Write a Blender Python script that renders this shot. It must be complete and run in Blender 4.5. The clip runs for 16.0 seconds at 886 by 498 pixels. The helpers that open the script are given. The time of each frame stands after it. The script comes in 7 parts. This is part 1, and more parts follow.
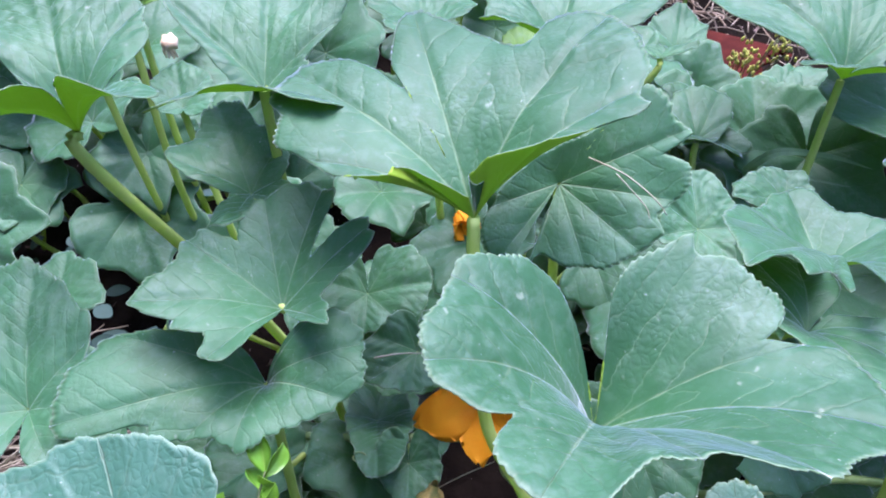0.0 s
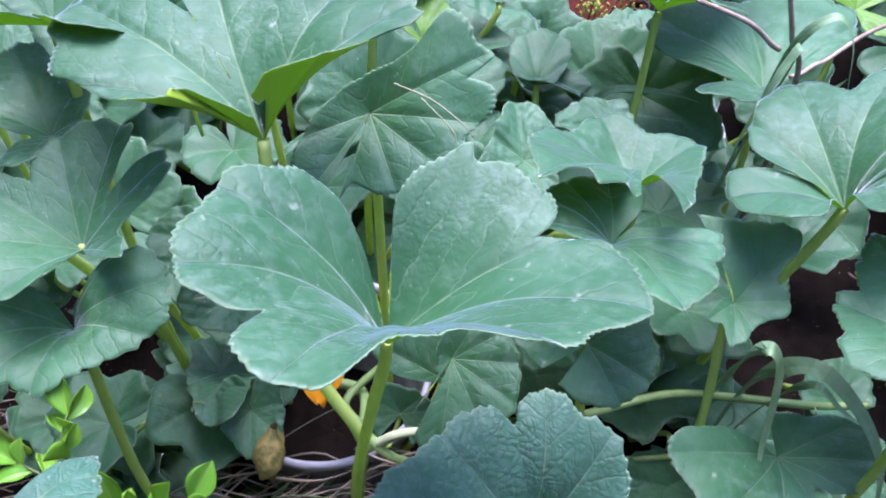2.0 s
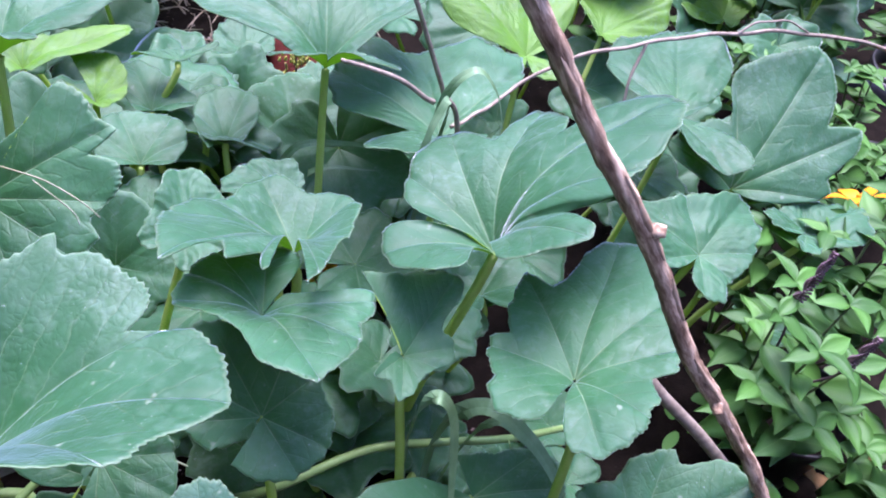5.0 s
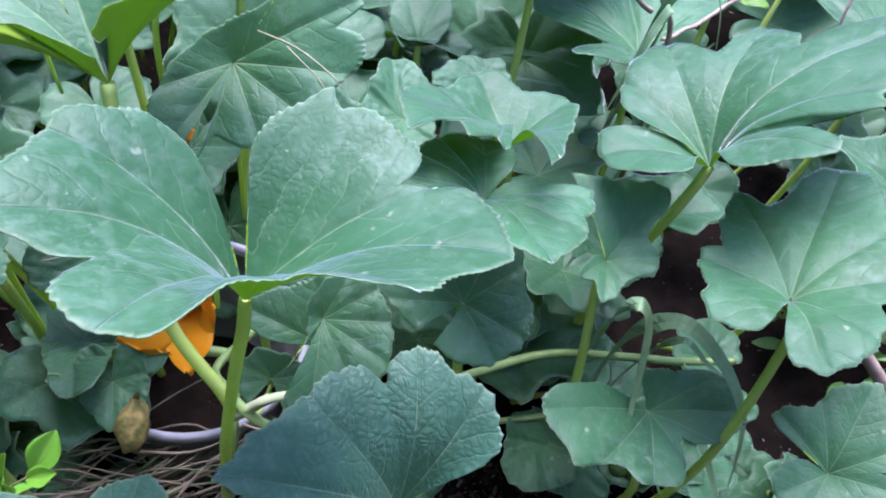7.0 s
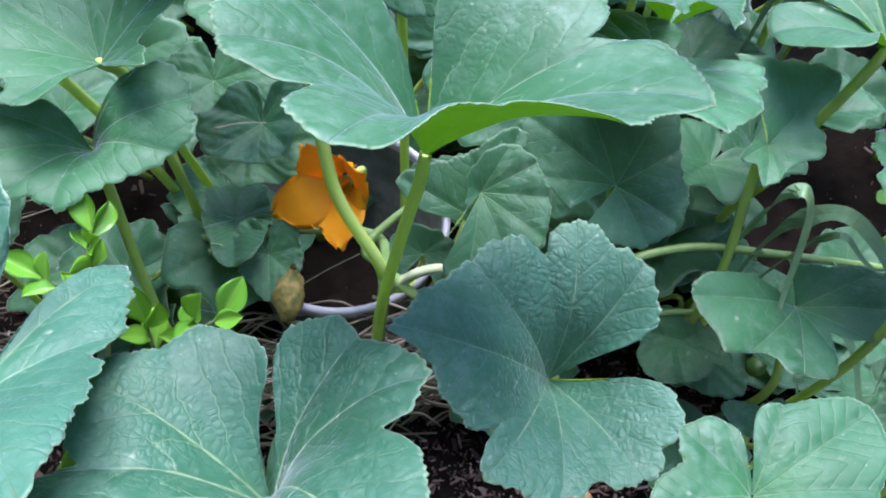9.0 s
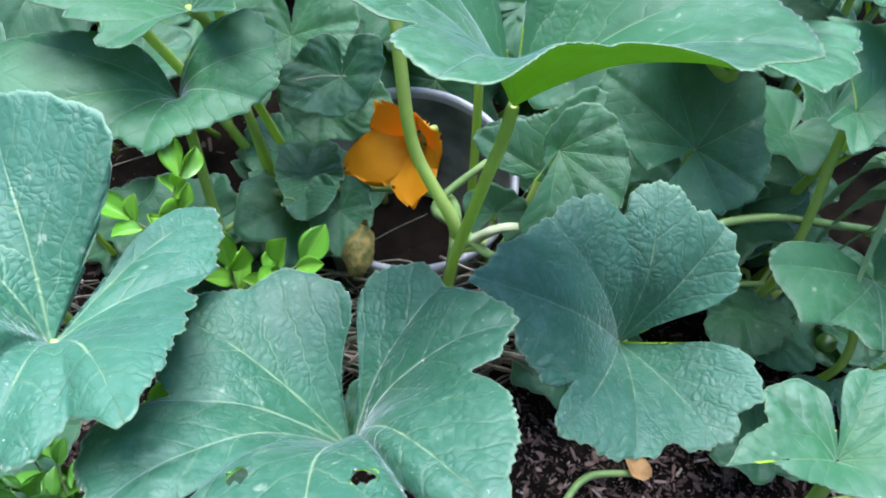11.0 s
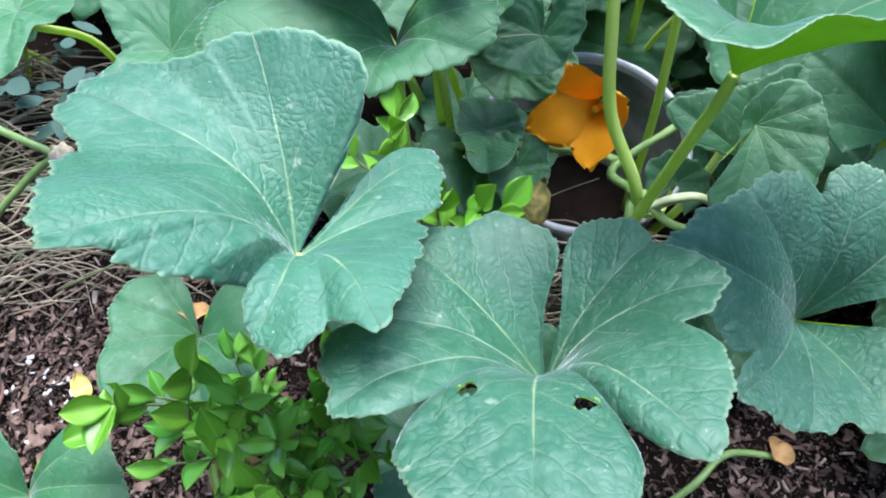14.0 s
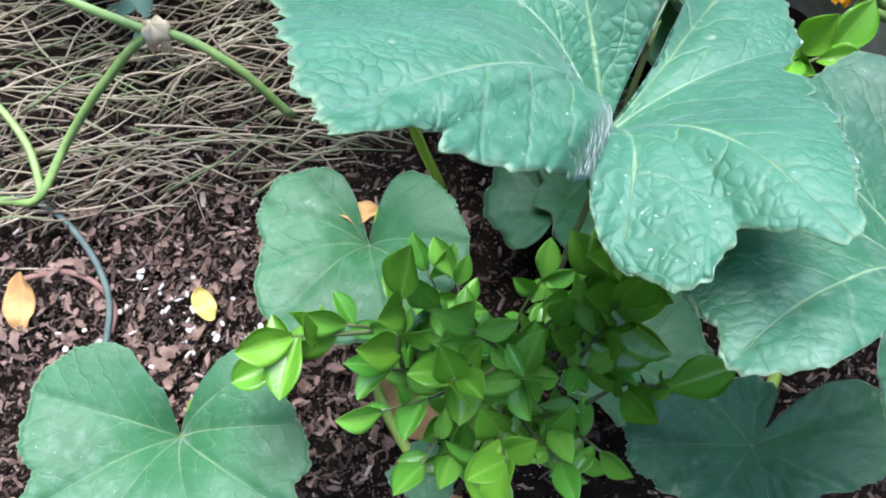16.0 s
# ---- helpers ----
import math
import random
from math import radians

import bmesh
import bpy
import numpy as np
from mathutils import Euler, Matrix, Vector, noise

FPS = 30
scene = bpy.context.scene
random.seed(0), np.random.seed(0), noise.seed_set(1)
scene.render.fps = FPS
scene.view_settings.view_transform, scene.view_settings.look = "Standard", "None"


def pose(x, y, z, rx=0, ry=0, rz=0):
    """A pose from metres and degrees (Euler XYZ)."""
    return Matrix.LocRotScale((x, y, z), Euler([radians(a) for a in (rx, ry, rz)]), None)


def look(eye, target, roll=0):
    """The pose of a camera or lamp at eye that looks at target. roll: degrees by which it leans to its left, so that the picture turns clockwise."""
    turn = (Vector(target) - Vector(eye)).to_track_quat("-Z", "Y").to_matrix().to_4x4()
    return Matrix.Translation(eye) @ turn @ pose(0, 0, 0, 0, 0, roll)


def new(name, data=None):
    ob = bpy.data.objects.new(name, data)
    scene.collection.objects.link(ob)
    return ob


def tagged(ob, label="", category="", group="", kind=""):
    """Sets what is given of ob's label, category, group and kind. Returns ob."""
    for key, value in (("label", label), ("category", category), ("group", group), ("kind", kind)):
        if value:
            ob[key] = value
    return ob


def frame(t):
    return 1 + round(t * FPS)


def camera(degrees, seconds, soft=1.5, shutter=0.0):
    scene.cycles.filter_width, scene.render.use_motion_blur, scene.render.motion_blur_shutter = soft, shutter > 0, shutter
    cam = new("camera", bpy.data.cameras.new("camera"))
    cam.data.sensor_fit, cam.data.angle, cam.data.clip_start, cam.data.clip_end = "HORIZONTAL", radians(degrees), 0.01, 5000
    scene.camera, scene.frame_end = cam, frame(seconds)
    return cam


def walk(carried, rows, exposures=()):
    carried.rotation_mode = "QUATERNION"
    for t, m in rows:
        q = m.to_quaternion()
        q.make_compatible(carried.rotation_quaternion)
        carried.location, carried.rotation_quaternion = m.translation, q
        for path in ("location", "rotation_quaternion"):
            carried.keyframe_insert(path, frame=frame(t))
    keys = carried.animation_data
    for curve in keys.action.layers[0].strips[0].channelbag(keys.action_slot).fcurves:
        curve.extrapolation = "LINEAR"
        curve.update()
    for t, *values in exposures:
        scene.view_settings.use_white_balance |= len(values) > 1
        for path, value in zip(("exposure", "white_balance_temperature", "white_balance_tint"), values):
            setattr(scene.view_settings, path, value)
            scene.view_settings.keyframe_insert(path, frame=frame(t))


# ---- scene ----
cam = camera(57.4, 16.0, soft=2.0)
METRES, EYE, TILT, LEAN, TURN = 1.1, 1.35, -50.0, 0.0, 0.0
ROWS = [
    (0.0, 0.0, 0.0, 0.0, 0.0, 0.0, -0.0),
    (0.5, 0.0269, -0.0082, 0.0274, -1.9, 2.29, 0.74),
    (1.0, 0.0568, -0.0174, 0.0195, -4.02, 2.88, 1.85),
    (1.5, 0.0777, -0.0143, -0.0149, -4.75, 1.76, 2.6),
    (2.0, 0.0977, -0.0052, -0.0537, -5.95, -1.43, 2.97),
    (2.5, 0.1339, 0.0072, -0.0947, -8.61, -5.66, 3.52),
    (3.0, 0.193, 0.001, -0.0973, -14.92, -7.01, 6.93),
    (3.5, 0.2272, -0.0179, -0.0782, -18.76, -5.25, 8.63),
    (4.0, 0.2462, -0.0301, -0.0515, -20.67, -1.77, 8.57),
    (6.5, 0.1748, -0.0021, -0.0384, -18.56, 0.74, 5.13),
    (7.0, 0.1249, 0.0114, -0.0749, -13.18, -3.44, 3.02),
    (7.5, 0.091, 0.013, -0.1044, -9.52, -6.18, 2.85),
    (8.0, 0.072, 0.0173, -0.119, -7.89, -8.04, 1.6),
    (8.5, 0.0656, 0.0166, -0.123, -7.63, -8.18, 1.57),
    (9.0, 0.0594, 0.0139, -0.1242, -6.56, -8.12, 1.92),
    (11.5, 0.0252, 0.0152, -0.1452, -2.69, -10.14, -0.13),
    (12.0, 0.0227, 0.0167, -0.1468, -2.33, -10.46, -0.6),
    (12.5, 0.0219, 0.0163, -0.1502, -1.89, -10.83, -0.84),
    (13.0, 0.0199, 0.0093, -0.1447, -1.13, -10.88, -0.85),
    (13.5, -0.0075, -0.0095, -0.1532, 1.23, -11.29, -2.33),
    (14.0, -0.0434, -0.0275, -0.1532, 5.51, -12.14, -3.69),
    (14.5, -0.0686, -0.0099, -0.1338, 8.7, -13.17, -4.08),
    (15.0, -0.1224, 0.046, -0.1655, 8.65, -16.59, -4.93),
    (15.5, -0.1753, 0.0878, -0.1851, 7.69, -18.48, -2.03),
    (16.0, -0.2235, 0.1292, -0.2018, 7.15, -20.56, -0.18),
]
walk(cam, [(t, pose(0, 0, EYE, TILT, LEAN, TURN) @ pose(METRES * x, METRES * y, METRES * z, 90 + pitch, roll, yaw)) for t, x, y, z, yaw, pitch, roll in ROWS],
     [(0.0, 3.12, 6050, 40), (4.2, 3.12, 6050, 40), (6.5, 3.12, 6100, 39), (7.5, 3.1, 6100, 31), (9.0, 3.12, 6150, 24), (11.5, 3.12, 6150, 15), (16.0, 3.14, 6450, 13)])

# ---- light: open shade under a bright, hazy sky ----
SUN_EL, SUN_AZ = radians(71), radians(8)
world = bpy.data.worlds.new("sky")
scene.world = world
world.use_nodes = True
wn = world.node_tree
sky = wn.nodes.new("ShaderNodeTexSky")
sky.sky_type, sky.sun_disc = "NISHITA", False
sky.sun_elevation, sky.sun_rotation = SUN_EL, SUN_AZ
sky.air_density, sky.dust_density, sky.ozone_density = 1.0, 0.9, 2.6
wn.nodes["Background"].inputs["Strength"].default_value = 0.14
wn.links.new(sky.outputs[0], wn.nodes["Background"].inputs["Color"])
sun = new("sun", bpy.data.lights.new("sun", "SUN"))
sun.data.energy, sun.data.angle, sun.data.color = 1.45, radians(42), (1.0, 0.98, 0.95)
sun.matrix_world = look((math.sin(SUN_AZ) * math.cos(SUN_EL), math.cos(SUN_AZ) * math.cos(SUN_EL), math.sin(SUN_EL)), (0, 0, 0))


# ---- materials ----
def mat(name, rough=0.5, spec=0.5):
    m = bpy.data.materials.new(name)
    m.use_nodes = True
    b = m.node_tree.nodes["Principled BSDF"]
    b.inputs["Roughness"].default_value = rough
    b.inputs["Specular IOR Level"].default_value = spec
    return m, m.node_tree, b


def node(nt, kind, **kw):
    n = nt.nodes.new(kind)
    for key, v in kw.items():
        if key == "op":
            n.operation = v
        elif key == "blend":
            n.data_type, n.blend_type = "RGBA", v
    return n


def math_node(nt, op, a, b=None, clamp=False):
    n = nt.nodes.new("ShaderNodeMath")
    n.operation, n.use_clamp = op, clamp
    for i, v in enumerate((a, b)):
        if v is None:
            continue
        if isinstance(v, (int, float)):
            n.inputs[i].default_value = v
        else:
            nt.links.new(v, n.inputs[i])
    return n.outputs[0]


def ramp(nt, value, stops):
    n = nt.nodes.new("ShaderNodeValToRGB")
    e = n.color_ramp.elements
    while len(e) < len(stops):
        e.new(0.5)
    for el, (p, c) in zip(e, stops):
        el.position, el.color = p, (*c, 1) if len(c) == 3 else c
    nt.links.new(value, n.inputs[0])
    return n.outputs[0]


def smooth(nt, value, lo, hi, a=0.0, b=1.0):
    n = nt.nodes.new("ShaderNodeMapRange")
    n.interpolation_type = "SMOOTHSTEP"
    for i, v in enumerate((lo, hi, a, b)):
        n.inputs[i + 1].default_value = v
    nt.links.new(value, n.inputs[0])
    return n.outputs[0]


def mixc(nt, fac, a, b, blend="MIX"):
    n = nt.nodes.new("ShaderNodeMix")
    n.data_type, n.blend_type = "RGBA", blend
    for i, v in ((0, fac), (6, a), (7, b)):
        if isinstance(v, (int, float)):
            n.inputs[i].default_value = v
        elif isinstance(v, tuple):
            n.inputs[i].default_value = (*v, 1)
        else:
            nt.links.new(v, n.inputs[i])
    return n.outputs[2]


def noise_tex(nt, scale, detail=3.0, rough=0.55, coords=None):
    if coords is None:
        coords = nt.nodes.new("ShaderNodeTexCoord").outputs["Object"]
    n = nt.nodes.new("ShaderNodeTexNoise")
    n.inputs["Scale"].default_value, n.inputs["Detail"].default_value, n.inputs["Roughness"].default_value = scale, detail, rough
    nt.links.new(coords, n.inputs["Vector"])
    return n.outputs[0]


def bump(nt, bsdf, height, strength, distance):
    n = nt.nodes.new("ShaderNodeBump")
    n.inputs["Strength"].default_value, n.inputs["Distance"].default_value = strength, distance
    nt.links.new(height, n.inputs["Height"])
    nt.links.new(n.outputs[0], bsdf.inputs["Normal"])
    return n.outputs[0]


def through_light(nt, bsdf, colour, share, normal=None):
    """Part of the light passes through a thin blade."""
    tr = nt.nodes.new("ShaderNodeBsdfTranslucent")
    mx = nt.nodes.new("ShaderNodeMixShader")
    mx.inputs[0].default_value = share
    if isinstance(colour, tuple):
        tr.inputs[0].default_value = (*colour, 1)
    else:
        nt.links.new(colour, tr.inputs[0])
    nt.links.new(bsdf.outputs[0], mx.inputs[1])
    nt.links.new(tr.outputs[0], mx.inputs[2])
    nt.links.new(mx.outputs[0], nt.nodes["Material Output"].inputs[0])


def blade_material(name, dark, light, vein, under, young=0.0, crinkle=0.26, veined=0.5, cells=150, hairs=0.8):
    """A big hairy blade: pale branching veins, blistered skin between them."""
    m, nt, b = mat(name, 0.56 if not under else 0.65, 0.34 if not under else 0.2)
    at = nt.nodes.new("ShaderNodeAttribute")
    at.attribute_name = "vein"
    sep = nt.nodes.new("ShaderNodeSeparateXYZ")
    nt.links.new(at.outputs["Vector"], sep.inputs[0])
    s, d, rn = sep.outputs
    co = nt.nodes.new("ShaderNodeTexCoord").outputs["Object"]
    wob = noise_tex(nt, 55, 2, 0.5, co)
    wob = math_node(nt, "MULTIPLY", math_node(nt, "SUBTRACT", wob, 0.5), 0.02)
    dw = math_node(nt, "ABSOLUTE", math_node(nt, "ADD", d, math_node(nt, "MULTIPLY", wob, 0.15)))
    width = math_node(nt, "MULTIPLY_ADD", math_node(nt, "SUBTRACT", 1.0, rn), 0.0017)
    width.node.inputs[2].default_value = 0.0005
    main = math_node(nt, "SUBTRACT", 1.0, math_node(nt, "DIVIDE", dw, width), True)
    # side veins leave each main vein at a slant
    q = math_node(nt, "ADD", math_node(nt, "SUBTRACT", s, math_node(nt, "MULTIPLY", d, 0.95)), wob)
    q = math_node(nt, "FRACT", math_node(nt, "MULTIPLY", q, 32.0))
    q = math_node(nt, "ABSOLUTE", math_node(nt, "SUBTRACT", q, 0.5))
    side = smooth(nt, q, 0.03, 0.0)
    sidew = smooth(nt, q, 0.1, 0.0)
    vor = nt.nodes.new("ShaderNodeTexVoronoi")
    vor.feature = "SMOOTH_F1"
    vor.inputs["Smoothness"].default_value = 0.15
    vor.inputs["Scale"].default_value = cells
    warp = nt.nodes.new("ShaderNodeTexNoise")
    warp.inputs["Scale"].default_value = 38
    nt.links.new(co, warp.inputs["Vector"])
    shift = nt.nodes.new("ShaderNodeVectorMath")
    shift.operation = "MULTIPLY_ADD"
    shift.inputs[1].default_value = (0.02, 0.02, 0.02)
    nt.links.new(warp.outputs["Color"], shift.inputs[0])
    nt.links.new(co, shift.inputs[2])
    nt.links.new(shift.outputs[0], vor.inputs["Vector"])
    vor2 = nt.nodes.new("ShaderNodeTexVoronoi")
    vor2.feature = "DISTANCE_TO_EDGE"
    vor2.inputs["Scale"].default_value = cells
    nt.links.new(shift.outputs[0], vor2.inputs["Vector"])
    rnd = nt.nodes.new("ShaderNodeObjectInfo").outputs["Random"]
    big = noise_tex(nt, 9, 4, 0.6, co)
    fine = noise_tex(nt, 140, 3, 0.6, co)
    base = mixc(nt, smooth(nt, big, 0.3, 0.7), dark, light)
    base = mixc(nt, math_node(nt, "MULTIPLY", smooth(nt, rnd, 0.0, 1.0), 0.45), base, tuple(0.6 * c for c in dark))
    base = mixc(nt, math_node(nt, "MULTIPLY", fine, 0.25), base, tuple(1.25 * c for c in light))
    bloom = math_node(nt, "MULTIPLY", smooth(nt, noise_tex(nt, 75, 4, 0.65, co), 0.42, 0.72), smooth(nt, noise_tex(nt, 10, 2, 0.5, co), 0.35, 0.65, 0.25, 1.0))
    base = mixc(nt, math_node(nt, "MULTIPLY", bloom, 0.0 if under else 0.42), base, (0.13, 0.215, 0.165))
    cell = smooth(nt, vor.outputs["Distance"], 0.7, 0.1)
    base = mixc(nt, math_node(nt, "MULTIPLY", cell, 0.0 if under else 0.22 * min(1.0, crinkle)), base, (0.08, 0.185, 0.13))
    spots = smooth(nt, noise_tex(nt, 60, 2, 0.5, co), 0.70, 0.78)
    base = mixc(nt, math_node(nt, "MULTIPLY", spots, 0.35), base, (0.36, 0.42, 0.33))
    specks = smooth(nt, noise_tex(nt, 380, 1, 0.5, co), 0.735, 0.77)
    specks = math_node(nt, "MULTIPLY", specks, smooth(nt, noise_tex(nt, 11, 2, 0.5, co), 0.5, 0.62))
    base = mixc(nt, math_node(nt, "MULTIPLY", specks, 0.5), base, (0.5, 0.56, 0.48))
    main_seen = math_node(nt, "MULTIPLY", main, smooth(nt, rn, 1.0, 0.15, 0.3, 1.0))
    vv = math_node(nt, "MAXIMUM", main_seen, math_node(nt, "MULTIPLY", side, smooth(nt, rn, 0.95, 0.3, 0.1, 0.55)))
    # shade in the creases between blisters, painted as darker base colour
    crease_shade = math_node(nt, "MULTIPLY", smooth(nt, vor2.outputs["Distance"], 0.05, 0.0), smooth(nt, noise_tex(nt, 8, 2, 0.5, co), 0.45, 0.6))
    base = mixc(nt, math_node(nt, "MULTIPLY", crease_shade, 0.3 * min(1.0, crinkle)), base, tuple(0.45 * c for c in dark))
    # sunken side veins get their shade from darker colour as well
    furrow_shade = math_node(nt, "MULTIPLY", side, smooth(nt, rn, 0.3, 0.6, 0.0, 0.0 if under else 0.5))
    base = mixc(nt, furrow_shade, base, tuple(0.5 * c for c in dark))
    base = mixc(nt, math_node(nt, "MULTIPLY", vv, veined), base, vein)
    if not under:
        heart = math_node(nt, "MULTIPLY", smooth(nt, rn, 0.65, 0.1), 0.4)
        base = mixc(nt, heart, base, tuple(c * k for c, k in zip(light, (0.8, 1.02, 0.72))))
        rim = math_node(nt, "MULTIPLY", smooth(nt, rn, 0.978, 1.0), 0.3)
        base = mixc(nt, rim, base, (0.32, 0.42, 0.28))
    nt.links.new(base, b.inputs["Base Color"])
    pillow = math_node(nt, "MULTIPLY", smooth(nt, vor.outputs["Distance"], 0.75, 0.0), 0.7 * crinkle)
    pillow = math_node(nt, "ADD", pillow, math_node(nt, "MULTIPLY", smooth(nt, vor2.outputs["Distance"], 0.0, 0.2), 0.3 * crinkle))
    pillow = math_node(nt, "MULTIPLY", pillow, smooth(nt, noise_tex(nt, 12, 2, 0.5, co), 0.35, 0.65, 0.45, 1.0))
    broad = noise_tex(nt, 26, 3, 0.55, co)
    h = math_node(nt, "ADD", pillow, math_node(nt, "MULTIPLY", broad, 0.7))
    h = math_node(nt, "ADD", h, math_node(nt, "MULTIPLY", fine, 0.22))
    h = math_node(nt, "ADD", h, math_node(nt, "MULTIPLY", smooth(nt, q, 0.0, 0.42), 0.12))
    h = math_node(nt, "SUBTRACT", h, math_node(nt, "MULTIPLY", sidew, 0.16 + 0.2 * crinkle))
    h = math_node(nt, "SUBTRACT", h, math_node(nt, "MULTIPLY", main, 0.6))
    bump(nt, b, h, 0.68 if not under else 0.5, 0.002)
    b.inputs["Sheen Weight"].default_value = (hairs if not young else 0.06) if not under else 0.1
    b.inputs["Sheen Roughness"].default_value = 0.24
    b.inputs["Sheen Tint"].default_value = (0.86, 0.93, 1, 1)
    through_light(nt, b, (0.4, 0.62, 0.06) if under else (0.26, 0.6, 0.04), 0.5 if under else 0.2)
    return m


def plain_material(name, a, b_, scale=40, rough=0.55, spec=0.4, relief=0.0005, share=0.0, glow=(0.2, 0.4, 0.03), vary=0.3):
    m, nt, b = mat(name, rough, spec)
    co = nt.nodes.new("ShaderNodeTexCoord").outputs["Object"]
    n1, n2 = noise_tex(nt, scale, 4, 0.6, co), noise_tex(nt, scale * 6, 3, 0.6, co)
    base = mixc(nt, smooth(nt, n1, 0.3, 0.7), a, b_)
    base = mixc(nt, math_node(nt, "MULTIPLY", n2, 0.3), base, tuple(0.5 * c for c in a))
    geo = nt.nodes.new("ShaderNodeNewGeometry").outputs["Random Per Island"]
    base = mixc(nt, math_node(nt, "MULTIPLY", geo, vary), base, tuple(0.45 * c for c in b_))
    nt.links.new(base, b.inputs["Base Color"])
    bump(nt, b, n2, 0.5, relief)
    if share:
        through_light(nt, b, glow, share)
    return m


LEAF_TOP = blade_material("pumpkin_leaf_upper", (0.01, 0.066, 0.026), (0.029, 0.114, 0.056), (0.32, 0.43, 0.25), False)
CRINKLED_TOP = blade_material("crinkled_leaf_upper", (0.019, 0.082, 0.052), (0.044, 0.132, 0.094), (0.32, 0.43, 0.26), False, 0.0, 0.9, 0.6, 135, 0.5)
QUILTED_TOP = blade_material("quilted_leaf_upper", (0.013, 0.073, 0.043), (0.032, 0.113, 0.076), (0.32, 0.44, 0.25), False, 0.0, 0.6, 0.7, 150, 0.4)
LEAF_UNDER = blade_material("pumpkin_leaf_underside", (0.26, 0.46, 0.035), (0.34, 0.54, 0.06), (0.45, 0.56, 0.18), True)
# young leaves; the sunlight on them is put into this brighter yellow-green
YOUNG_SUNLIT_TOP = blade_material("sunlit_leaf_upper", (0.05, 0.145, 0.01), (0.085, 0.21, 0.018), (0.3, 0.45, 0.12), False, 1.0)
STEM = plain_material("petiole_skin", (0.47, 0.66, 0.15), (0.56, 0.72, 0.23), 60, 0.5, 0.4, 0.0006, 0.4, (0.5, 0.72, 0.08))
VINE = plain_material("vine_skin", (0.14, 0.26, 0.075), (0.22, 0.35, 0.12), 60, 0.55, 0.4, 0.0006)
SOIL = plain_material("mulch_soil", (0.005, 0.004, 0.0033), (0.013, 0.01, 0.008), 30, 0.95, 0.04, 0.004)


# ---- building helpers ----
def link_mesh(name, verts, faces, mats, parent=None, label="", smooth_faces=True, indices=None):
    me = bpy.data.meshes.new(name)
    me.from_pydata([tuple(v) for v in verts], [], faces)
    for m in mats:
        me.materials.append(m)
    if indices is not None:
        me.polygons.foreach_set("material_index", indices)
    if smooth_faces:
        me.polygons.foreach_set("use_smooth", [True] * len(faces))
    me.update()
    ob = new(name, me)
    attach(ob, parent)
    if label:
        tagged(ob, label)
    return ob


def attach(ob, parent):
    """Hang a part that is built in world coordinates under its thing."""
    if parent is not None:
        ob.parent = parent
        if parent.type == "EMPTY":
            ob.matrix_parent_inverse = Matrix.Translation(-parent.location)


def thing(name, label, category, at=(0, 0, 0), group="", kind=""):
    ob = new(name)
    ob.location = at
    ob.empty_display_size = 0.05
    return tagged(ob, label, category, group, kind)


def spline(points, n):
    """Catmull-Rom through the points."""
    p = [np.array(q, float) for q in points]
    p = [2 * p[0] - p[1]] + p + [2 * p[-1] - p[-2]]
    out = []
    for i in range(1, len(p) - 2):
        for j in range(n):
            t = j / n
            a, b, c, d = p[i - 1], p[i], p[i + 1], p[i + 2]
            out.append(0.5 * (2 * b + (c - a) * t + (2 * a - 5 * b + 4 * c - d) * t * t + (3 * b - a - 3 * c + d) * t ** 3))
    out.append(p[-2])
    return out


def tube_geo(points, r0, r1, n=6, sides=8, ribs=0.0):
    path = spline(points, n)
    verts, faces = [], []
    up = np.array([0.31, 0.77, 0.55])
    for i, q in enumerate(path):
        a, b = path[max(0, i - 1)], path[min(len(path) - 1, i + 1)]
        t = (b - a) / (np.linalg.norm(b - a) + 1e-9)
        u = np.cross(t, up)
        if np.linalg.norm(u) < 0.1:
            u = np.cross(t, np.array([1.0, 0, 0]))
        u /= np.linalg.norm(u)
        w = np.cross(t, u)
        f = i / (len(path) - 1)
        r = r0 + (r1 - r0) * f
        for k in range(sides):
            g = 2 * math.pi * k / sides
            rr = r * (1 + ribs * (1 if k % 2 else -1))
            verts.append(q + rr * (math.cos(g) * u + math.sin(g) * w))
    m = len(path)
    for i in range(m - 1):
        for k in range(sides):
            a, b = i * sides + k, i * sides + (k + 1) % sides
            faces.append((a, b, b + sides, a + sides))
    faces.append(tuple(range(sides))[::-1])
    faces.append(tuple(range((m - 1) * sides, m * sides)))
    return verts, faces


def tube(name, points, r0, r1, material, parent=None, label="", n=6, sides=8, ribs=0.0):
    v, f = tube_geo(points, r0, r1, n, sides, ribs)
    return link_mesh(name, v, f, [material], parent, label)


class Heap:
    """Many small pieces gathered in one mesh."""

    def __init__(self):
        self.v, self.f, self.i = [], [], []

    def add(self, verts, faces, index=0):
        o = len(self.v)
        self.v.extend(verts)
        self.f.extend(tuple(k + o for k in f) for f in faces)
        self.i.extend([index] * len(faces))

    def link(self, name, mats, parent=None, label="", smooth_faces=True):
        return link_mesh(name, self.v, self.f, mats, parent, label, smooth_faces, self.i)


# ---- pumpkin leaves ----
LOBE_ANGLES = (0, 24, 48, 75, 100, 127, 150, 168)
VEINS = (0.0, 48.0, -48.0, 100.0, -100.0, 150.0, -150.0)


def unit(v):
    v = np.array(v, float)
    return v / np.linalg.norm(v)


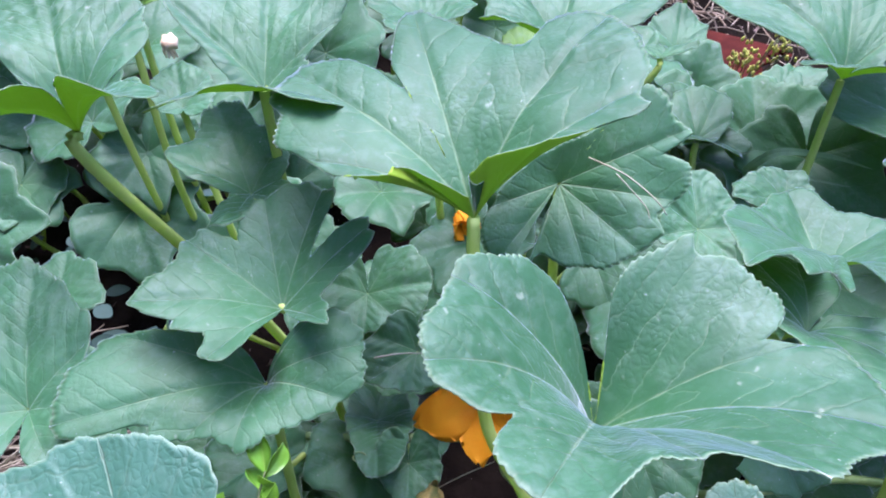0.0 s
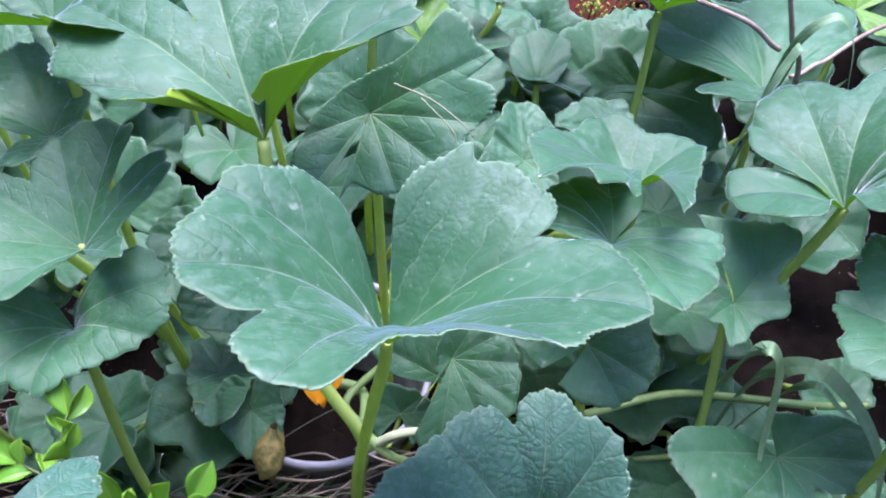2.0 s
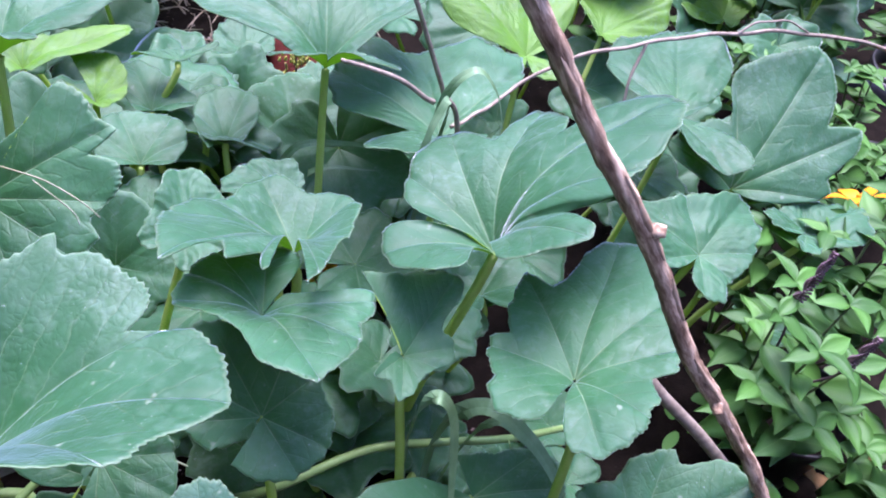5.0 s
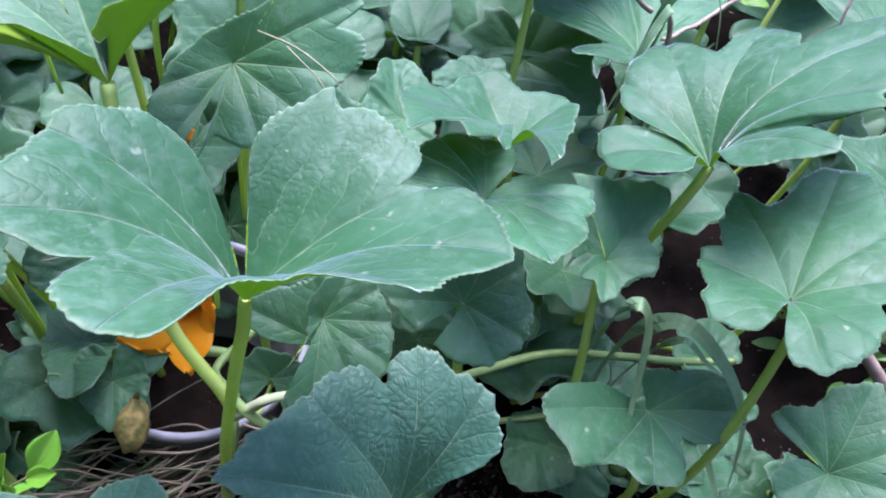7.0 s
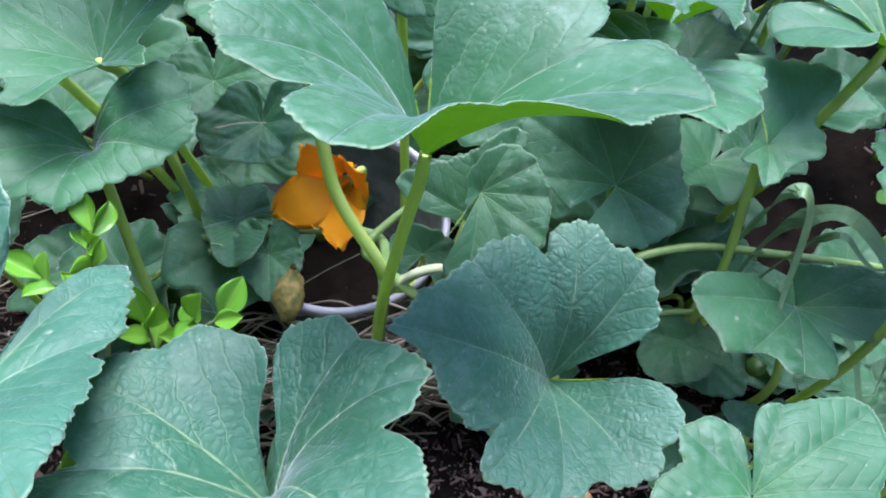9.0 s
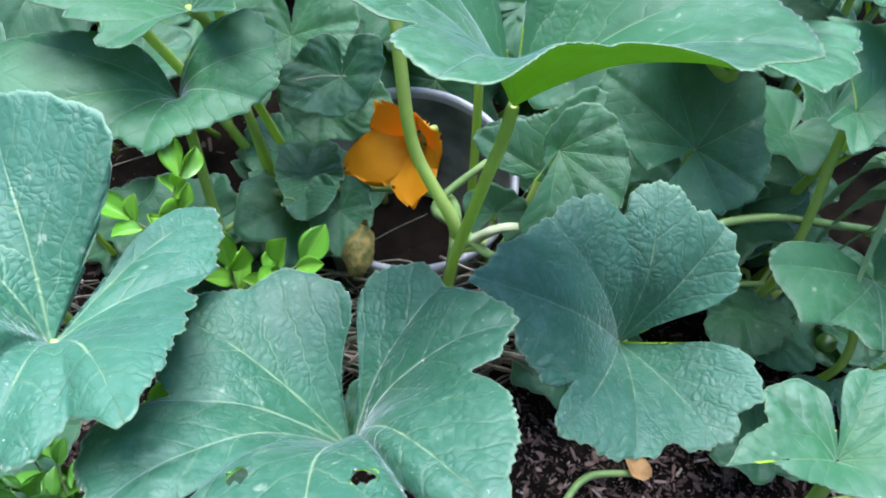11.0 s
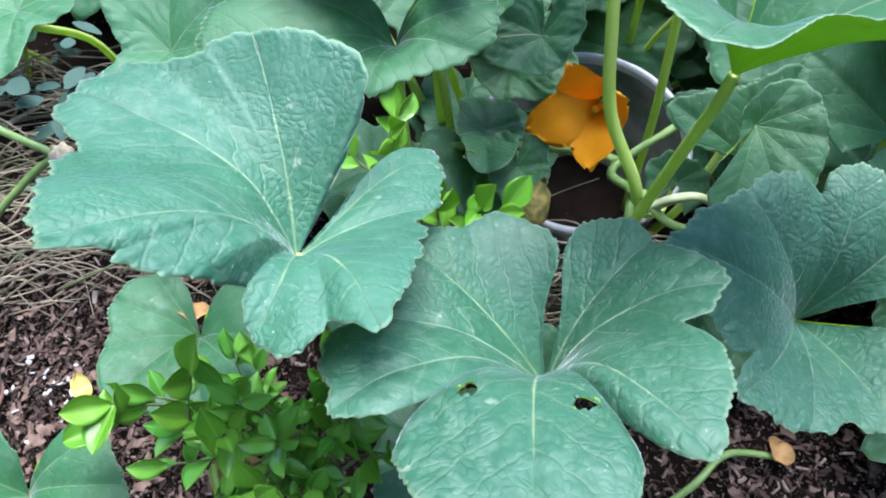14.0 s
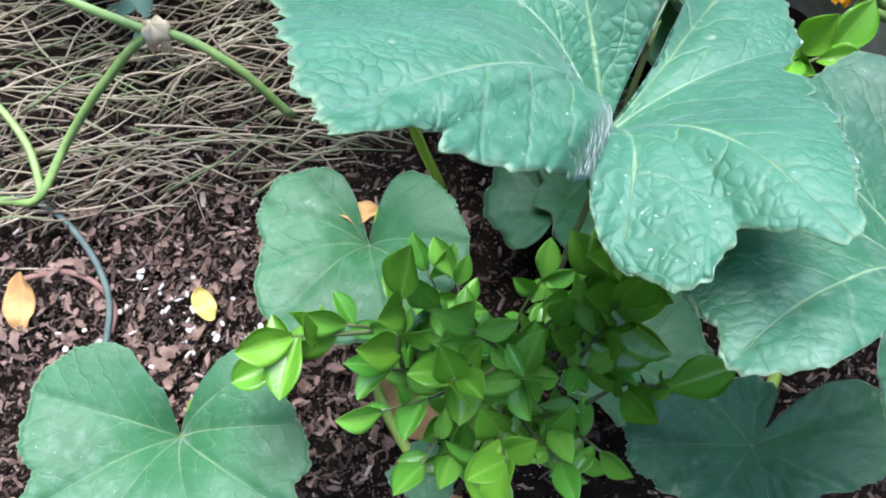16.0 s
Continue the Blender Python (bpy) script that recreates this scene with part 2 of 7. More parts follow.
def leaf_mesh(j, heading, normal, cup, throat, bend, lift, left, right, na=192, nr=20, seed=0, mats=None, wave=0.05, bays=(), lift_from=95, lift_side=0, lobed=0.0):
    """A five-lobed blade: radii of lobes and bays from the tip round to the stalk on each side, a funnel of depth cup."""
    rng = np.random.default_rng(seed)
    n = unit(normal)
    hx = np.array(heading, float)
    hx = unit(hx - n * (hx @ n))
    hy = np.cross(n, hx)
    keys = [-180.0] + [-a for a in LOBE_ANGLES[:0:-1]] + list(LOBE_ANGLES) + [180.0]
    slit = 0.18 * min(left[-1], right[-1]) + 0.004
    rad = [slit] + list(right[::-1]) + list(left) + [slit]
    eps = 1.0
    ang = np.linspace(-180 + eps, 180 - eps, na)
    ka, kr = np.array(keys), np.array(rad)
    # rounded lobes between the keyed radii
    R = np.interp(ang, ka, kr)
    f = np.interp(ang, ka, np.arange(len(ka)))
    i = np.clip(f.astype(int), 0, len(ka) - 2)
    t = f - i
    p0, p1, p2, p3 = kr[np.maximum(i - 1, 0)], kr[i], kr[i + 1], kr[np.minimum(i + 2, len(kr) - 1)]
    R = 0.5 * (2 * p1 + (p2 - p0) * t + (2 * p0 - 5 * p1 + 4 * p2 - p3) * t * t + (3 * p1 - p0 - 3 * p2 + p3) * t ** 3)
    R = np.maximum(R, slit * 0.8)
    for at_angle, depth, width in bays:
        R = R * (1 + depth * np.exp(-((ang - at_angle) / width) ** 2))
    for notch in (25, 74, 126):
        R = R * (1 - lobed * np.exp(-((np.abs(ang) - notch) / 8.0) ** 2))
    size = float(np.median(R))
    teeth = np.abs(((ang * 0.34 + 0.6 * np.sin(ang * 0.05 + seed)) % 1.0) - 0.5) * 2
    env = np.clip((176 - np.abs(ang)) / 20, 0, 1)
    ragged = sum(rng.normal(0, 0.0035) * np.sin(np.radians(ang) * kk + rng.uniform(0, 6.28)) for kk in range(11, 40, 2))
    R = R * (1 + env * (ragged + 0.03 * (0.8 + 0.5 * np.sin(ang * 0.083 + seed)) * (teeth - 0.5) + 0.015 * np.sin(ang * 0.31 + seed * 1.7) + 0.02 * np.sin(ang * 0.13 + seed * 2.3)))
    u = np.linspace(0, 1, nr + 1)[1:] ** 0.85
    u = np.concatenate([[0.012], u])
    rr = u[:, None] * R[None, :]
    th = np.radians(np.broadcast_to(ang[None, :], rr.shape))
    dv = np.min(np.abs(ang[:, None] - np.array(VEINS)[None, :]), axis=1)[None, :]
    s, d = rr * np.cos(np.radians(dv)), rr * np.sin(np.radians(dv))
    fit = 0.15 / max(size, 0.05)
    vs, vd = s * fit, d * fit
    ph = rng.uniform(0, 6.28, 4)
    lift_from = lift_from if isinstance(lift_from, tuple) else (lift_from, lift_from)
    back = np.clip((np.abs(ang)[None, :] - np.where(ang > 0, *lift_from)[None, :]) / 75, 0, 1)
    back = back * back * (3 - 2 * back)
    if lift_side:
        back = back * (ang[None, :] * lift_side > 0)
    h = cup * (1 - np.exp(-rr / throat)) + bend * rr * rr + lift * rr * back
    edge = (rr / size) ** 2
    h = h + wave * size * edge * (0.6 * np.sin(4 * th + ph[0]) + 0.4 * np.sin(7 * th + ph[1]) + 0.1 * np.sin(17 * th + ph[2]) + 0.04 * np.sin(31 * th + ph[3]))
    h = h + (0.003 * (1 - np.exp(-(d / 0.006) ** 2)) + 0.022 * size * (1 - np.exp(-(d / (0.2 * size)) ** 2))) * np.clip(rr / 0.05, 0, 1) - 0.05 * size * np.clip(u[:, None] - 0.8, 0, 1) ** 2 * 5
    X, Y = rr * np.cos(th), rr * np.sin(th)
    for q in range(3):
        a0, k0 = rng.uniform(0, 6.28), rng.uniform(45, 110)
        h = h + (0.09 / k0) * np.sin(k0 * (X * math.cos(a0) + Y * math.sin(a0)) + rng.uniform(0, 6.28)) * np.clip(rr / 0.06, 0, 1)
    # blisters
    h = h + 0.0009 * np.sin(X * 260 + 3 * np.sin(Y * 90 + ph[3])) * np.sin(Y * 240 + 3 * np.sin(X * 110)) * np.clip(rr / 0.04, 0, 1)
    P = np.array(j)[None, None, :] + X[..., None] * hx + Y[..., None] * hy + h[..., None] * n
    nu = len(u)
    gu = np.gradient(P, axis=0)
    gv = np.gradient(P, axis=1)
    N = np.cross(gu, gv)
    N /= np.linalg.norm(N, axis=2, keepdims=True) + 1e-12
    low = P - N * 0.0011
    verts = np.concatenate([P.reshape(-1, 3), low.reshape(-1, 3)])
    o = nu * na
    faces, idx = [], []
    for a in range(nu - 1):
        for b in range(na - 1):
            q = a * na + b
            faces.append((q, q + na, q + na + 1, q + 1))
            idx.append(0)
            faces.append((o + q, o + q + 1, o + q + na + 1, o + q + na))
            idx.append(1)
    for b in range(na - 1):
        q = (nu - 1) * na + b
        faces.append((q, o + q, o + q + 1, q + 1))
        idx.append(0)
    for a in range(nu - 1):
        for b in (0, na - 1):
            q = a * na + b
            f4 = (q, o + q, o + q + na, q + na)
            faces.append(f4 if b else f4[::-1])
            idx.append(0)
    me = bpy.data.meshes.new("leaf")
    me.from_pydata([tuple(v) for v in verts], [], faces)
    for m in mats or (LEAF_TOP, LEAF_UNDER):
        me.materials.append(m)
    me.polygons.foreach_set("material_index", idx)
    me.polygons.foreach_set("use_smooth", [True] * len(faces))
    vein = np.stack([vs, vd, np.broadcast_to(u[:, None], s.shape)], axis=2).reshape(-1, 3)
    at = me.attributes.new("vein", "FLOAT_VECTOR", "POINT")
    at.data.foreach_set("vector", np.concatenate([vein, vein]).ravel())
    me.update()
    return me


def blade_mesh(j, heading, normal, cup, throat, curl, lobes, seed=0, holes=(), na=560, nr=18, wave=0.02, pucker=1.0, mats=None, flaps=False, gap=10, keyhole=0, lip=0.0, close=0):
    """A lobed blade spanned from the stalk's joint to its margin: lobes are (angle, reach, lift) round the joint, on a funnel of depth cup and width throat."""
    rng = np.random.default_rng(seed)
    n = unit(normal)
    hx = np.array(heading, float)
    hx = unit(hx - n * (hx @ n))
    hy = np.cross(n, hx)
    keys = np.array([(r * math.cos(radians(a)), r * math.sin(radians(a)), up[0] if up else 0.0) for a, r, *up in lobes])
    path = np.array(spline(keys, 16))
    step = np.linalg.norm(np.diff(path[:, :2], axis=0), axis=1)
    run = np.concatenate([[0], np.cumsum(step)])
    at = np.linspace(0, run[-1], na)
    X, Y, up = (np.interp(at, run, path[:, k]) for k in range(3))
    # soft teeth along the margin
    ends = np.clip(np.minimum(at, run[-1] - at) / 0.05, 0, 1)
    pitch = 0.0085 * (1 + 0.25 * np.sin(at * 31 + seed))
    saw = np.cumsum(np.gradient(at) / pitch) % 1.0
    tooth = np.where(saw < 0.65, saw / 0.65, (1 - saw) / 0.35) - 0.5
    slow = sum(rng.normal(0, 0.0009) * np.sin(at * k + rng.uniform(0, 6.28)) for k in (60, 95, 140, 210, 330))
    out = ends * (0.0026 * min(1.0, float(np.median(np.hypot(X, Y))) / 0.14) * (0.75 + 0.4 * np.sin(at * 47 + seed)) * tooth + slow)
    R = np.hypot(X, Y)
    size = float(np.median(R))
    # the margin turns one way round the joint, but where lobes are folded over
    turn = np.unwrap(np.arctan2(Y, X))
    steady = (np.abs(up) < 0.012) | (not flaps)
    blocks = []
    for i in np.flatnonzero(steady):
        blocks.append([turn[i], R[i] ** 2 + 1e-6, 1])
        while len(blocks) > 1 and blocks[-2][0] > blocks[-1][0]:
            v, w, c = blocks.pop()
            v0, w0, c0 = blocks[-1]
            blocks[-1] = [(v0 * w0 + v * w) / (w0 + w), w0 + w, c0 + c]
    turn[steady] = np.concatenate([np.full(c, v) for v, w, c in blocks])
    if not flaps:
        for k in (na // 45, na // 60):
            turn = np.convolve(np.pad(turn, k, mode="edge"), np.ones(2 * k + 1) / (2 * k + 1), "valid")
        over = (turn[-1] - turn[0]) - radians(360 - gap)
        if over > 0:
            turn = turn + 0.5 * over * (np.clip(1 - (turn - turn[0]) / 0.7, 0, 1) ** 1.5 - np.clip(1 - (turn[-1] - turn) / 0.7, 0, 1) ** 1.5)
    if close:
        turn = turn + radians(close) * (np.clip(1 - (turn[-1] - turn) / 0.9, 0, 1) - np.clip(1 - (turn - turn[0]) / 0.9, 0, 1))
    k = na // 30
    up = np.convolve(np.pad(up, k, mode="edge"), np.ones(2 * k + 1) / (2 * k + 1), "valid")
    if not flaps:
        up = up * np.clip(np.minimum(np.arange(na), na - 1 - np.arange(na)) / (0.07 * na), 0, 1)
    X, Y = R * np.cos(turn), R * np.sin(turn)
    # main veins run to the tips of the lobes
    lag = max(3, na // 50)
    soft = np.convolve(np.pad(R, lag, mode="edge"), np.ones(2 * lag + 1) / (2 * lag + 1), "valid")
    ang = np.unwrap(np.arctan2(Y, X))
    peaks = []
    for i in sorted(range(na), key=lambda q: -soft[q]):
        if soft[i] > 0.45 * size and all(abs(ang[i] - ang[q]) > 0.55 for q in peaks) and 0.03 * na < i < 0.97 * na:
            peaks.append(i)
        if len(peaks) == 7:
            break
    tips = np.array([ang[q] for q in peaks])
    dv = np.min(np.abs(ang[:, None] - tips[None, :]), axis=1)
    u = np.linspace(0, 1, nr + 1)[1:] ** 0.85
    u = np.concatenate([[0.015], u])[:, None]
    toothed = (1 + u ** 10 * (out / np.maximum(R, 0.02))[None, :])
    x, y = u * X[None, :] * toothed, u * Y[None, :] * toothed
    r = np.hypot(x, y)
    if keyhole:
        spread = radians(keyhole) * np.exp(-(r / 0.05) ** 2) * (np.clip(1 - (turn - turn[0]) / 0.7, 0, 1) ** 1.5 - np.clip(1 - (turn[-1] - turn) / 0.7, 0, 1) ** 1.5)[None, :]
        x, y = x * np.cos(spread) - y * np.sin(spread), x * np.sin(spread) + y * np.cos(spread)
    h = cup * (1 - np.exp(-r / throat)) + curl[0] * x * x + curl[1] * x * y + curl[2] * y * y + up[None, :] * u ** 1.5
    s, d = r * np.cos(np.minimum(dv, 1.4))[None, :], r * np.sin(np.minimum(dv, 1.5))[None, :]
    fit = 0.15 / max(size, 0.05)
    ph = rng.uniform(0, 6.28, 6)
    near = np.clip(r / 0.05, 0, 1)
    th = ang[None, :]
    h = h + wave * size * (r / size) ** 2 * (0.6 * np.sin(4 * th + ph[0]) + 0.4 * np.sin(7 * th + ph[1]))
    h = h + near * pucker * (0.0022 * (1 - np.exp(-(d / 0.006) ** 2)) + 0.016 * size * (1 - np.exp(-(d / (0.2 * size)) ** 2)))
    h = h - 0.05 * size * np.clip(u - 0.85, 0, 1) ** 2 * 8
    for q in range(4):
        a0, k0 = rng.uniform(0, 6.28), rng.uniform(40, 120)
        h = h + pucker * (0.06 / k0) * np.sin(k0 * (x * math.cos(a0) + y * math.sin(a0)) + rng.uniform(0, 6.28)) * near
    cx = [(hr * math.cos(radians(ha)), hr * math.sin(radians(ha)), hs) for ha, hr, hs in holes]
    x0, y0 = x.copy(), y.copy()
    for px, py, hs in cx:
        far = np.hypot(x - px, 1.6 * (y - py)) + 1e-9
        push = np.where(far < 1.35 * hs, 1.35 * hs / far, 1.0)
        x, y = px + (x - px) * push, py + (y - py) * push
    P = np.array(j)[None, None, :] + x[..., None] * hx + y[..., None] * hy + h[..., None] * n
    nu = len(u)
    N = np.cross(np.gradient(P, axis=0), np.gradient(P, axis=1))
    N /= np.linalg.norm(N, axis=2, keepdims=True) + 1e-12
    low = P - N * 0.0009
    verts = np.concatenate([P.reshape(-1, 3), low.reshape(-1, 3)])
    o = nu * na
    faces, idx = [], []
    for a in range(nu - 1):
        for b in range(na - 1):
            if cx and any((x0[a, b] - px) ** 2 + 2.56 * (y0[a, b] - py) ** 2 < hs * hs for px, py, hs in cx):
                continue
            q = a * na + b
            faces += [(q, q + na, q + na + 1, q + 1), (o + q, o + q + 1, o + q + na + 1, o + q + na)]
            idx += [0, 0 if min(b, na - 1 - b) < lip * na else 1]
    for b in range(na - 1):
        q = (nu - 1) * na + b
        faces.append((q, o + q, o + q + 1, q + 1))
        idx.append(0)
    for a in range(nu - 1):
        for b in (0, na - 1):
            q = a * na + b
            f4 = (q, o + q, o + q + na, q + na)
            faces.append(f4 if b else f4[::-1])
            idx.append(0)
    me = bpy.data.meshes.new("leaf")
    me.from_pydata(verts.tolist(), [], faces)
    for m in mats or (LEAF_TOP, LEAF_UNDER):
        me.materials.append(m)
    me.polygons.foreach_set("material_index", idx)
    me.polygons.foreach_set("use_smooth", [True] * len(faces))
    vein = np.stack([s * fit, d * fit, np.broadcast_to(u, s.shape)], axis=2).reshape(-1, 3)
    att = me.attributes.new("vein", "FLOAT_VECTOR", "POINT")
    att.data.foreach_set("vector", np.concatenate([vein, vein]).ravel())
    me.update()
    return me


PLANTS = {}


def plant(key, label="", at=(0, 0, 0)):
    if key not in PLANTS:
        PLANTS[key] = thing("pumpkin_plant", label, "pumpkin plant", at, "pumpkin plants in the bed")
    return PLANTS[key]


LEAF_COUNT = [0]


def leaf_at(home, j, heading, normal, cup, throat, bend, lift, left, right, root=None, thick=0.0065, label="", wave=0.05, na=288, nr=18, mid=None, bays=(), stalk=None, lift_from=95, lift_side=0, mats=None, lobed=0.0):
    """One leaf of a plant with its hollow, ribbed stalk down to root."""
    LEAF_COUNT[0] += 1
    me = leaf_mesh(j, heading, normal, cup, throat, bend, lift, left, right, na, nr, LEAF_COUNT[0], mats, wave, bays, lift_from, lift_side, lobed)
    ob = new("leaf", me)
    attach(ob, PLANTS[home])
    if label:
        tagged(ob, label)
    if stalk is not None:
        stalk = list(stalk) + [np.array(j, float) - 0.035 * unit(normal) - 0.012 * unit(heading)]
    petiole(ob, j, heading, normal, root, thick, mid, stalk)
    return ob


def petiole(ob, j, heading, normal, root, thick, mid, stalk):
    j, n = np.array(j, float), unit(normal)
    if root is None:
        h = unit(heading)
        root = (j[0] - 0.12 * h[0] + 0.02, j[1] - 0.1 * h[1] + 0.08, 0.03)
    root = np.array(root, float)
    m = np.array(mid, float) if mid is not None else 0.45 * j + 0.55 * root - 0.04 * unit(heading) + np.array([0, 0, 0.04])
    nk = j - 0.035 * n - 0.012 * unit(heading)
    path = [root, m, nk, j - 0.003 * n] if stalk is None else [np.array(q, float) for q in stalk] + [j + 0.001 * n]
    tube("petiole", path, thick, 0.8 * thick, STEM, ob, "", 6, 10, 0.06)


def blade(home, j, heading, normal, cup, throat, curl, lobes, root=None, thick=0.0065, label="", mid=None, stalk=None, **look_of):
    """One lobed leaf of a plant with its ribbed stalk."""
    LEAF_COUNT[0] += 1
    ob = new("leaf", blade_mesh(j, heading, normal, cup, throat, curl, lobes, LEAF_COUNT[0], **look_of))
    attach(ob, PLANTS[home])
    if label:
        tagged(ob, label)
    petiole(ob, j, (0, 1, 0), normal, root, thick, mid, stalk)
    return ob


# ---- ground ----
def ground_mesh():
    xs = np.concatenate([[-400, -60, -12, -5], np.linspace(-2.2, 2.8, 90), [5, 12, 60, 400]])
    ys = np.concatenate([[-400, -60, -12, -4], np.linspace(-1.2, 3.6, 90), [6, 14, 60, 400]])
    v, f = [], []
    for y in ys:
        for x in xs:
            near = max(0.0, 1 - max(abs(x) - 2, abs(y - 1) - 2, 0) / 2)
            z = near * (0.018 * noise.noise(Vector((x * 6, y * 6, 0))) + 0.03 * noise.noise(Vector((x * 1.7, y * 1.7, 4)))) - 0.005
            v.append((x, y, z))
    m = len(xs)
    for b in range(len(ys) - 1):
        for a in range(m - 1):
            f.append((b * m + a, b * m + a + 1, b * m + m + a + 1, b * m + m + a))
    return v, f


v, f = ground_mesh()
tagged(link_mesh("ground", v, f, [SOIL]), "dark crumbly garden soil with bark mulch", "ground", "", "structure")


# unseen blocks, added to shut off the low sky around the bed
BLOCKER_GREEN = plain_material("blocker_green", (0.02, 0.05, 0.015), (0.05, 0.09, 0.03), 3, 0.8, 0.2, 0.02)
BLOCKER_GREY = plain_material("blocker_grey", (0.1, 0.1, 0.095), (0.15, 0.145, 0.14), 2, 0.85, 0.2, 0.004)


def wall(name, x0, y0, x1, y1, h, material, label):
    v = [(x, y, z) for z in (-0.05, h) for x, y in ((x0, y0), (x1, y0), (x1, y1), (x0, y1))]
    f = [(3, 2, 1, 0), (4, 5, 6, 7), (0, 1, 5, 4), (1, 2, 6, 5), (2, 3, 7, 6), (3, 0, 4, 7)]
    tagged(link_mesh(name, v, f, [material], None, "", False), label, "wall", "", "structure")


wall("blocker_south", -2.5, -1.7, 4.4, -1.5, 3.3, BLOCKER_GREY, "unseen grey light blocker added behind the camera")
wall("blocker_west", -2.5, -1.5, -2.3, 5.0, 5.2, BLOCKER_GREEN, "unseen dark green light blocker added at the side")
wall("blocker_east", 4.2, -1.5, 4.4, 5.0, 4.2, BLOCKER_GREEN, "unseen dark green light blocker added at the side")
wall("blocker_north", -2.3, 4.8, 4.2, 5.0, 2.8, BLOCKER_GREEN, "unseen dark green light blocker added behind the bed")


plant("front", "pumpkin plant with broad blue-green leaves over bark mulch", (0.1, 0.3, 0))
plant("pot", "pumpkin plant growing out of the white bucket with upright leaves", (0.08, 0.5, 0))
plant("right", "pumpkin vine with deeply lobed leaves beside the wooden stake", (0.6, 0.5, 0))
plant("back", "pumpkin plant with pale sheen on large funnel-shaped leaves", (0.3, 1.0, 0))
plant("far", "pumpkin vine with yellow-green leaves painted as sunlit at the bed's back", (0.6, 1.5, 0))
blade("pot", (0.028, 0.49, 0.809), (-0.96, 0.17, -0.22), (-0.209, 0.052, 0.976), 0.081, 0.06, (0.1, -0.01, 0.01),
      ((-177, 0.02), (177, 0.011, 0.037), (-108, 0.009, 0.063), (-178, 0.032, 0.041), (-172, 0.061, 0.021), (-160, 0.101), (-168, 0.129), (-162, 0.164), (-156, 0.159), (-146, 0.186), (-127, 0.213), (-116, 0.211), (-108, 0.191), (-104, 0.157), (-90, 0.172), (-75, 0.218), (-67, 0.235), (-57, 0.165), (-55, 0.124), (-49, 0.177), (-43, 0.208), (-35, 0.225), (-22, 0.213), (-17, 0.186), (-7, 0.177), (-3, 0.148), (7, 0.111), (10, 0.091), (-2, 0.059, 0.013), (11, 0.032, 0.028), (23, 0.008, 0.046), (63, 0.003, 0.038), (100, 0.001, 0.021)), thick=0.0075, label='large funnel-shaped pumpkin leaf with a silvery sheen and a torn lobe', stalk=((0.1, 0.372, 0.44), (0.088, 0.377, 0.48), (0.05, 0.405, 0.56), (0.036, 0.436, 0.66), (0.029, 0.472, 0.76)), flaps=True, na=640, nr=24)
blade("pot", (0.126, 0.318, 0.732), (0.25, -0.97, 0.06), (0.156, 0.099, 0.983), 0.213, 0.12, (-0.4, -0.58, -0.76),
      ((-157, 0.018), (-148, 0.036), (-166, 0.048), (-153, 0.098), (-141, 0.117), (-126, 0.146), (-110, 0.149), (-100, 0.162), (-91, 0.17), (-84, 0.169), (-78, 0.162, -0.012), (-70, 0.152), (-65, 0.133), (-61, 0.173), (-55, 0.179), (-47, 0.182), (-40, 0.179), (-35, 0.17), (-32, 0.134, 0.025), (-21, 0.132, 0.033), (-11, 0.121, 0.039), (2, 0.137, 0.037), (10, 0.145, 0.034), (21, 0.154, 0.029), (33, 0.158, 0.022), (42, 0.175, 0.016), (47, 0.178, 0.015), (58, 0.171), (72, 0.158), (78, 0.137), (86, 0.106), (88, 0.123), (93, 0.13), (105, 0.129), (120, 0.122), (134, 0.115), (138, 0.122), (161, 0.087), (171, 0.076), (175, 0.06), (153, 0.037), (160, 0.03), (153, 0.017)), thick=0.0068, stalk=((0.085, 0.335, 0.3), (0.091, 0.342, 0.42), (0.11, 0.325, 0.6), (0.122, 0.318, 0.69)), label='broad pumpkin leaf with its pale green underside turned up', na=640, nr=24)
blade("pot", (-0.163, 0.482, 0.681), (-0.69, 0.73, -0.05), (-0.115, -0.035, 0.993), 0.091, 0.12, (0.12, 0.09, 0.04),
      ((-134, 0.007), (167, 0.034), (-177, 0.073), (-169, 0.074), (-137, 0.05), (-119, 0.1), (-103, 0.111), (-95, 0.105), (-88, 0.078), (-89, 0.051), (-76, 0.06), (-76, 0.084), (-78, 0.117), (-59, 0.119), (-44, 0.113), (-21, 0.099), (-5, 0.071), (3, 0.103), (19, 0.11), (35, 0.101), (53, 0.133), (62, 0.127), (69, 0.098), (81, 0.096), (90, 0.077), (102, 0.099), (117, 0.085), (133, 0.019)), stalk=((-0.1, 0.66, 0.05), (-0.16, 0.62, 0.4), (-0.165, 0.54, 0.6)))
blade("pot", (-0.186, 0.44, 0.602), (-0.21, -0.94, -0.27), (-0.021, -0.274, 0.961), 0.064, 0.025, (0.27, 0.12, 0.12),
      ((-148, 0.019, -0.009), (-123, 0.048), (-107, 0.082), (-92, 0.146), (-84, 0.165), (-75, 0.181), (-66, 0.19), (-56, 0.191), (-51, 0.143), (-52, 0.116), (-40, 0.117), (-34, 0.106), (-19, 0.078), (-2, 0.081), (11, 0.079), (36, 0.071), (67, 0.081), (80, 0.094), (90, 0.108), (105, 0.111), (121, 0.112), (138, 0.101), (152, 0.073), (150, 0.034)))
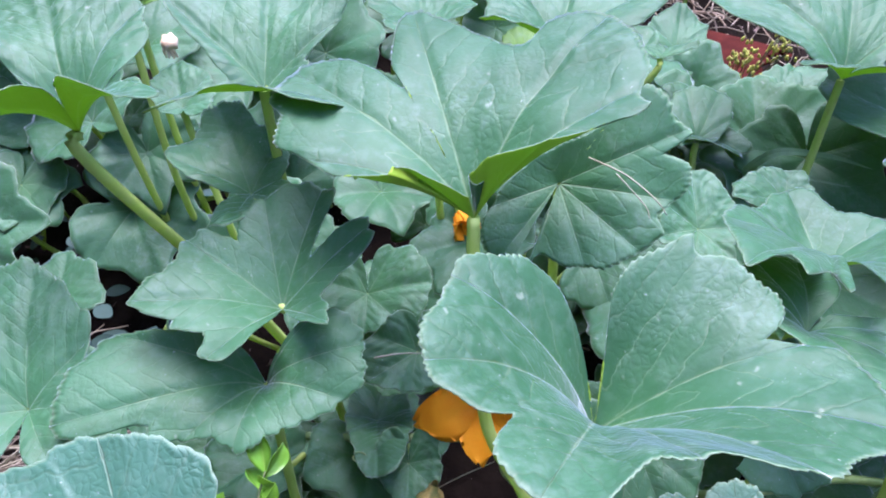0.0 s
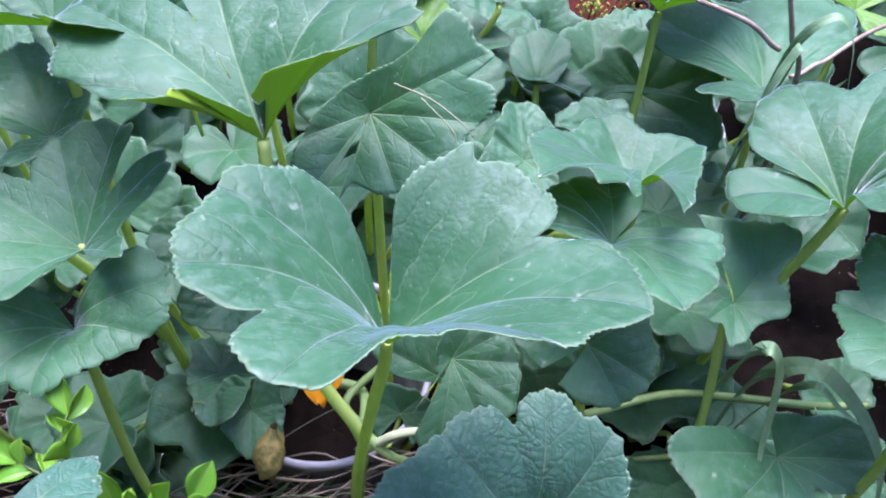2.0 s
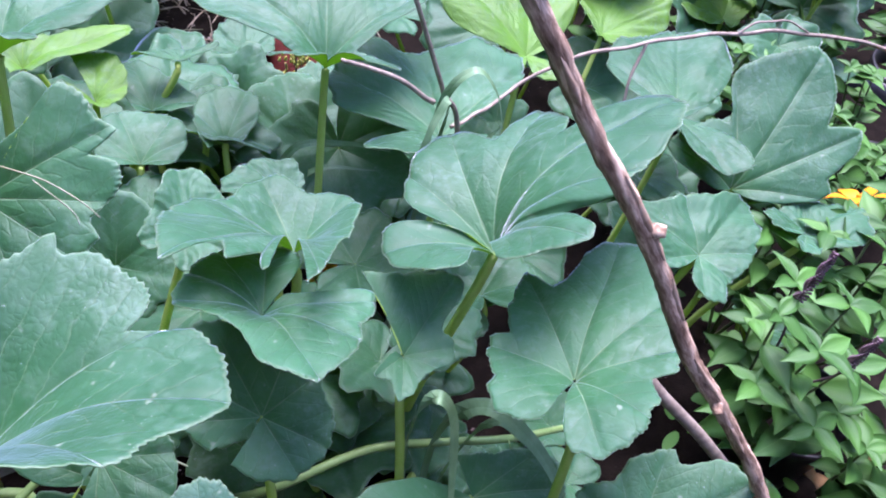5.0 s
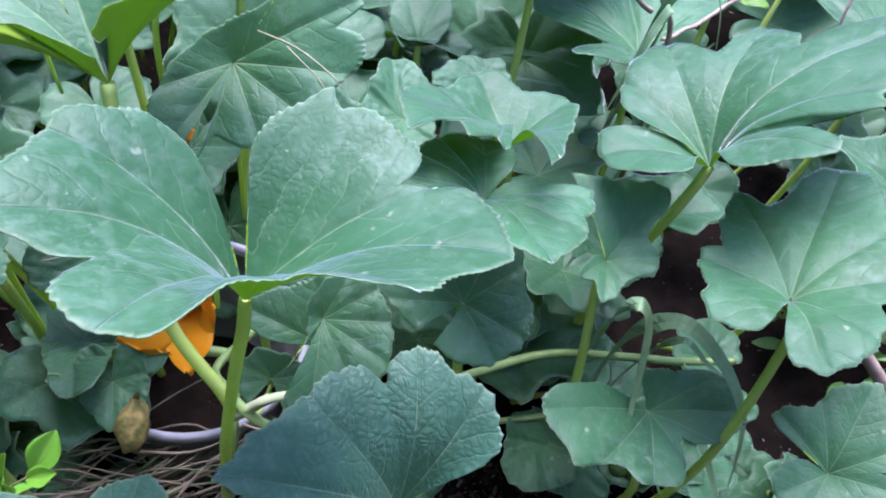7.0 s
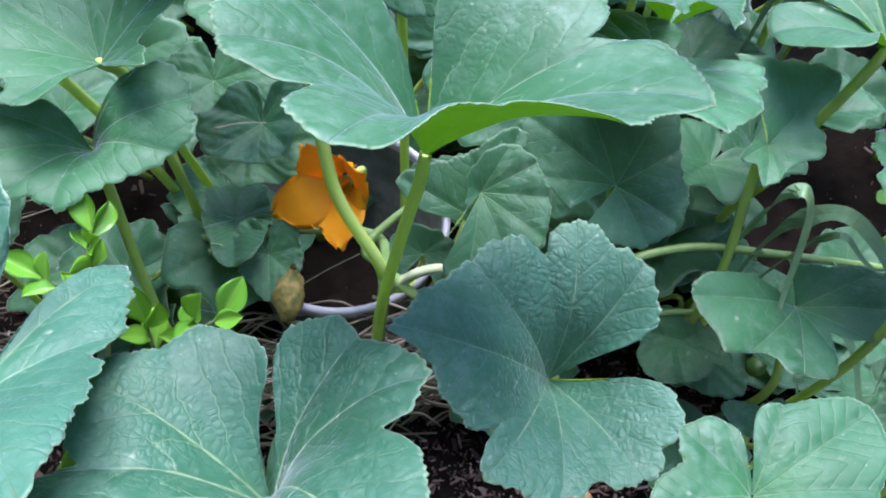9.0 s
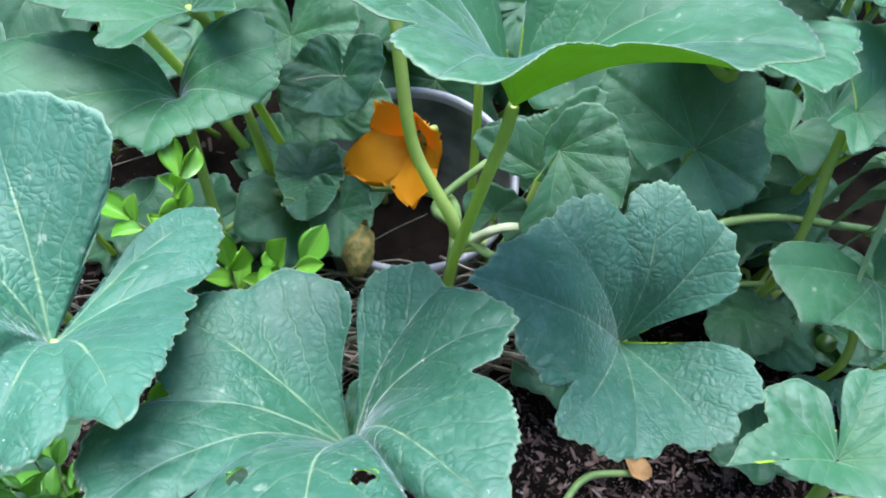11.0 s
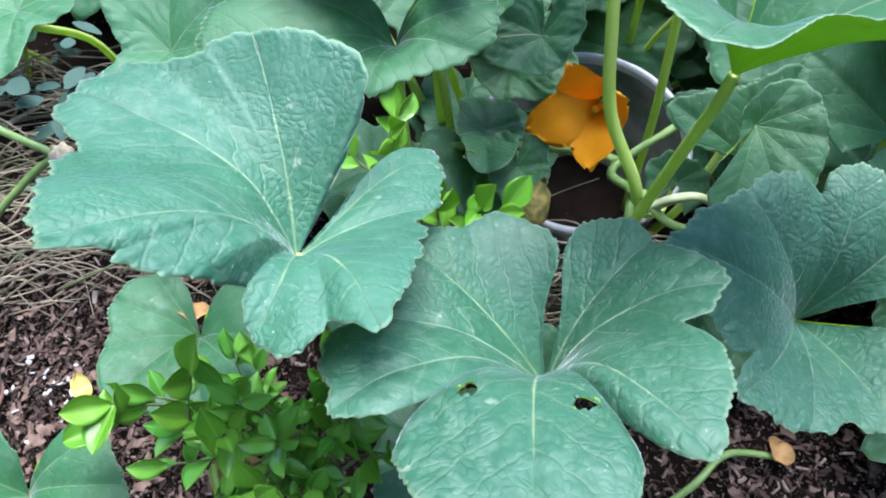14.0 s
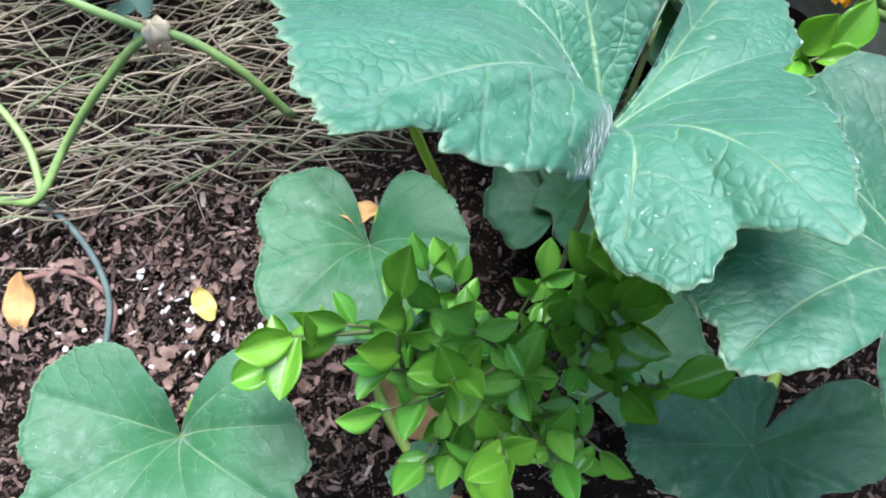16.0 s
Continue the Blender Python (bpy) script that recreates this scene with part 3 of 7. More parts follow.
leaf_at("back", (-0.188, 0.678, 0.803), (-0.01, 0.98, 0.19), (0, -0.19, 0.98), 0.03, 0.05, 0, 1,
        (0.26, 0.235, 0.163, 0.049, 0.049, 0.134, 0.094, 0.056), (0.234, 0.11, 0.049, 0.049, 0.134, 0.094, 0.056), bays=((-118, -0.3, 12), (116, -0.3, 12), (62, -0.3, 8), (-61, -0.3, 8),), lift_from=105, lift_side=0)
leaf_at("back", (-0.38, 0.636, 0.781), (-0.34, 0.94, -0.02), (0, 0.03, 1), 0.08, 0.04, 0, 0.9,
        (0.202, 0.206, 0.059, 0.034, 0.029, 0.131, 0.116, 0.085), (0.16, 0.123, 0.093, 0.041, 0.131, 0.116, 0.085), bays=((116, -0.3, 12), (-118, -0.3, 12),), lift_from=122, lift_side=0, stalk=((-0.2, 0.72, 0.1), (-0.27, 0.68, 0.4)), thick=0.008)
leaf_at("back", (-0.212, 0.622, 0.703), (-0.42, 0.91, -0.02), (0.01, 0.02, 1), 0.03, 0.05, 0, 0,
        (0.127, 0.11, 0.098, 0.047, 0.018, 0.083, 0.074, 0.054), (0.097, 0.068, 0.057, 0.037, 0.083, 0.074, 0.054), bays=((-118, -0.3, 12), (116, -0.3, 18),), lobed=0.12)
leaf_at("front", (-0.419, 0.401, 0.619), (-0.12, 0.97, 0.2), (0, -0.2, 0.98), 0.03, 0.05, 0, 0,
        (0.155, 0.153, 0.091, 0.058, 0.05, 0.095, 0.084, 0.062), (0.115, 0.092, 0.04, 0.037, 0.095, 0.084, 0.062), bays=((-118, -0.3, 12), (116, -0.3, 12),))
blade("back", (0.127, 0.627, 0.715), (0.41, 0.68, 0.61), (-0.103, -0.628, 0.772), 0.041, 0.09, (-0.06, 0.06, 0.13),
      ((-177, 0.111), (-175, 0.084), (-150, 0.09), (-130, 0.105), (-115, 0.108), (-94, 0.123), (-88, 0.107), (-73, 0.129), (-60, 0.135), (-51, 0.115), (-48, 0.143), (-38, 0.137), (-26, 0.14), (-14, 0.131), (-19, 0.092), (8, 0.046), (67, 0.037), (118, 0.057), (141, 0.092), (160, 0.109), (177, 0.115)))
blade("right", (0.432, 0.577, 0.624), (0.25, 0.89, -0.38), (0.061, 0.377, 0.924), 0.115, 0.12, (-0.36, -0.01, -0.08),
      ((-179, 0.222), (-173, 0.199), (-166, 0.15, -0.008), (-97, 0.073), (-59, 0.078), (-32, 0.069), (-9, 0.061, 0.007), (18, 0.087, 0.007), (44, 0.086), (75, 0.081), (102, 0.116), (128, 0.164), (151, 0.22), (153, 0.147), (164, 0.187), (171, 0.141, -0.008), (174, 0.194), (179, 0.19)), root=(0.42, 0.66, 0.1))
blade("right", (0.372, 0.466, 0.66), (-0.76, -0.57, 0.32), (0.147, 0.325, 0.934), 0.024, 0.025, (-0.02, -0.03, -0.02),
      ((172, 0.046), (-168, 0.099), (-144, 0.12), (-119, 0.106), (-83, 0.089), (-37, 0.089), (-10, 0.061), (29, 0.082), (36, 0.113), (50, 0.132), (58, 0.142), (74, 0.131), (92, 0.117), (104, 0.105), (125, 0.115), (141, 0.113), (146, 0.079), (155, 0.043), (-172, 0.03)), label='smooth pumpkin leaf bleached along its margin', root=(0.36, 0.78, 0.15), mid=(0.365, 0.6, 0.52))
blade("right", (0.653, 0.503, 0.655), (0.32, 0.92, -0.2), (-0.433, 0.334, 0.837), 0.088, 0.06, (-0.44, 0.43, -0.33),
      ((-175, 0.104, -0.008), (-167, 0.122, -0.008), (-154, 0.136, -0.008), (-139, 0.168), (-130, 0.157, -0.007), (-117, 0.114, -0.016), (-119, 0.183), (-106, 0.183), (-96, 0.211), (-76, 0.272), (-64, 0.266), (-54, 0.223), (-55, 0.162), (-42, 0.197), (-27, 0.223), (-22, 0.198), (-18, 0.139), (-1, 0.172, 0.007), (14, 0.166, 0.012), (28, 0.138, 0.012), (49, 0.106, 0.01), (68, 0.073, 0.009), (70, 0.035, 0.013), (118, 0.024, 0.01), (69, 0.059, 0.01), (76, 0.097, 0.007), (89, 0.113), (113, 0.114), (134, 0.104), (163, 0.093), (175, 0.082, -0.006)), thick=0.0075, stalk=((0.6, 0.55, 0.08), (0.605, 0.52, 0.35), (0.64, 0.5, 0.6)))
blade("right", (0.674, 0.322, 0.645), (0.63, 0.78, -0.05), (-0.259, 0.272, 0.927), 0.024, 0.025, (-0.02, -0.0, -0.02),
      ((-177, 0.043), (-178, 0.076), (-173, 0.104), (-158, 0.118), (-136, 0.11), (-111, 0.099), (-91, 0.083), (-84, 0.105), (-50, 0.133), (-36, 0.135), (-20, 0.19), (-5, 0.214), (4, 0.196), (15, 0.135), (26, 0.144), (30, 0.17), (48, 0.123), (63, 0.088), (73, 0.103), (93, 0.093), (109, 0.082), (126, 0.094), (141, 0.095), (160, 0.087), (173, 0.073), (177, 0.049)))
blade("right", (0.724, 0.182, 0.511), (0.56, -0.83, -0.04), (-0.34, -0.27, 0.901), 0.021, 0.025, (-0.01, 0.02, -0.01),
      ((-174, 0.023), (-150, 0.05), (-126, 0.064), (-98, 0.063), (-62, 0.062), (-27, 0.045), (-1, 0.067), (23, 0.088), (34, 0.082), (49, 0.045), (44, 0.092), (55, 0.105), (59, 0.144), (66, 0.145), (80, 0.133), (93, 0.1), (103, 0.111), (125, 0.093), (139, 0.072), (166, 0.08), (-176, 0.078), (-175, 0.038), (174, 0.018)))
blade("right", (0.53, 0.442, 0.571), (0.06, -0.95, -0.3), (-0.0, -0.301, 0.954), 0.019, 0.025, (-0.01, -0.0, 0.01),
      ((-150, 0.011), (-85, 0.026), (-73, 0.046), (-39, 0.039), (-28, 0.058), (-7, 0.048), (25, 0.034), (63, 0.054), (85, 0.058), (114, 0.058), (118, 0.098), (129, 0.119), (150, 0.103), (175, 0.096), (-164, 0.114), (-177, 0.076), (-157, 0.056), (-172, 0.043), (152, 0.049)))
blade("front", (0.264, 0.232, 0.448), (-0.41, -0.87, -0.27), (0.112, -0.339, 0.934), 0.217, 0.12, (-1.71, -1.49, -0.82),
      ((-163, 0.018, -0.012), (157, 0.03, -0.01), (130, 0.042), (124, 0.054), (134, 0.068), (135, 0.085), (148, 0.103, -0.008), (160, 0.111, -0.01), (166, 0.127), (-174, 0.13, -0.009), (-170, 0.141), (-159, 0.149), (-149, 0.141, -0.009), (-144, 0.122, -0.019), (-137, 0.143, -0.01), (-126, 0.152, -0.008), (-109, 0.155, -0.01), (-92, 0.175), (-82, 0.192), (-76, 0.196), (-77, 0.171), (-59, 0.146), (-44, 0.128), (-41, 0.101), (-36, 0.131), (-30, 0.142, 0.008), (-6, 0.126, 0.015), (12, 0.113, 0.017), (22, 0.1, 0.016), (35, 0.107, 0.017), (51, 0.114, 0.016), (65, 0.101, 0.013), (79, 0.107, 0.01), (93, 0.095), (108, 0.077), (119, 0.055), (105, 0.031), (33, 0.015, 0.011)), stalk=((0.22, 0.42, 0.06), (0.3, 0.3, 0.3)), label='dark wrinkled pumpkin leaf', na=640, nr=26, mats=(CRINKLED_TOP, LEAF_UNDER), gap=24, keyhole=10)
blade("front", (-0.008, 0.076, 0.61), (-0.98, -0.05, -0.19), (-0.19, 0.392, 0.9), 0.165, 0.09, (-1.19, 0.4, -0.84),
      ((15, 0.011), (-51, 0.017, 0.016), (-96, 0.025, 0.015), (-111, 0.047, 0.01), (-99, 0.071), (-75, 0.098), (-63, 0.108), (-42, 0.112, 0.011), (-29, 0.133, 0.014), (3, 0.116), (12, 0.105), (13, 0.136), (21, 0.162), (38, 0.17), (44, 0.179), (51, 0.169), (56, 0.144, -0.011), (59, 0.121, -0.016), (62, 0.163), (68, 0.189), (80, 0.211), (92, 0.22), (104, 0.216), (113, 0.197), (116, 0.181), (119, 0.125, -0.026), (120, 0.164, -0.012), (125, 0.189), (134, 0.182), (149, 0.159), (157, 0.141), (162, 0.113, -0.015), (166, 0.133), (177, 0.14), (-172, 0.139), (-159, 0.115), (-141, 0.112), (-127, 0.099), (-112, 0.074), (-109, 0.054), (-131, 0.032), (-168, 0.017)), holes=((72, 0.11, 0.0068), (110, 0.122, 0.0068)), stalk=((0.07, 0.3, 0.05), (0.04, 0.2, 0.4)), label='broad pumpkin leaf with two eaten holes beside the veins', na=680, nr=32, mats=(QUILTED_TOP, LEAF_UNDER), gap=5, keyhole=32, lip=0.14, close=14)
blade("front", (-0.213, 0.128, 0.703), (-0.5, -0.64, 0.59), (0.314, 0.501, 0.806), 0.078, 0.06, (-0.33, -0.15, -0.48),
      ((-97, 0.006), (-136, 0.023), (-174, 0.03, 0.025), (-170, 0.031, 0.044), (173, 0.035, 0.062), (-178, 0.043, 0.081), (-140, 0.069, 0.098), (-102, 0.14, 0.07), (-95, 0.165, 0.051), (-91, 0.162, 0.017), (-85, 0.209), (-81, 0.209), (-72, 0.217, -0.017), (-60, 0.206, -0.021), (-54, 0.173, -0.021), (-43, 0.18, -0.02), (-15, 0.199, -0.012), (-2, 0.201), (-6, 0.164, -0.013), (0, 0.167, -0.016), (11, 0.134, -0.022), (19, 0.097, -0.02), (13, 0.09, -0.052), (39, 0.125, -0.054), (47, 0.13, -0.049), (56, 0.11, -0.027), (60, 0.141), (72, 0.124), (125, 0.087), (141, 0.083), (150, 0.107), (172, 0.14), (-177, 0.158), (-169, 0.143), (-165, 0.118), (-164, 0.081), (111, 0.013)), stalk=((-0.12, 0.36, 0.05), (-0.15, 0.26, 0.4)), label='pale blistered pumpkin leaf with whitish scratches', na=680, nr=26, mats=(QUILTED_TOP, LEAF_UNDER), gap=14, keyhole=14, lip=0.3, close=8)
blade("front", (-0.412, 0.183, 0.35), (-0.16, -0.99, 0.05), (-0.0, 0.05, 0.999), 0.04, 0.025, (-0.03, 0.0, -0.03),
      ((-154, 0.021), (-151, 0.045), (-144, 0.069), (-128, 0.088), (-109, 0.104), (-87, 0.106), (-67, 0.097), (-50, 0.112), (-33, 0.122), (-15, 0.121), (6, 0.113), (32, 0.114), (54, 0.108), (82, 0.104), (98, 0.102), (124, 0.091), (144, 0.083), (164, 0.071), (171, 0.049), (154, 0.022)))
blade("front", (-0.607, -0.008, 0.262), (-0.42, -0.91, 0.03), (0.071, 0.0, 0.997), 0.077, 0.04, (-0.0, -0.04, -0.03),
      ((-140, 0.016), (-150, 0.041), (-128, 0.05), (-128, 0.085), (-112, 0.106), (-97, 0.123), (-79, 0.134), (-65, 0.13), (-51, 0.129), (-37, 0.122), (-29, 0.143), (-5, 0.125), (29, 0.113), (56, 0.11), (74, 0.146), (92, 0.161), (98, 0.147), (105, 0.154), (115, 0.148), (137, 0.125), (148, 0.122), (166, 0.112), (174, 0.074), (175, 0.048), (144, 0.033)))
blade("front", (0.351, 0.043, 0.655), (0.03, -1.0, 0.05), (0.015, 0.048, 0.999), 0.021, 0.025, (0.0, 0.01, -0.02),
      ((-170, 0.024), (174, 0.044), (-162, 0.06), (-139, 0.07), (-122, 0.063), (-114, 0.057), (-103, 0.075), (-92, 0.086), (-76, 0.09), (-102, 0.067), (-75, 0.049), (-24, 0.03), (36, 0.045), (66, 0.074), (85, 0.094), (96, 0.108), (110, 0.122), (117, 0.125), (128, 0.102), (160, 0.066), (170, 0.038)))
blade("right", (0.62, 0.338, 0.37), (0.73, -0.67, -0.15), (0.016, -0.2, 0.98), 0.108, 0.12, (0.03, -0.24, 0.08),
      ((-160, 0.079), (-147, 0.152), (-138, 0.174), (-131, 0.168), (-124, 0.161), (-111, 0.16), (-99, 0.114), (-79, 0.114), (-58, 0.106), (-47, 0.087), (-25, 0.045), (-20, 0.067), (2, 0.085), (22, 0.105), (36, 0.103), (57, 0.09), (100, 0.052), (160, 0.055)))
blade("pot", (0.2, 0.399, 0.565), (0.61, 0.64, 0.47), (-0.02, -0.577, 0.816), 0.016, 0.025, (0.03, -0.01, 0.04),
      ((179, 0.086), (-168, 0.101), (-151, 0.103), (-133, 0.091), (-109, 0.088), (-86, 0.079), (-55, 0.07), (-25, 0.065), (1, 0.059), (29, 0.042), (86, 0.021), (-175, 0.028), (-179, 0.041), (-179, 0.069)))
blade("pot", (0.205, 0.4, 0.507), (0.16, -0.79, -0.59), (-0.0, -0.6, 0.8), 0.012, 0.025, (0.0, 0.01, 0.03),
      ((82, 0.009), (131, 0.04), (140, 0.071), (139, 0.108), (152, 0.109), (-174, 0.075), (-146, 0.091), (-129, 0.104), (-114, 0.072), (-109, 0.036)), root=(0.2, 0.5, 0.1))
blade("pot", (0.229, 0.504, 0.45), (0.89, 0.41, 0.21), (-0.0, -0.455, 0.89), 0.017, 0.025, (0.03, -0.02, 0.01),
      ((-173, 0.079), (-135, 0.057), (-84, 0.057), (-44, 0.069), (-12, 0.082), (16, 0.081), (35, 0.055), (90, 0.034), (131, 0.062), (142, 0.09), (150, 0.102), (161, 0.097), (173, 0.087)), root=(0.15, 0.5, 0.1))
blade("right", (0.366, 0.433, 0.519), (0.83, 0.44, 0.34), (-0.07, -0.528, 0.846), 0.017, 0.025, (-0.01, -0.01, -0.01),
      ((-172, 0.06), (-141, 0.065), (-106, 0.076), (-67, 0.083), (-22, 0.075), (19, 0.104), (62, 0.108), (84, 0.128), (111, 0.133), (131, 0.105), (172, 0.064)))
blade("right", (1.225, 0.701, 0.481), (0.5, 0.64, 0.59), (-0.303, -0.505, 0.808), 0.034, 0.025, (-0.03, -0.05, -0.07),
      ((-122, 0.021), (-97, 0.065), (-77, 0.154), (-63, 0.158), (-55, 0.215), (-45, 0.24), (-37, 0.193), (-28, 0.239), (-16, 0.286), (-6, 0.269), (15, 0.211), (22, 0.169), (20, 0.115), (41, 0.123), (78, 0.14), (88, 0.104), (130, 0.029)))
leaf_at("right", (1.067, 0.568, 0.493), (0.84, 0.54, 0.11), (0, -0.2, 0.98), 0.02, 0.05, 0, 0,
        (0.139, 0.108, 0.098, 0.102, 0.117, 0.098, 0.087, 0.063), (0.121, 0.086, 0.071, 0.064, 0.098, 0.087, 0.063), bays=((-118, -0.23, 12), (116, -0.11, 12), (95, 0.07, 8), (-37, -0.04, 8),))
leaf_at("right", (1.293, 0.576, 0.487), (0.98, 0.22, -0.02), (0, 0.07, 1), 0.02, 0.05, 0, 0,
        (0.11, 0.077, 0.065, 0.055, 0.059, 0.075, 0.066, 0.049), (0.105, 0.09, 0.065, 0.05, 0.075, 0.066, 0.049), bays=((-118, -0.28, 12), (-37, 0.1, 8), (14, -0.04, 8), (-88, -0.04, 8),))
leaf_at("back", (0.549, 0.896, 0.647), (0.21, 0.97, 0.11), (0, -0.12, 0.99), 0.05, 0.04, 0, 0.6,
        (0.268, 0.265, 0.243, 0.183, 0.058, 0.131, 0.092, 0.066), (0.321, 0.245, 0.058, 0.058, 0.131, 0.092, 0.066), bays=((-64, -0.3, 8), (-118, -0.3, 12), (116, -0.3, 18), (89, -0.3, 5),))
leaf_at("back", (0.726, 0.845, 0.537), (0.18, 0.98, -0.07), (0, 0.07, 1), 0.03, 0.05, 0, 0.4,
        (0.221, 0.247, 0.213, 0.167, 0.051, 0.188, 0.166, 0.121), (0.272, 0.23, 0.048, 0.048, 0.188, 0.166, 0.121), bays=((-118, -0.3, 12), (116, -0.3, 12), (-67, -0.3, 8),))
leaf_at("back", (1.159, 0.83, 0.541), (0.54, 0.84, -0.06), (0, 0.07, 1), 0.02, 0.05, 0, 0,
        (0.284, 0.24, 0.178, 0.08, 0.031, 0.191, 0.169, 0.124), (0.233, 0.083, 0.028, 0.027, 0.191, 0.169, 0.124), bays=((-118, -0.3, 18),))
leaf_at("back", (0.397, 1.055, 0.404), (0.46, 0.89, -0.07), (0, 0.07, 1), 0.03, 0.05, 0, 0.4,
        (0.115, 0.101, 0.087, 0.074, 0.058, 0.086, 0.076, 0.055), (0.099, 0.078, 0.089, 0.124, 0.086, 0.076, 0.055), bays=((-118, 0.3, 8), (116, -0.26, 12), (-61, -0.1, 8), (-91, 0.09, 8), (-109, 0.06, 5),))
leaf_at("back", (0.146, 0.863, 0.721), (0.3, 0.95, -0.07), (0, 0.07, 1), 0.05, 0.05, 0, 0.4,
        (0.125, 0.112, 0.101, 0.099, 0.094, 0.105, 0.092, 0.068), (0.135, 0.147, 0.111, 0.048, 0.105, 0.092, 0.068), bays=((-118, -0.3, 12), (-91, -0.24, 5),))
leaf_at("back", (-0.026, 0.913, 0.712), (-0.12, 0.99, -0.07), (0, 0.07, 1), 0.04, 0.05, 0, 0,
        (0.073, 0.077, 0.085, 0.072, 0.053, 0.062, 0.055, 0.04), (0.065, 0.064, 0.07, 0.068, 0.062, 0.055, 0.04), bays=((-112, -0.3, 12), (-118, -0.3, 12),))
leaf_at("pot", (-0.03, 0.515, 0.551), (-0.15, -0.9, -0.42), (0, -0.42, 0.91), 0.02, 0.05, 0, 0,
        (0.048, 0.046, 0.042, 0.04, 0.044, 0.054, 0.055, 0.044), (0.055, 0.065, 0.071, 0.054, 0.05, 0.05, 0.04), bays=((141, 0.07, 8), (-57, 0.04, 8), (117, 0.04, 8),))
leaf_at("right", (0.328, 0.689, 0.568), (0.71, 0.67, 0.2), (0, -0.29, 0.96), 0.02, 0.05, 0, 0,
        (0.059, 0.072, 0.078, 0.06, 0.051, 0.053, 0.065, 0.052), (0.047, 0.042, 0.046, 0.063, 0.064, 0.063, 0.05), bays=((57, 0.1, 8), (-138, 0.06, 8), (30, 0.05, 5), (-87, -0.04, 8),))
leaf_at("right", (0.446, 0.724, 0.583), (0.15, 0.98, 0.12), (0, -0.12, 0.99), 0.02, 0.05, 0, 0,
        (0.042, 0.047, 0.053, 0.063, 0.072, 0.04, 0.035, 0.026), (0.045, 0.038, 0.035, 0.031, 0.04, 0.035, 0.026), bays=((-118, -0.16, 12), (86, 0.08, 8), (116, 0.06, 5), (35, 0.05, 8), (-31, 0.04, 5), (62, -0.04, 12),))
leaf_at("back", (-0.397, 0.961, 0.541), (-0.25, 0.96, 0.11), (0, -0.12, 0.99), 0.02, 0.05, 0, 0,
        (0.081, 0.075, 0.059, 0.044, 0.035, 0.026, 0.021, 0.017), (0.07, 0.062, 0.055, 0.047, 0.046, 0.031, 0.024), bays=((-135, 0.08, 5), (63, 0.07, 8), (111, 0.06, 8), (87, -0.04, 12), (-39, 0.04, 8),))
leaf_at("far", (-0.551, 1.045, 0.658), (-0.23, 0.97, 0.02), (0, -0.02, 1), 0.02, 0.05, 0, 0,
        (0.093, 0.092, 0.073, 0.051, 0.04, 0.059, 0.052, 0.03), (0.074, 0.067, 0.061, 0.065, 0.059, 0.052, 0.03), bays=((116, -0.25, 12), (59, 0.07, 8), (-109, 0.06, 5), (-118, -0.06, 5), (17, 0.05, 5), (86, -0.04, 8),), mats=(YOUNG_SUNLIT_TOP, LEAF_UNDER))
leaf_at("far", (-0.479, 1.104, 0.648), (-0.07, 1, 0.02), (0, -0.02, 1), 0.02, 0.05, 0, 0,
        (0.127, 0.1, 0.061, 0.037, 0.032, 0.076, 0.067, 0.038), (0.108, 0.069, 0.049, 0.039, 0.076, 0.067, 0.038), bays=((116, -0.3, 12), (-118, -0.3, 12),), mats=(YOUNG_SUNLIT_TOP, LEAF_UNDER))
leaf_at("front", (-0.718, 0.563, 0.489), (0.3, -0.95, 0.07), (0, 0.07, 1), 0.02, 0.05, 0, 0,
        (0.129, 0.078, 0.078, 0.084, 0.077, 0.073, 0.062, 0.049), (0.112, 0.099, 0.103, 0.107, 0.116, 0.095, 0.072), bays=((9, 0.14, 5), (63, 0.13, 8), (33, -0.09, 8), (-141, 0.09, 8), (117, 0.08, 8), (-114, 0.07, 8), (-12, 0.06, 8), (-63, 0.04, 8), (-39, -0.04, 8),))
leaf_at("far", (0.038, 1.225, 0.576), (0.58, 0.81, 0.02), (0, -0.02, 1), 0.02, 0.05, 0, 0,
        (0.099, 0.064, 0.05, 0.048, 0.055, 0.08, 0.061, 0.045), (0.13, 0.104, 0.063, 0.048, 0.042, 0.037, 0.029), bays=((135, 0.26, 5), (-36, 0.1, 8), (-15, 0.08, 8), (141, 0.08, 5), (114, -0.06, 12), (-87, -0.04, 12), (36, -0.04, 18),))
leaf_at("back", (0.368, 1.128, 0.511), (0.95, 0.29, -0.08), (0, 0.27, 0.96), 0.01, 0.05, 0, 0,
        (0.07, 0.048, 0.038, 0.037, 0.041, 0.051, 0.071, 0.049), (0.024, 0.012, 0.009, 0.009, 0.01, 0.016, 0.013), bays=((-36, -0.13, 12), (-138, -0.06, 12), (6, 0.06, 5), (-12, -0.05, 8), (-24, 0.06, 5),))
leaf_at("back", (0.623, 1.136, 0.388), (-0.07, 0.99, 0.12), (0, -0.12, 0.99), 0.02, 0.05, 0, 0,
        (0.07, 0.07, 0.069, 0.072, 0.063, 0.052, 0.048, 0.038), (0.081, 0.08, 0.082, 0.071, 0.064, 0.055, 0.044), bays=((87, 0.12, 8), (-66, 0.08, 8), (-117, 0.07, 8), (33, 0.04, 8), (114, -0.04, 12),))
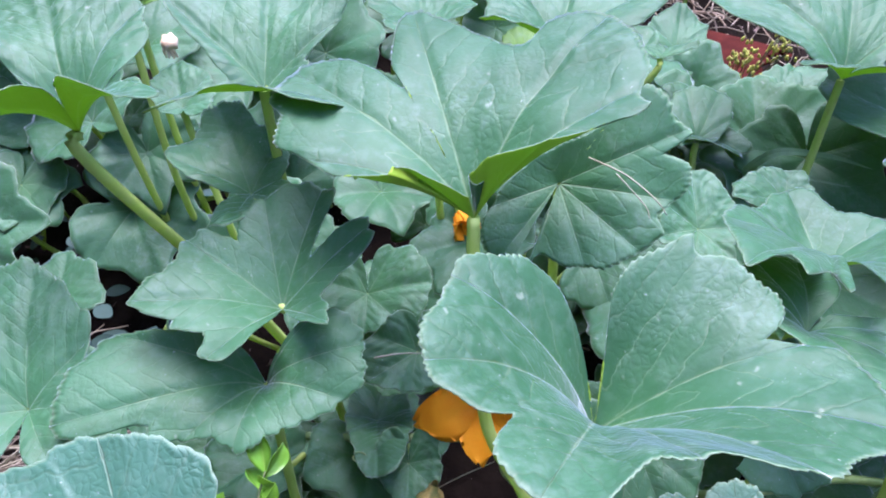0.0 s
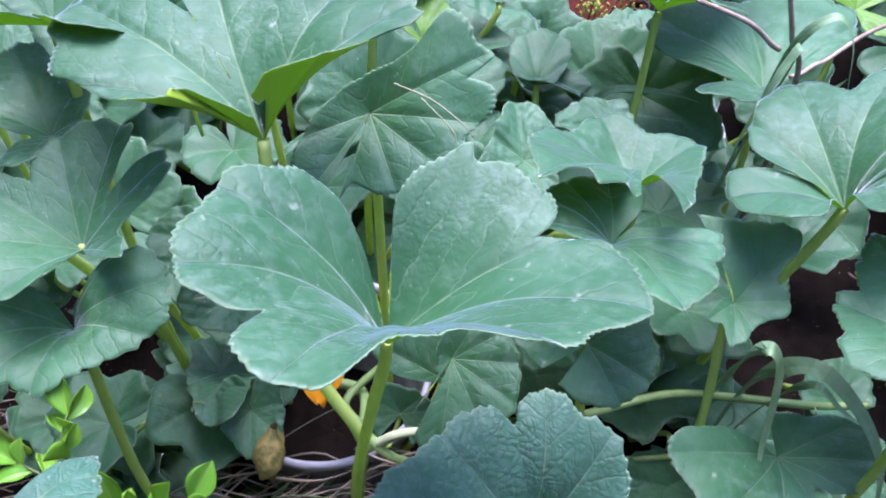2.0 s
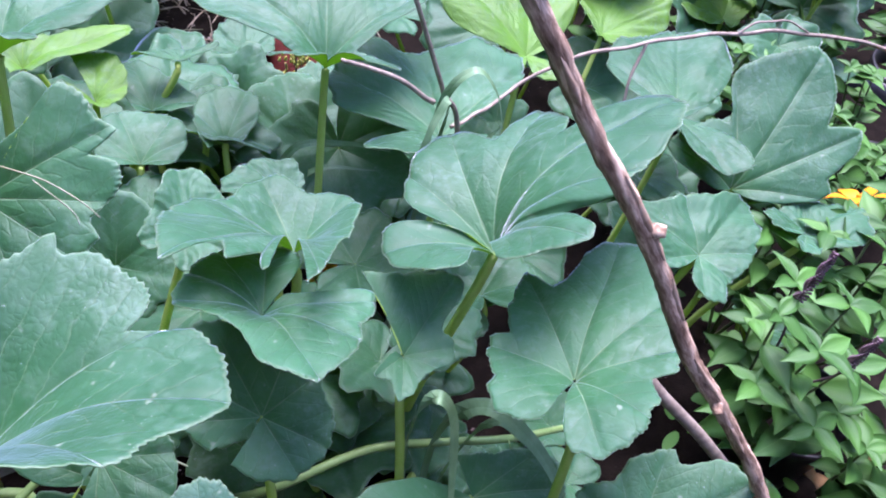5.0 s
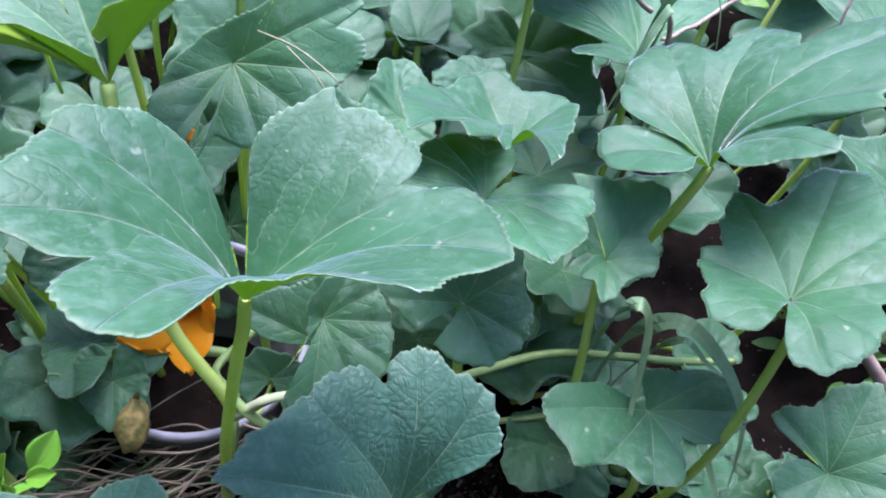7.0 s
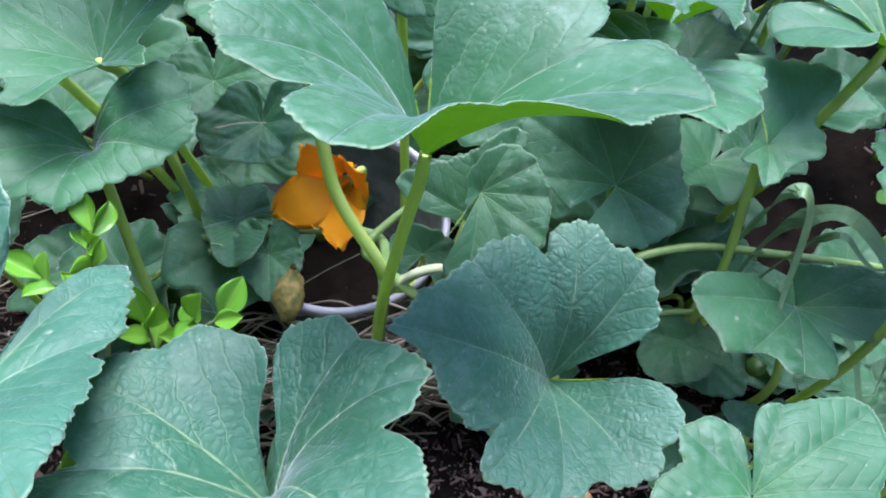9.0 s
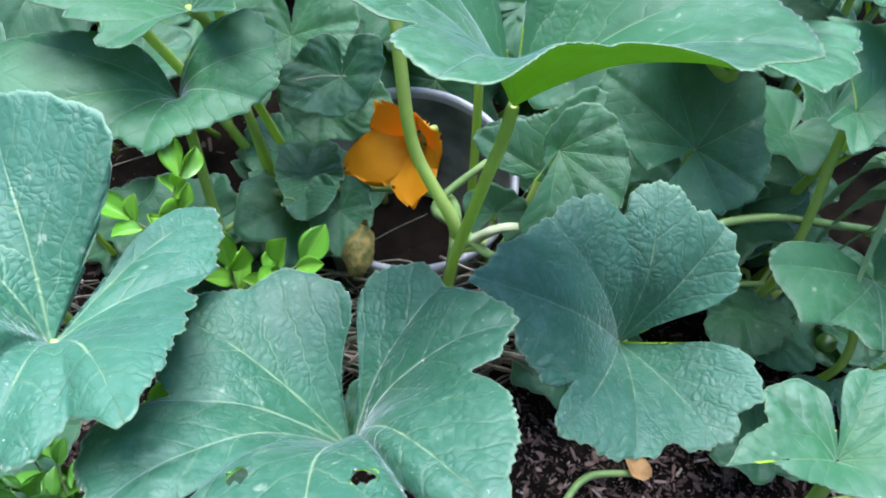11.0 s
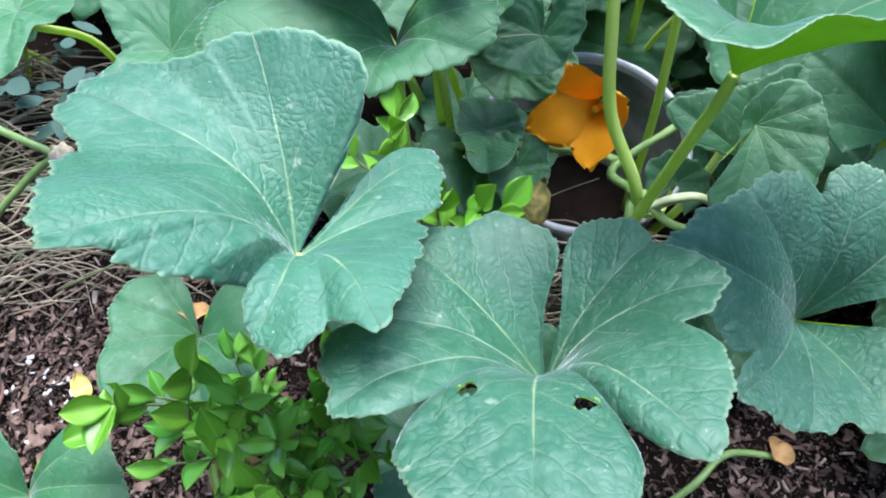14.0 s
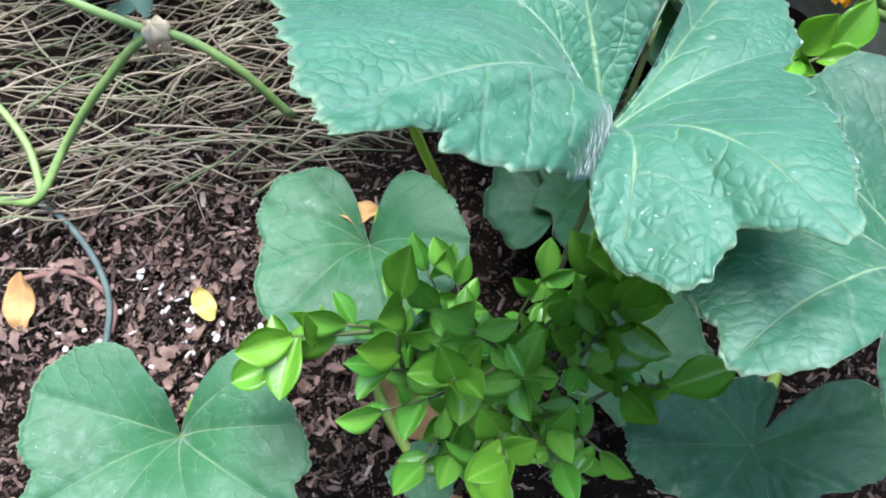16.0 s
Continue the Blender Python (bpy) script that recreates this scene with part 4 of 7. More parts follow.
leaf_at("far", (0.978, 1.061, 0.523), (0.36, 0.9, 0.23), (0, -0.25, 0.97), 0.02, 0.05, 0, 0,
        (0.218, 0.174, 0.159, 0.177, 0.021, 0.088, 0.071, 0.053), (0.195, 0.09, 0.023, 0.021, 0.088, 0.071, 0.053), bays=((116, -0.3, 18),), mats=(YOUNG_SUNLIT_TOP, LEAF_UNDER))
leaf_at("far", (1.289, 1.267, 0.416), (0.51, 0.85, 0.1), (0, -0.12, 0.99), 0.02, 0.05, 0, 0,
        (0.176, 0.121, 0.087, 0.027, 0.02, 0.02, 0.02, 0.016), (0.22, 0.186, 0.113, 0.069, 0.045, 0.041, 0.033), bays=((63, -0.26, 12), (129, -0.22, 18), (-63, 0.11, 8), (150, -0.11, 12), (93, -0.11, 18), (75, 0.15, 5), (-15, 0.11, 8), (-114, -0.07, 18), (111, -0.06, 8), (51, 0.06, 5),), mats=(YOUNG_SUNLIT_TOP, LEAF_UNDER))
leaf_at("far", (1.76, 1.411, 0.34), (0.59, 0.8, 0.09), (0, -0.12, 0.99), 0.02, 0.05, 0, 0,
        (0.222, 0.187, 0.159, 0.139, 0.148, 0.119, 0.076, 0.055), (0.158, 0.09, 0.049, 0.04, 0.041, 0.045, 0.036), bays=((-60, -0.11, 12), (-12, 0.11, 8), (138, 0.09, 8), (9, 0.09, 8), (-42, 0.06, 5),), mats=(YOUNG_SUNLIT_TOP, LEAF_UNDER))
leaf_at("front", (-0.06, 0.01, 0.384), (-0.6, -0.8, 0.06), (0, 0.07, 1), 0.02, 0.05, 0, 0,
        (0.068, 0.054, 0.052, 0.058, 0.075, 0.107, 0.118, 0.083), (0.089, 0.103, 0.087, 0.06, 0.054, 0.057, 0.046), bays=((-60, 0.09, 12), (-87, -0.06, 12), (114, 0.05, 8), (135, 0.04, 8), (87, -0.04, 12),))
leaf_at("front", (-0.345, -0.03, 0.238), (0.83, -0.55, 0.04), (0, 0.07, 1), 0.01, 0.05, 0, 0,
        (0.028, 0.027, 0.029, 0.03, 0.033, 0.035, 0.041, 0.033), (0.022, 0.021, 0.025, 0.027, 0.036, 0.043, 0.035), bays=((57, 0.06, 8), (-114, -0.05, 8), (-135, 0.05, 5), (108, 0.04, 8),))
leaf_at("right", (0.617, 0.255, 0.219), (0.37, 0.87, 0.33), (0, -0.36, 0.93), 0.02, 0.05, 0, 0,
        (0.016, 0.013, 0.014, 0.017, 0.058, 0.058, 0.048, 0.038), (0.026, 0.033, 0.058, 0.058, 0.058, 0.048, 0.038), bays=((96, 0.3, 12), (-90, 0.3, 18),))
leaf_at("right", (0.534, 0.366, 0.219), (-0.86, -0.48, -0.18), (0, -0.36, 0.93), 0.02, 0.05, 0, 0,
        (0.06, 0.059, 0.062, 0.082, 0.098, 0.053, 0.033, 0.026), (0.072, 0.074, 0.073, 0.053, 0.029, 0.024, 0.019), bays=((-66, 0.12, 8), (-114, -0.11, 12), (117, -0.07, 8), (-96, 0.06, 5), (63, -0.04, 8),))
leaf_at("pot", (-0.07, 0.592, 0.403), (-0.03, -0.93, -0.36), (0, -0.36, 0.93), 0.02, 0.05, 0, 0,
        (0.047, 0.049, 0.064, 0.084, 0.091, 0.089, 0.087, 0.07), (0.044, 0.042, 0.048, 0.054, 0.074, 0.079, 0.063), bays=((87, 0.12, 8), (-135, 0.11, 8), (-12, 0.06, 8), (-114, -0.05, 12), (36, -0.04, 8),))
leaf_at("right", (0.517, 0.383, 0.216), (-0.82, -0.57, 0.04), (0, 0.07, 1), 0.02, 0.05, 0, 0,
        (0.085, 0.095, 0.088, 0.078, 0.073, 0.059, 0.047, 0.038), (0.054, 0.044, 0.032, 0.03, 0.034, 0.04, 0.032), bays=((-141, 0.07, 8), (138, 0.06, 8), (93, 0.06, 5), (-15, -0.05, 8), (114, -0.04, 12), (-63, -0.04, 18),))
leaf_at("pot", (-0.125, 0.564, 0.205), (0.05, -1, 0.07), (0, 0.07, 1), 0.02, 0.05, 0, 0,
        (0.07, 0.091, 0.086, 0.078, 0.067, 0.072, 0.078, 0.062), (0.052, 0.048, 0.051, 0.056, 0.081, 0.088, 0.07), bays=((-135, 0.11, 8), (33, 0.1, 8), (-114, -0.06, 12), (141, 0.06, 8), (-12, -0.04, 8),))
leaf_at("pot", (-0.046, 0.473, 0.343), (-0, -0.91, -0.42), (0, -0.42, 0.91), 0.02, 0.05, 0, 0,
        (0.062, 0.072, 0.052, 0.046, 0.043, 0.049, 0.053, 0.042), (0.048, 0.043, 0.039, 0.041, 0.05, 0.052, 0.042), bays=((138, 0.08, 8),))
leaf_at("pot", (-0.102, 0.657, 0.473), (-0.03, -0.93, -0.36), (0, -0.36, 0.93), 0.02, 0.05, 0, 0,
        (0.057, 0.06, 0.079, 0.081, 0.089, 0.085, 0.074, 0.059), (0.055, 0.059, 0.06, 0.065, 0.055, 0.056, 0.044), bays=((138, 0.09, 8), (-60, 0.06, 8), (36, -0.04, 8),))
leaf_at("right", (0.327, 0.566, 0.407), (-0.18, -0.92, -0.35), (0, -0.36, 0.93), 0.02, 0.05, 0, 0,
        (0.086, 0.092, 0.097, 0.096, 0.07, 0.059, 0.044, 0.036), (0.072, 0.062, 0.055, 0.054, 0.046, 0.048, 0.038), bays=((39, 0.07, 8), (-93, 0.05, 5), (-36, 0.04, 8), (138, -0.04, 8),))
leaf_at("far", (0.627, 1.146, 0.386), (0.29, 0.94, 0.2), (0, -0.2, 0.98), 0.02, 0.05, 0, 0,
        (0.088, 0.079, 0.076, 0.068, 0.07, 0.034, 0.021, 0.017), (0.096, 0.088, 0.073, 0.034, 0.023, 0.018, 0.014), bays=((111, 0.25, 5), (-36, 0.12, 8), (-90, -0.11, 8), (138, -0.08, 8), (105, 0.07, 5), (-111, -0.05, 8), (9, 0.04, 5), (-138, -0.04, 8),))
leaf_at("far", (0.576, 1.665, 0.132), (0.2, 0.96, 0.2), (0, -0.2, 0.98), 0.02, 0.05, 0, 0,
        (0.126, 0.109, 0.096, 0.082, 0.087, 0.06, 0.051, 0.041), (0.109, 0.095, 0.07, 0.046, 0.036, 0.035, 0.028), bays=((105, 0.06, 5), (36, 0.06, 8), (-6, 0.05, 5), (-60, -0.05, 8), (-114, -0.04, 12), (-81, 0.04, 5), (-42, 0.04, 5),))
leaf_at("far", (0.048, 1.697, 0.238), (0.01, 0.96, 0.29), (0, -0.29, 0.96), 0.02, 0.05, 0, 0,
        (0.096, 0.089, 0.093, 0.124, 0.047, 0.029, 0.025, 0.02), (0.128, 0.177, 0.132, 0.061, 0.034, 0.025, 0.02), bays=((81, 0.23, 5), (-66, 0.17, 8), (-87, -0.16, 12), (93, -0.14, 8), (114, -0.08, 8), (75, -0.05, 5), (99, 0.05, 5),), mats=(YOUNG_SUNLIT_TOP, LEAF_UNDER))
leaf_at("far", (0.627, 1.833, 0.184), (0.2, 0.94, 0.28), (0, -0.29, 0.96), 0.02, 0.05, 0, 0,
        (0.068, 0.063, 0.057, 0.057, 0.031, 0.024, 0.023, 0.019), (0.074, 0.069, 0.059, 0.036, 0.022, 0.019, 0.015), bays=((-87, 0.18, 8), (-36, 0.11, 8), (87, -0.1, 8), (-114, -0.09, 12), (69, 0.06, 5), (12, 0.06, 8), (114, -0.04, 18),), mats=(YOUNG_SUNLIT_TOP, LEAF_UNDER))
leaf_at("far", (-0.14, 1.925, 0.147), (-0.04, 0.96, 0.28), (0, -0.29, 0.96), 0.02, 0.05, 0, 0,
        (0.09, 0.084, 0.072, 0.045, 0.022, 0.016, 0.016, 0.013), (0.106, 0.116, 0.126, 0.106, 0.061, 0.039, 0.023), bays=((66, 0.29, 8), (87, -0.14, 12), (-144, 0.1, 8), (-114, -0.08, 8), (-33, 0.07, 8), (-150, -0.06, 5), (54, 0.05, 5), (114, -0.05, 8), (18, 0.04, 5),), mats=(YOUNG_SUNLIT_TOP, LEAF_UNDER))
leaf_at("pot", (-0.138, 0.704, 0.16), (0.05, -1, 0.07), (0, 0.07, 1), 0.02, 0.05, 0, 0,
        (0.102, 0.118, 0.107, 0.089, 0.08, 0.074, 0.07, 0.056), (0.094, 0.08, 0.081, 0.078, 0.093, 0.084, 0.067), bays=((60, 0.06, 8), (114, 0.05, 8), (-18, 0.04, 5),))
leaf_at("front", (-0.023, 0.118, 0.517), (0.03, -1, 0.07), (0, 0.07, 1), 0.02, 0.05, 0, 0,
        (0.035, 0.031, 0.031, 0.034, 0.037, 0.05, 0.056, 0.045), (0.029, 0.029, 0.032, 0.034, 0.049, 0.06, 0.048), bays=((-135, 0.07, 5), (-114, -0.06, 12), (63, 0.05, 8), (-63, 0.04, 8),))
leaf_at("pot", (-0.093, 0.549, 0.319), (0.08, -0.91, 0.41), (0, 0.41, 0.91), 0.02, 0.05, 0, 0,
        (0.123, 0.095, 0.065, 0.05, 0.048, 0.057, 0.072, 0.058), (0.082, 0.054, 0.046, 0.043, 0.051, 0.074, 0.059), bays=((15, 0.13, 8), (-9, 0.08, 8), (-36, -0.06, 8), (36, -0.06, 12), (-138, -0.05, 12), (114, -0.04, 12),))

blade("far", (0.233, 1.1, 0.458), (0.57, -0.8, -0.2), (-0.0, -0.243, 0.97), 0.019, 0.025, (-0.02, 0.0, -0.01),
      ((-166, 0.058), (-137, 0.027), (-35, 0.01), (-4, 0.024), (57, 0.049), (109, 0.081), (138, 0.092), (166, 0.088)), mats=(YOUNG_SUNLIT_TOP, LEAF_UNDER))
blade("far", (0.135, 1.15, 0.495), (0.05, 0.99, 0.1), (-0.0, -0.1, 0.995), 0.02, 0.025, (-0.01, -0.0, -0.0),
      ((-152, 0.022), (-99, 0.035), (-84, 0.094), (-75, 0.164), (-64, 0.175), (-31, 0.071), (15, 0.051), (56, 0.044), (153, 0.029)), mats=(YOUNG_SUNLIT_TOP, LEAF_UNDER))
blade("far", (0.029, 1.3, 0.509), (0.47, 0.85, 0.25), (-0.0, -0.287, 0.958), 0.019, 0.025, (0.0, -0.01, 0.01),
      ((-87, 0.024), (-42, 0.091), (-39, 0.165), (-33, 0.188), (-9, 0.109), (26, 0.068), (45, 0.033), (108, 0.083), (108, 0.041)), mats=(YOUNG_SUNLIT_TOP, LEAF_UNDER))
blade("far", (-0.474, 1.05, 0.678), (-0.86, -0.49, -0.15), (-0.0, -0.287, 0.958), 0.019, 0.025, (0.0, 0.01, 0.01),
      ((110, 0.031), (-168, 0.045), (-157, 0.1), (-137, 0.108), (-107, 0.108), (-77, 0.058), (-79, 0.011)), mats=(YOUNG_SUNLIT_TOP, LEAF_UNDER))
blade("back", (0.285, 0.95, 0.449), (0.13, 0.99, 0.1), (-0.0, -0.1, 0.995), 0.02, 0.025, (-0.01, 0.0, -0.01),
      ((-121, 0.03), (-99, 0.051), (-65, 0.077), (-32, 0.097), (19, 0.101), (59, 0.085), (98, 0.054), (120, 0.026)))
blade("back", (0.317, 1.1, 0.432), (0.05, 0.99, 0.1), (-0.0, -0.1, 0.995), 0.02, 0.025, (-0.0, -0.0, -0.0),
      ((-128, 0.034), (-96, 0.072), (-64, 0.065), (5, 0.102), (27, 0.099), (52, 0.056), (126, 0.027)))
blade("back", (0.421, 1.0, 0.433), (0.05, 0.99, 0.1), (-0.0, -0.1, 0.995), 0.02, 0.025, (-0.01, -0.0, -0.0),
      ((-128, 0.021), (-97, 0.032), (-52, 0.079), (-31, 0.113), (-7, 0.11), (18, 0.097), (56, 0.055), (132, 0.039)))

rng = random.Random(7)


def rest(a, b):
    return rng.uniform(a, b)


# a lower storey of shaded leaves, and the leaves that close the bed at its back
def common_leaf(home, x, y, z, size, na=84, nr=9, lean=0.35, root=None):
    a = rest(0, 2 * math.pi)
    w = [size * rest(0.9, 1.15), size * rest(0.75, 0.9), size * rest(0.9, 1.1), size * rest(0.72, 0.88), size * rest(0.85, 1.0), size * rest(0.7, 0.8), size * rest(0.7, 0.8), size * 0.5]
    w2 = [size * rest(0.75, 0.9), size * rest(0.9, 1.1), size * rest(0.72, 0.88), size * rest(0.85, 1.0), size * rest(0.7, 0.8), size * rest(0.7, 0.8), size * 0.5]
    nrm = (rest(-lean, lean), rest(-0.35, 0.35) - (0.4 if y > 0.8 else 0.0), 1)
    return leaf_at(home, (x, y, z), (math.cos(a), math.sin(a), 0), nrm, rest(0.01, 0.04), 0.05, rest(-0.8, 0.4), 0, w, w2, na=na, nr=nr, thick=0.005,
                   root=root or (x + rest(-0.08, 0.08), y + rest(0, 0.1), 0.02), wave=0.08)


UNDERSTOREY = 0
while UNDERSTOREY < 100:
    x, y = rest(-1.0, 1.5), rest(0.12, 1.55)
    if (x - 0.05) ** 2 + (y - 0.55) ** 2 < 0.2 ** 2 or (x > 0.15 and y < 0.32 and x < 0.6) or (x < -0.3 and y < 0.75) or (x > 0.95 and y < 0.55):
        continue
    if 0.55 < x < 0.95 and y > 1.2:
        continue
    common_leaf("right" if x > 0.35 else ("pot" if y < 0.7 else "back"), x, y, rest(0.04, 0.18) + 0.1 * (y > 0.75), rest(0.065, 0.12), 72, 8)
    UNDERSTOREY += 1
for i in range(8):
    common_leaf("pot", rest(-0.42, -0.06), rest(0.42, 0.75), rest(0.03, 0.12), rest(0.07, 0.11), 72, 8)
for i in range(5):
    common_leaf("pot", rest(-0.5, -0.1), rest(0.52, 0.8), rest(0.2, 0.34), rest(0.08, 0.12), 84, 9)
for i in range(12):
    common_leaf("right", rest(0.35, 0.85), rest(0.5, 0.85), rest(0.24, 0.4), rest(0.08, 0.11), 84, 9)
for i in range(22):
    common_leaf("right", rest(0.5, 0.98), rest(0.2, 0.52), rest(0.03, 0.12), rest(0.05, 0.085), 72, 8)
for i in range(30):
    common_leaf("back", rest(0.05, 0.8), rest(0.7, 1.3), rest(0.2, 0.42), rest(0.1, 0.15), 96, 10)
for i in range(26):
    common_leaf("back", rest(-1.15, -0.28), rest(0.85, 1.5), rest(0.15, 0.38), rest(0.1, 0.15), 96, 10)
for i in range(150):
    x, y = rest(-1.8, 2.6), rest(1.25, 3.2)
    if (0.4 < x < 0.95 and y < 2.0) or (0.45 < x < 0.85 and y < 2.7):
        continue
    common_leaf("far", x, y, rest(0.25, 0.55), rest(0.11, 0.18), 84, 9)
for x, y, z, s in ((-0.75, 1.25, 0.42, 0.1), (-0.95, 1.5, 0.5, 0.12), (-0.3, 1.35, 0.5, 0.12), (-0.05, 1.5, 0.5, 0.12), (0.1, 1.3, 0.45, 0.1), (1.0, 1.3, 0.42, 0.12), (1.35, 1.05, 0.4, 0.11), (1.5, 0.9, 0.36, 0.1),
                   (1.75, 1.2, 0.4, 0.12), (1.2, 1.45, 0.45, 0.13), (0.85, 1.4, 0.4, 0.1), (-0.62, 0.78, 0.3, 0.09), (0.5, 1.28, 0.3, 0.1)):
    common_leaf("far", x, y, z, s)

# ---- vines, tendrils ----
tube("vine", [(0.3, 0.5, 0.2), (0.381, 0.435, 0.33), (0.512, 0.447, 0.351), (0.62, 0.432, 0.35), (0.715, 0.416, 0.345), (0.86, 0.46, 0.24)], 0.006, 0.0055, VINE, PLANTS["right"], "pale green vine stem", 8, 10, 0.07)
tube("vine", [(0.38, 0.41, 0.16), (0.415, 0.405, 0.235), (0.512, 0.402, 0.25), (0.6, 0.42, 0.2)], 0.005, 0.0045, VINE, PLANTS["right"], "", 6, 8, 0.07)
tube("vine", [(-0.2, 0.56, 0.25), (-0.078, 0.516, 0.33), (0.02, 0.515, 0.335), (0.097, 0.5, 0.33), (0.1, 0.4, 0.4), (0.085, 0.335, 0.3), (0.07, 0.3, 0.06)], 0.0065, 0.008, VINE, PLANTS["pot"], "thick pale vine stem crossing the bucket", 7, 10, 0.07)
tube("vine", [(0.097, 0.4, 0.42), (0.08, 0.47, 0.36), (0.149, 0.522, 0.38), (0.2, 0.57, 0.36), (0.26, 0.6, 0.2)], 0.006, 0.005, VINE, PLANTS["pot"], "", 7, 8, 0.07)
tube("vine", [(0.1, 0.376, 0.455), (0.13, 0.35, 0.44), (0.165, 0.34, 0.43), (0.2, 0.33, 0.4)], 0.007, 0.004, VINE, PLANTS["pot"], "pale twisted stem piece", 6, 8, 0.1)
tube("vine", [(-1.2, 0.33, 0.05), (-1.03, 0.328, 0.06), (-0.965, 0.328, 0.08), (-0.916, 0.4, 0.12), (-0.83, 0.45, 0.2), (-0.746, 0.493, 0.25), (-0.66, 0.478, 0.21), (-0.6, 0.46, 0.1)], 0.0065, 0.006, VINE, PLANTS["front"], "green vine running over dry grass", 7, 10, 0.07)
tube("vine", [(-0.746, 0.493, 0.25), (-0.84, 0.515, 0.28), (-0.95, 0.56, 0.3), (-1.1, 0.62, 0.25)], 0.007, 0.006, VINE, PLANTS["front"], "", 6, 8, 0.07)
tube("vine", [(-0.96, 0.33, 0.08), (-0.99, 0.4, 0.1), (-1.05, 0.46, 0.12), (-1.15, 0.5, 0.1)], 0.006, 0.005, VINE, PLANTS["front"], "", 6, 8, 0.07)
tube("vine", [(0.2, 0.1, 0.02), (0.25, 0.14, 0.06), (0.3, 0.19, 0.05), (0.38, 0.2, 0.03)], 0.006, 0.005, VINE, PLANTS["front"], "", 6, 8, 0.07)


def tendril(home, start, ends, coil, turns, lean=(0, 0, 1)):
    pts = [np.array(start, float), 0.5 * (np.array(start) + np.array(ends[0])) + np.array([0, 0, 0.01])]
    pts += [np.array(e, float) for e in ends]
    last = pts[-1]
    for k in range(int(turns * 8)):
        a = 2 * math.pi * k / 8
        pts.append(last + np.array([coil * math.cos(a) - coil, 0.6 * coil * math.sin(a), 0]) + 0.0012 * k * np.array(lean))
    tube("tendril", pts, 0.0013, 0.0008, VINE, PLANTS[home], "pale curled tendril", 3, 6)


CURL = plain_material("tendril_skin", (0.34, 0.42, 0.24), (0.46, 0.52, 0.34), 60, 0.5, 0.4, 0.0003)
base = np.array((0.252, 0.404, 0.518))
pts = [base + np.array((-0.02, 0.05, -0.1)), base + np.array((-0.012, 0.015, -0.035))]
for k in range(34):
    w = k / 33
    pts.append(base + np.array((-0.008 + 0.016 * w + 0.0045 * math.cos(1.25 * k), 0.003 * math.sin(1.25 * k), -0.022 + 0.044 * w ** 0.8 + 0.003 * math.sin(1.25 * k))))
for k in range(7):
    pts.append(pts[-1] + np.array((0.0035, -0.001, -0.0035)))
tube("tendril", pts, 0.0016, 0.001, CURL, PLANTS["right"], "pale curled tendril", 3, 6)
tendril("right", (0.71, 0.416, 0.345), [(0.7, 0.39, 0.35), (0.66, 0.34, 0.36)], 0.006, 2, (-0.6, -0.4, -0.4))
tendril("pot", (-0.06, 0.49, 0.34), [(-0.1, 0.47, 0.36)], 0.009, 1.6)

# ---- white bucket ----
BUCKET = plain_material("white_plastic", (0.24, 0.26, 0.3), (0.34, 0.36, 0.4), 25, 0.45, 0.4, 0.0004, 0.04, (0.6, 0.62, 0.65), 0.0)
bucket = thing("bucket", "white plastic bucket half full of dark soil", "bucket", (0.048, 0.585, 0))


def lathe(profile, centre, tilt, n=64):
    m = Matrix.Translation(centre) @ Euler((radians(tilt[0]), radians(tilt[1]), 0)).to_matrix().to_4x4()
    v, f = [], []
    for r, z in profile:
        for k in range(n):
            a = 2 * math.pi * k / n
            v.append(m @ Vector((r * math.cos(a), r * math.sin(a), z)))
    for i in range(len(profile) - 1):
        for k in range(n):
            a, b = i * n + k, i * n + (k + 1) % n
            f.append((a, b, b + n, a + n))
    return v, f


v, f = lathe([(0.001, 0.004), (0.118, 0.004), (0.121, 0.006), (0.146, 0.262), (0.153, 0.264), (0.155, 0.272), (0.158, 0.288), (0.154, 0.293), (0.149, 0.292), (0.147, 0.285), (0.146, 0.276)], (0.048, 0.585, 0.0), (3, 0))
link_mesh("body", v, f, [BUCKET], bucket)
# the bucket's inner shade is put into this darker plastic colour
SHADED_INSIDE = plain_material("shaded_inner_plastic", (0.05, 0.062, 0.052), (0.13, 0.145, 0.14), 14, 0.6, 0.3, 0.0005, 0.0, vary=0.0)
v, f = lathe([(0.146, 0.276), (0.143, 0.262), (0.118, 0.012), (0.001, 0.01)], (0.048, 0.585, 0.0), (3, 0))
link_mesh("inner_wall", v, f, [SHADED_INSIDE], bucket, "inside painted darker grey for its shade")
v, f = lathe([(0.001, 0.05), (0.06, 0.052), (0.1, 0.047), (0.122, 0.044)], (0.048, 0.585, 0.0), (3, 0), 40)
v = [q + Vector((0, 0, 0.012 * noise.noise(q * 30))) for q in v]
link_mesh("soil", v, f, [SOIL], bucket, "dark damp soil")

tube("stem", [(0.1, 0.366, 0.43), (0.119, 0.362, 0.452), (0.135, 0.358, 0.474), (0.159, 0.357, 0.483), (0.186, 0.362, 0.46)], 0.0065, 0.004, CURL, PLANTS["pot"], "pale twisted stem at the crown", 8, 9, 0.12)
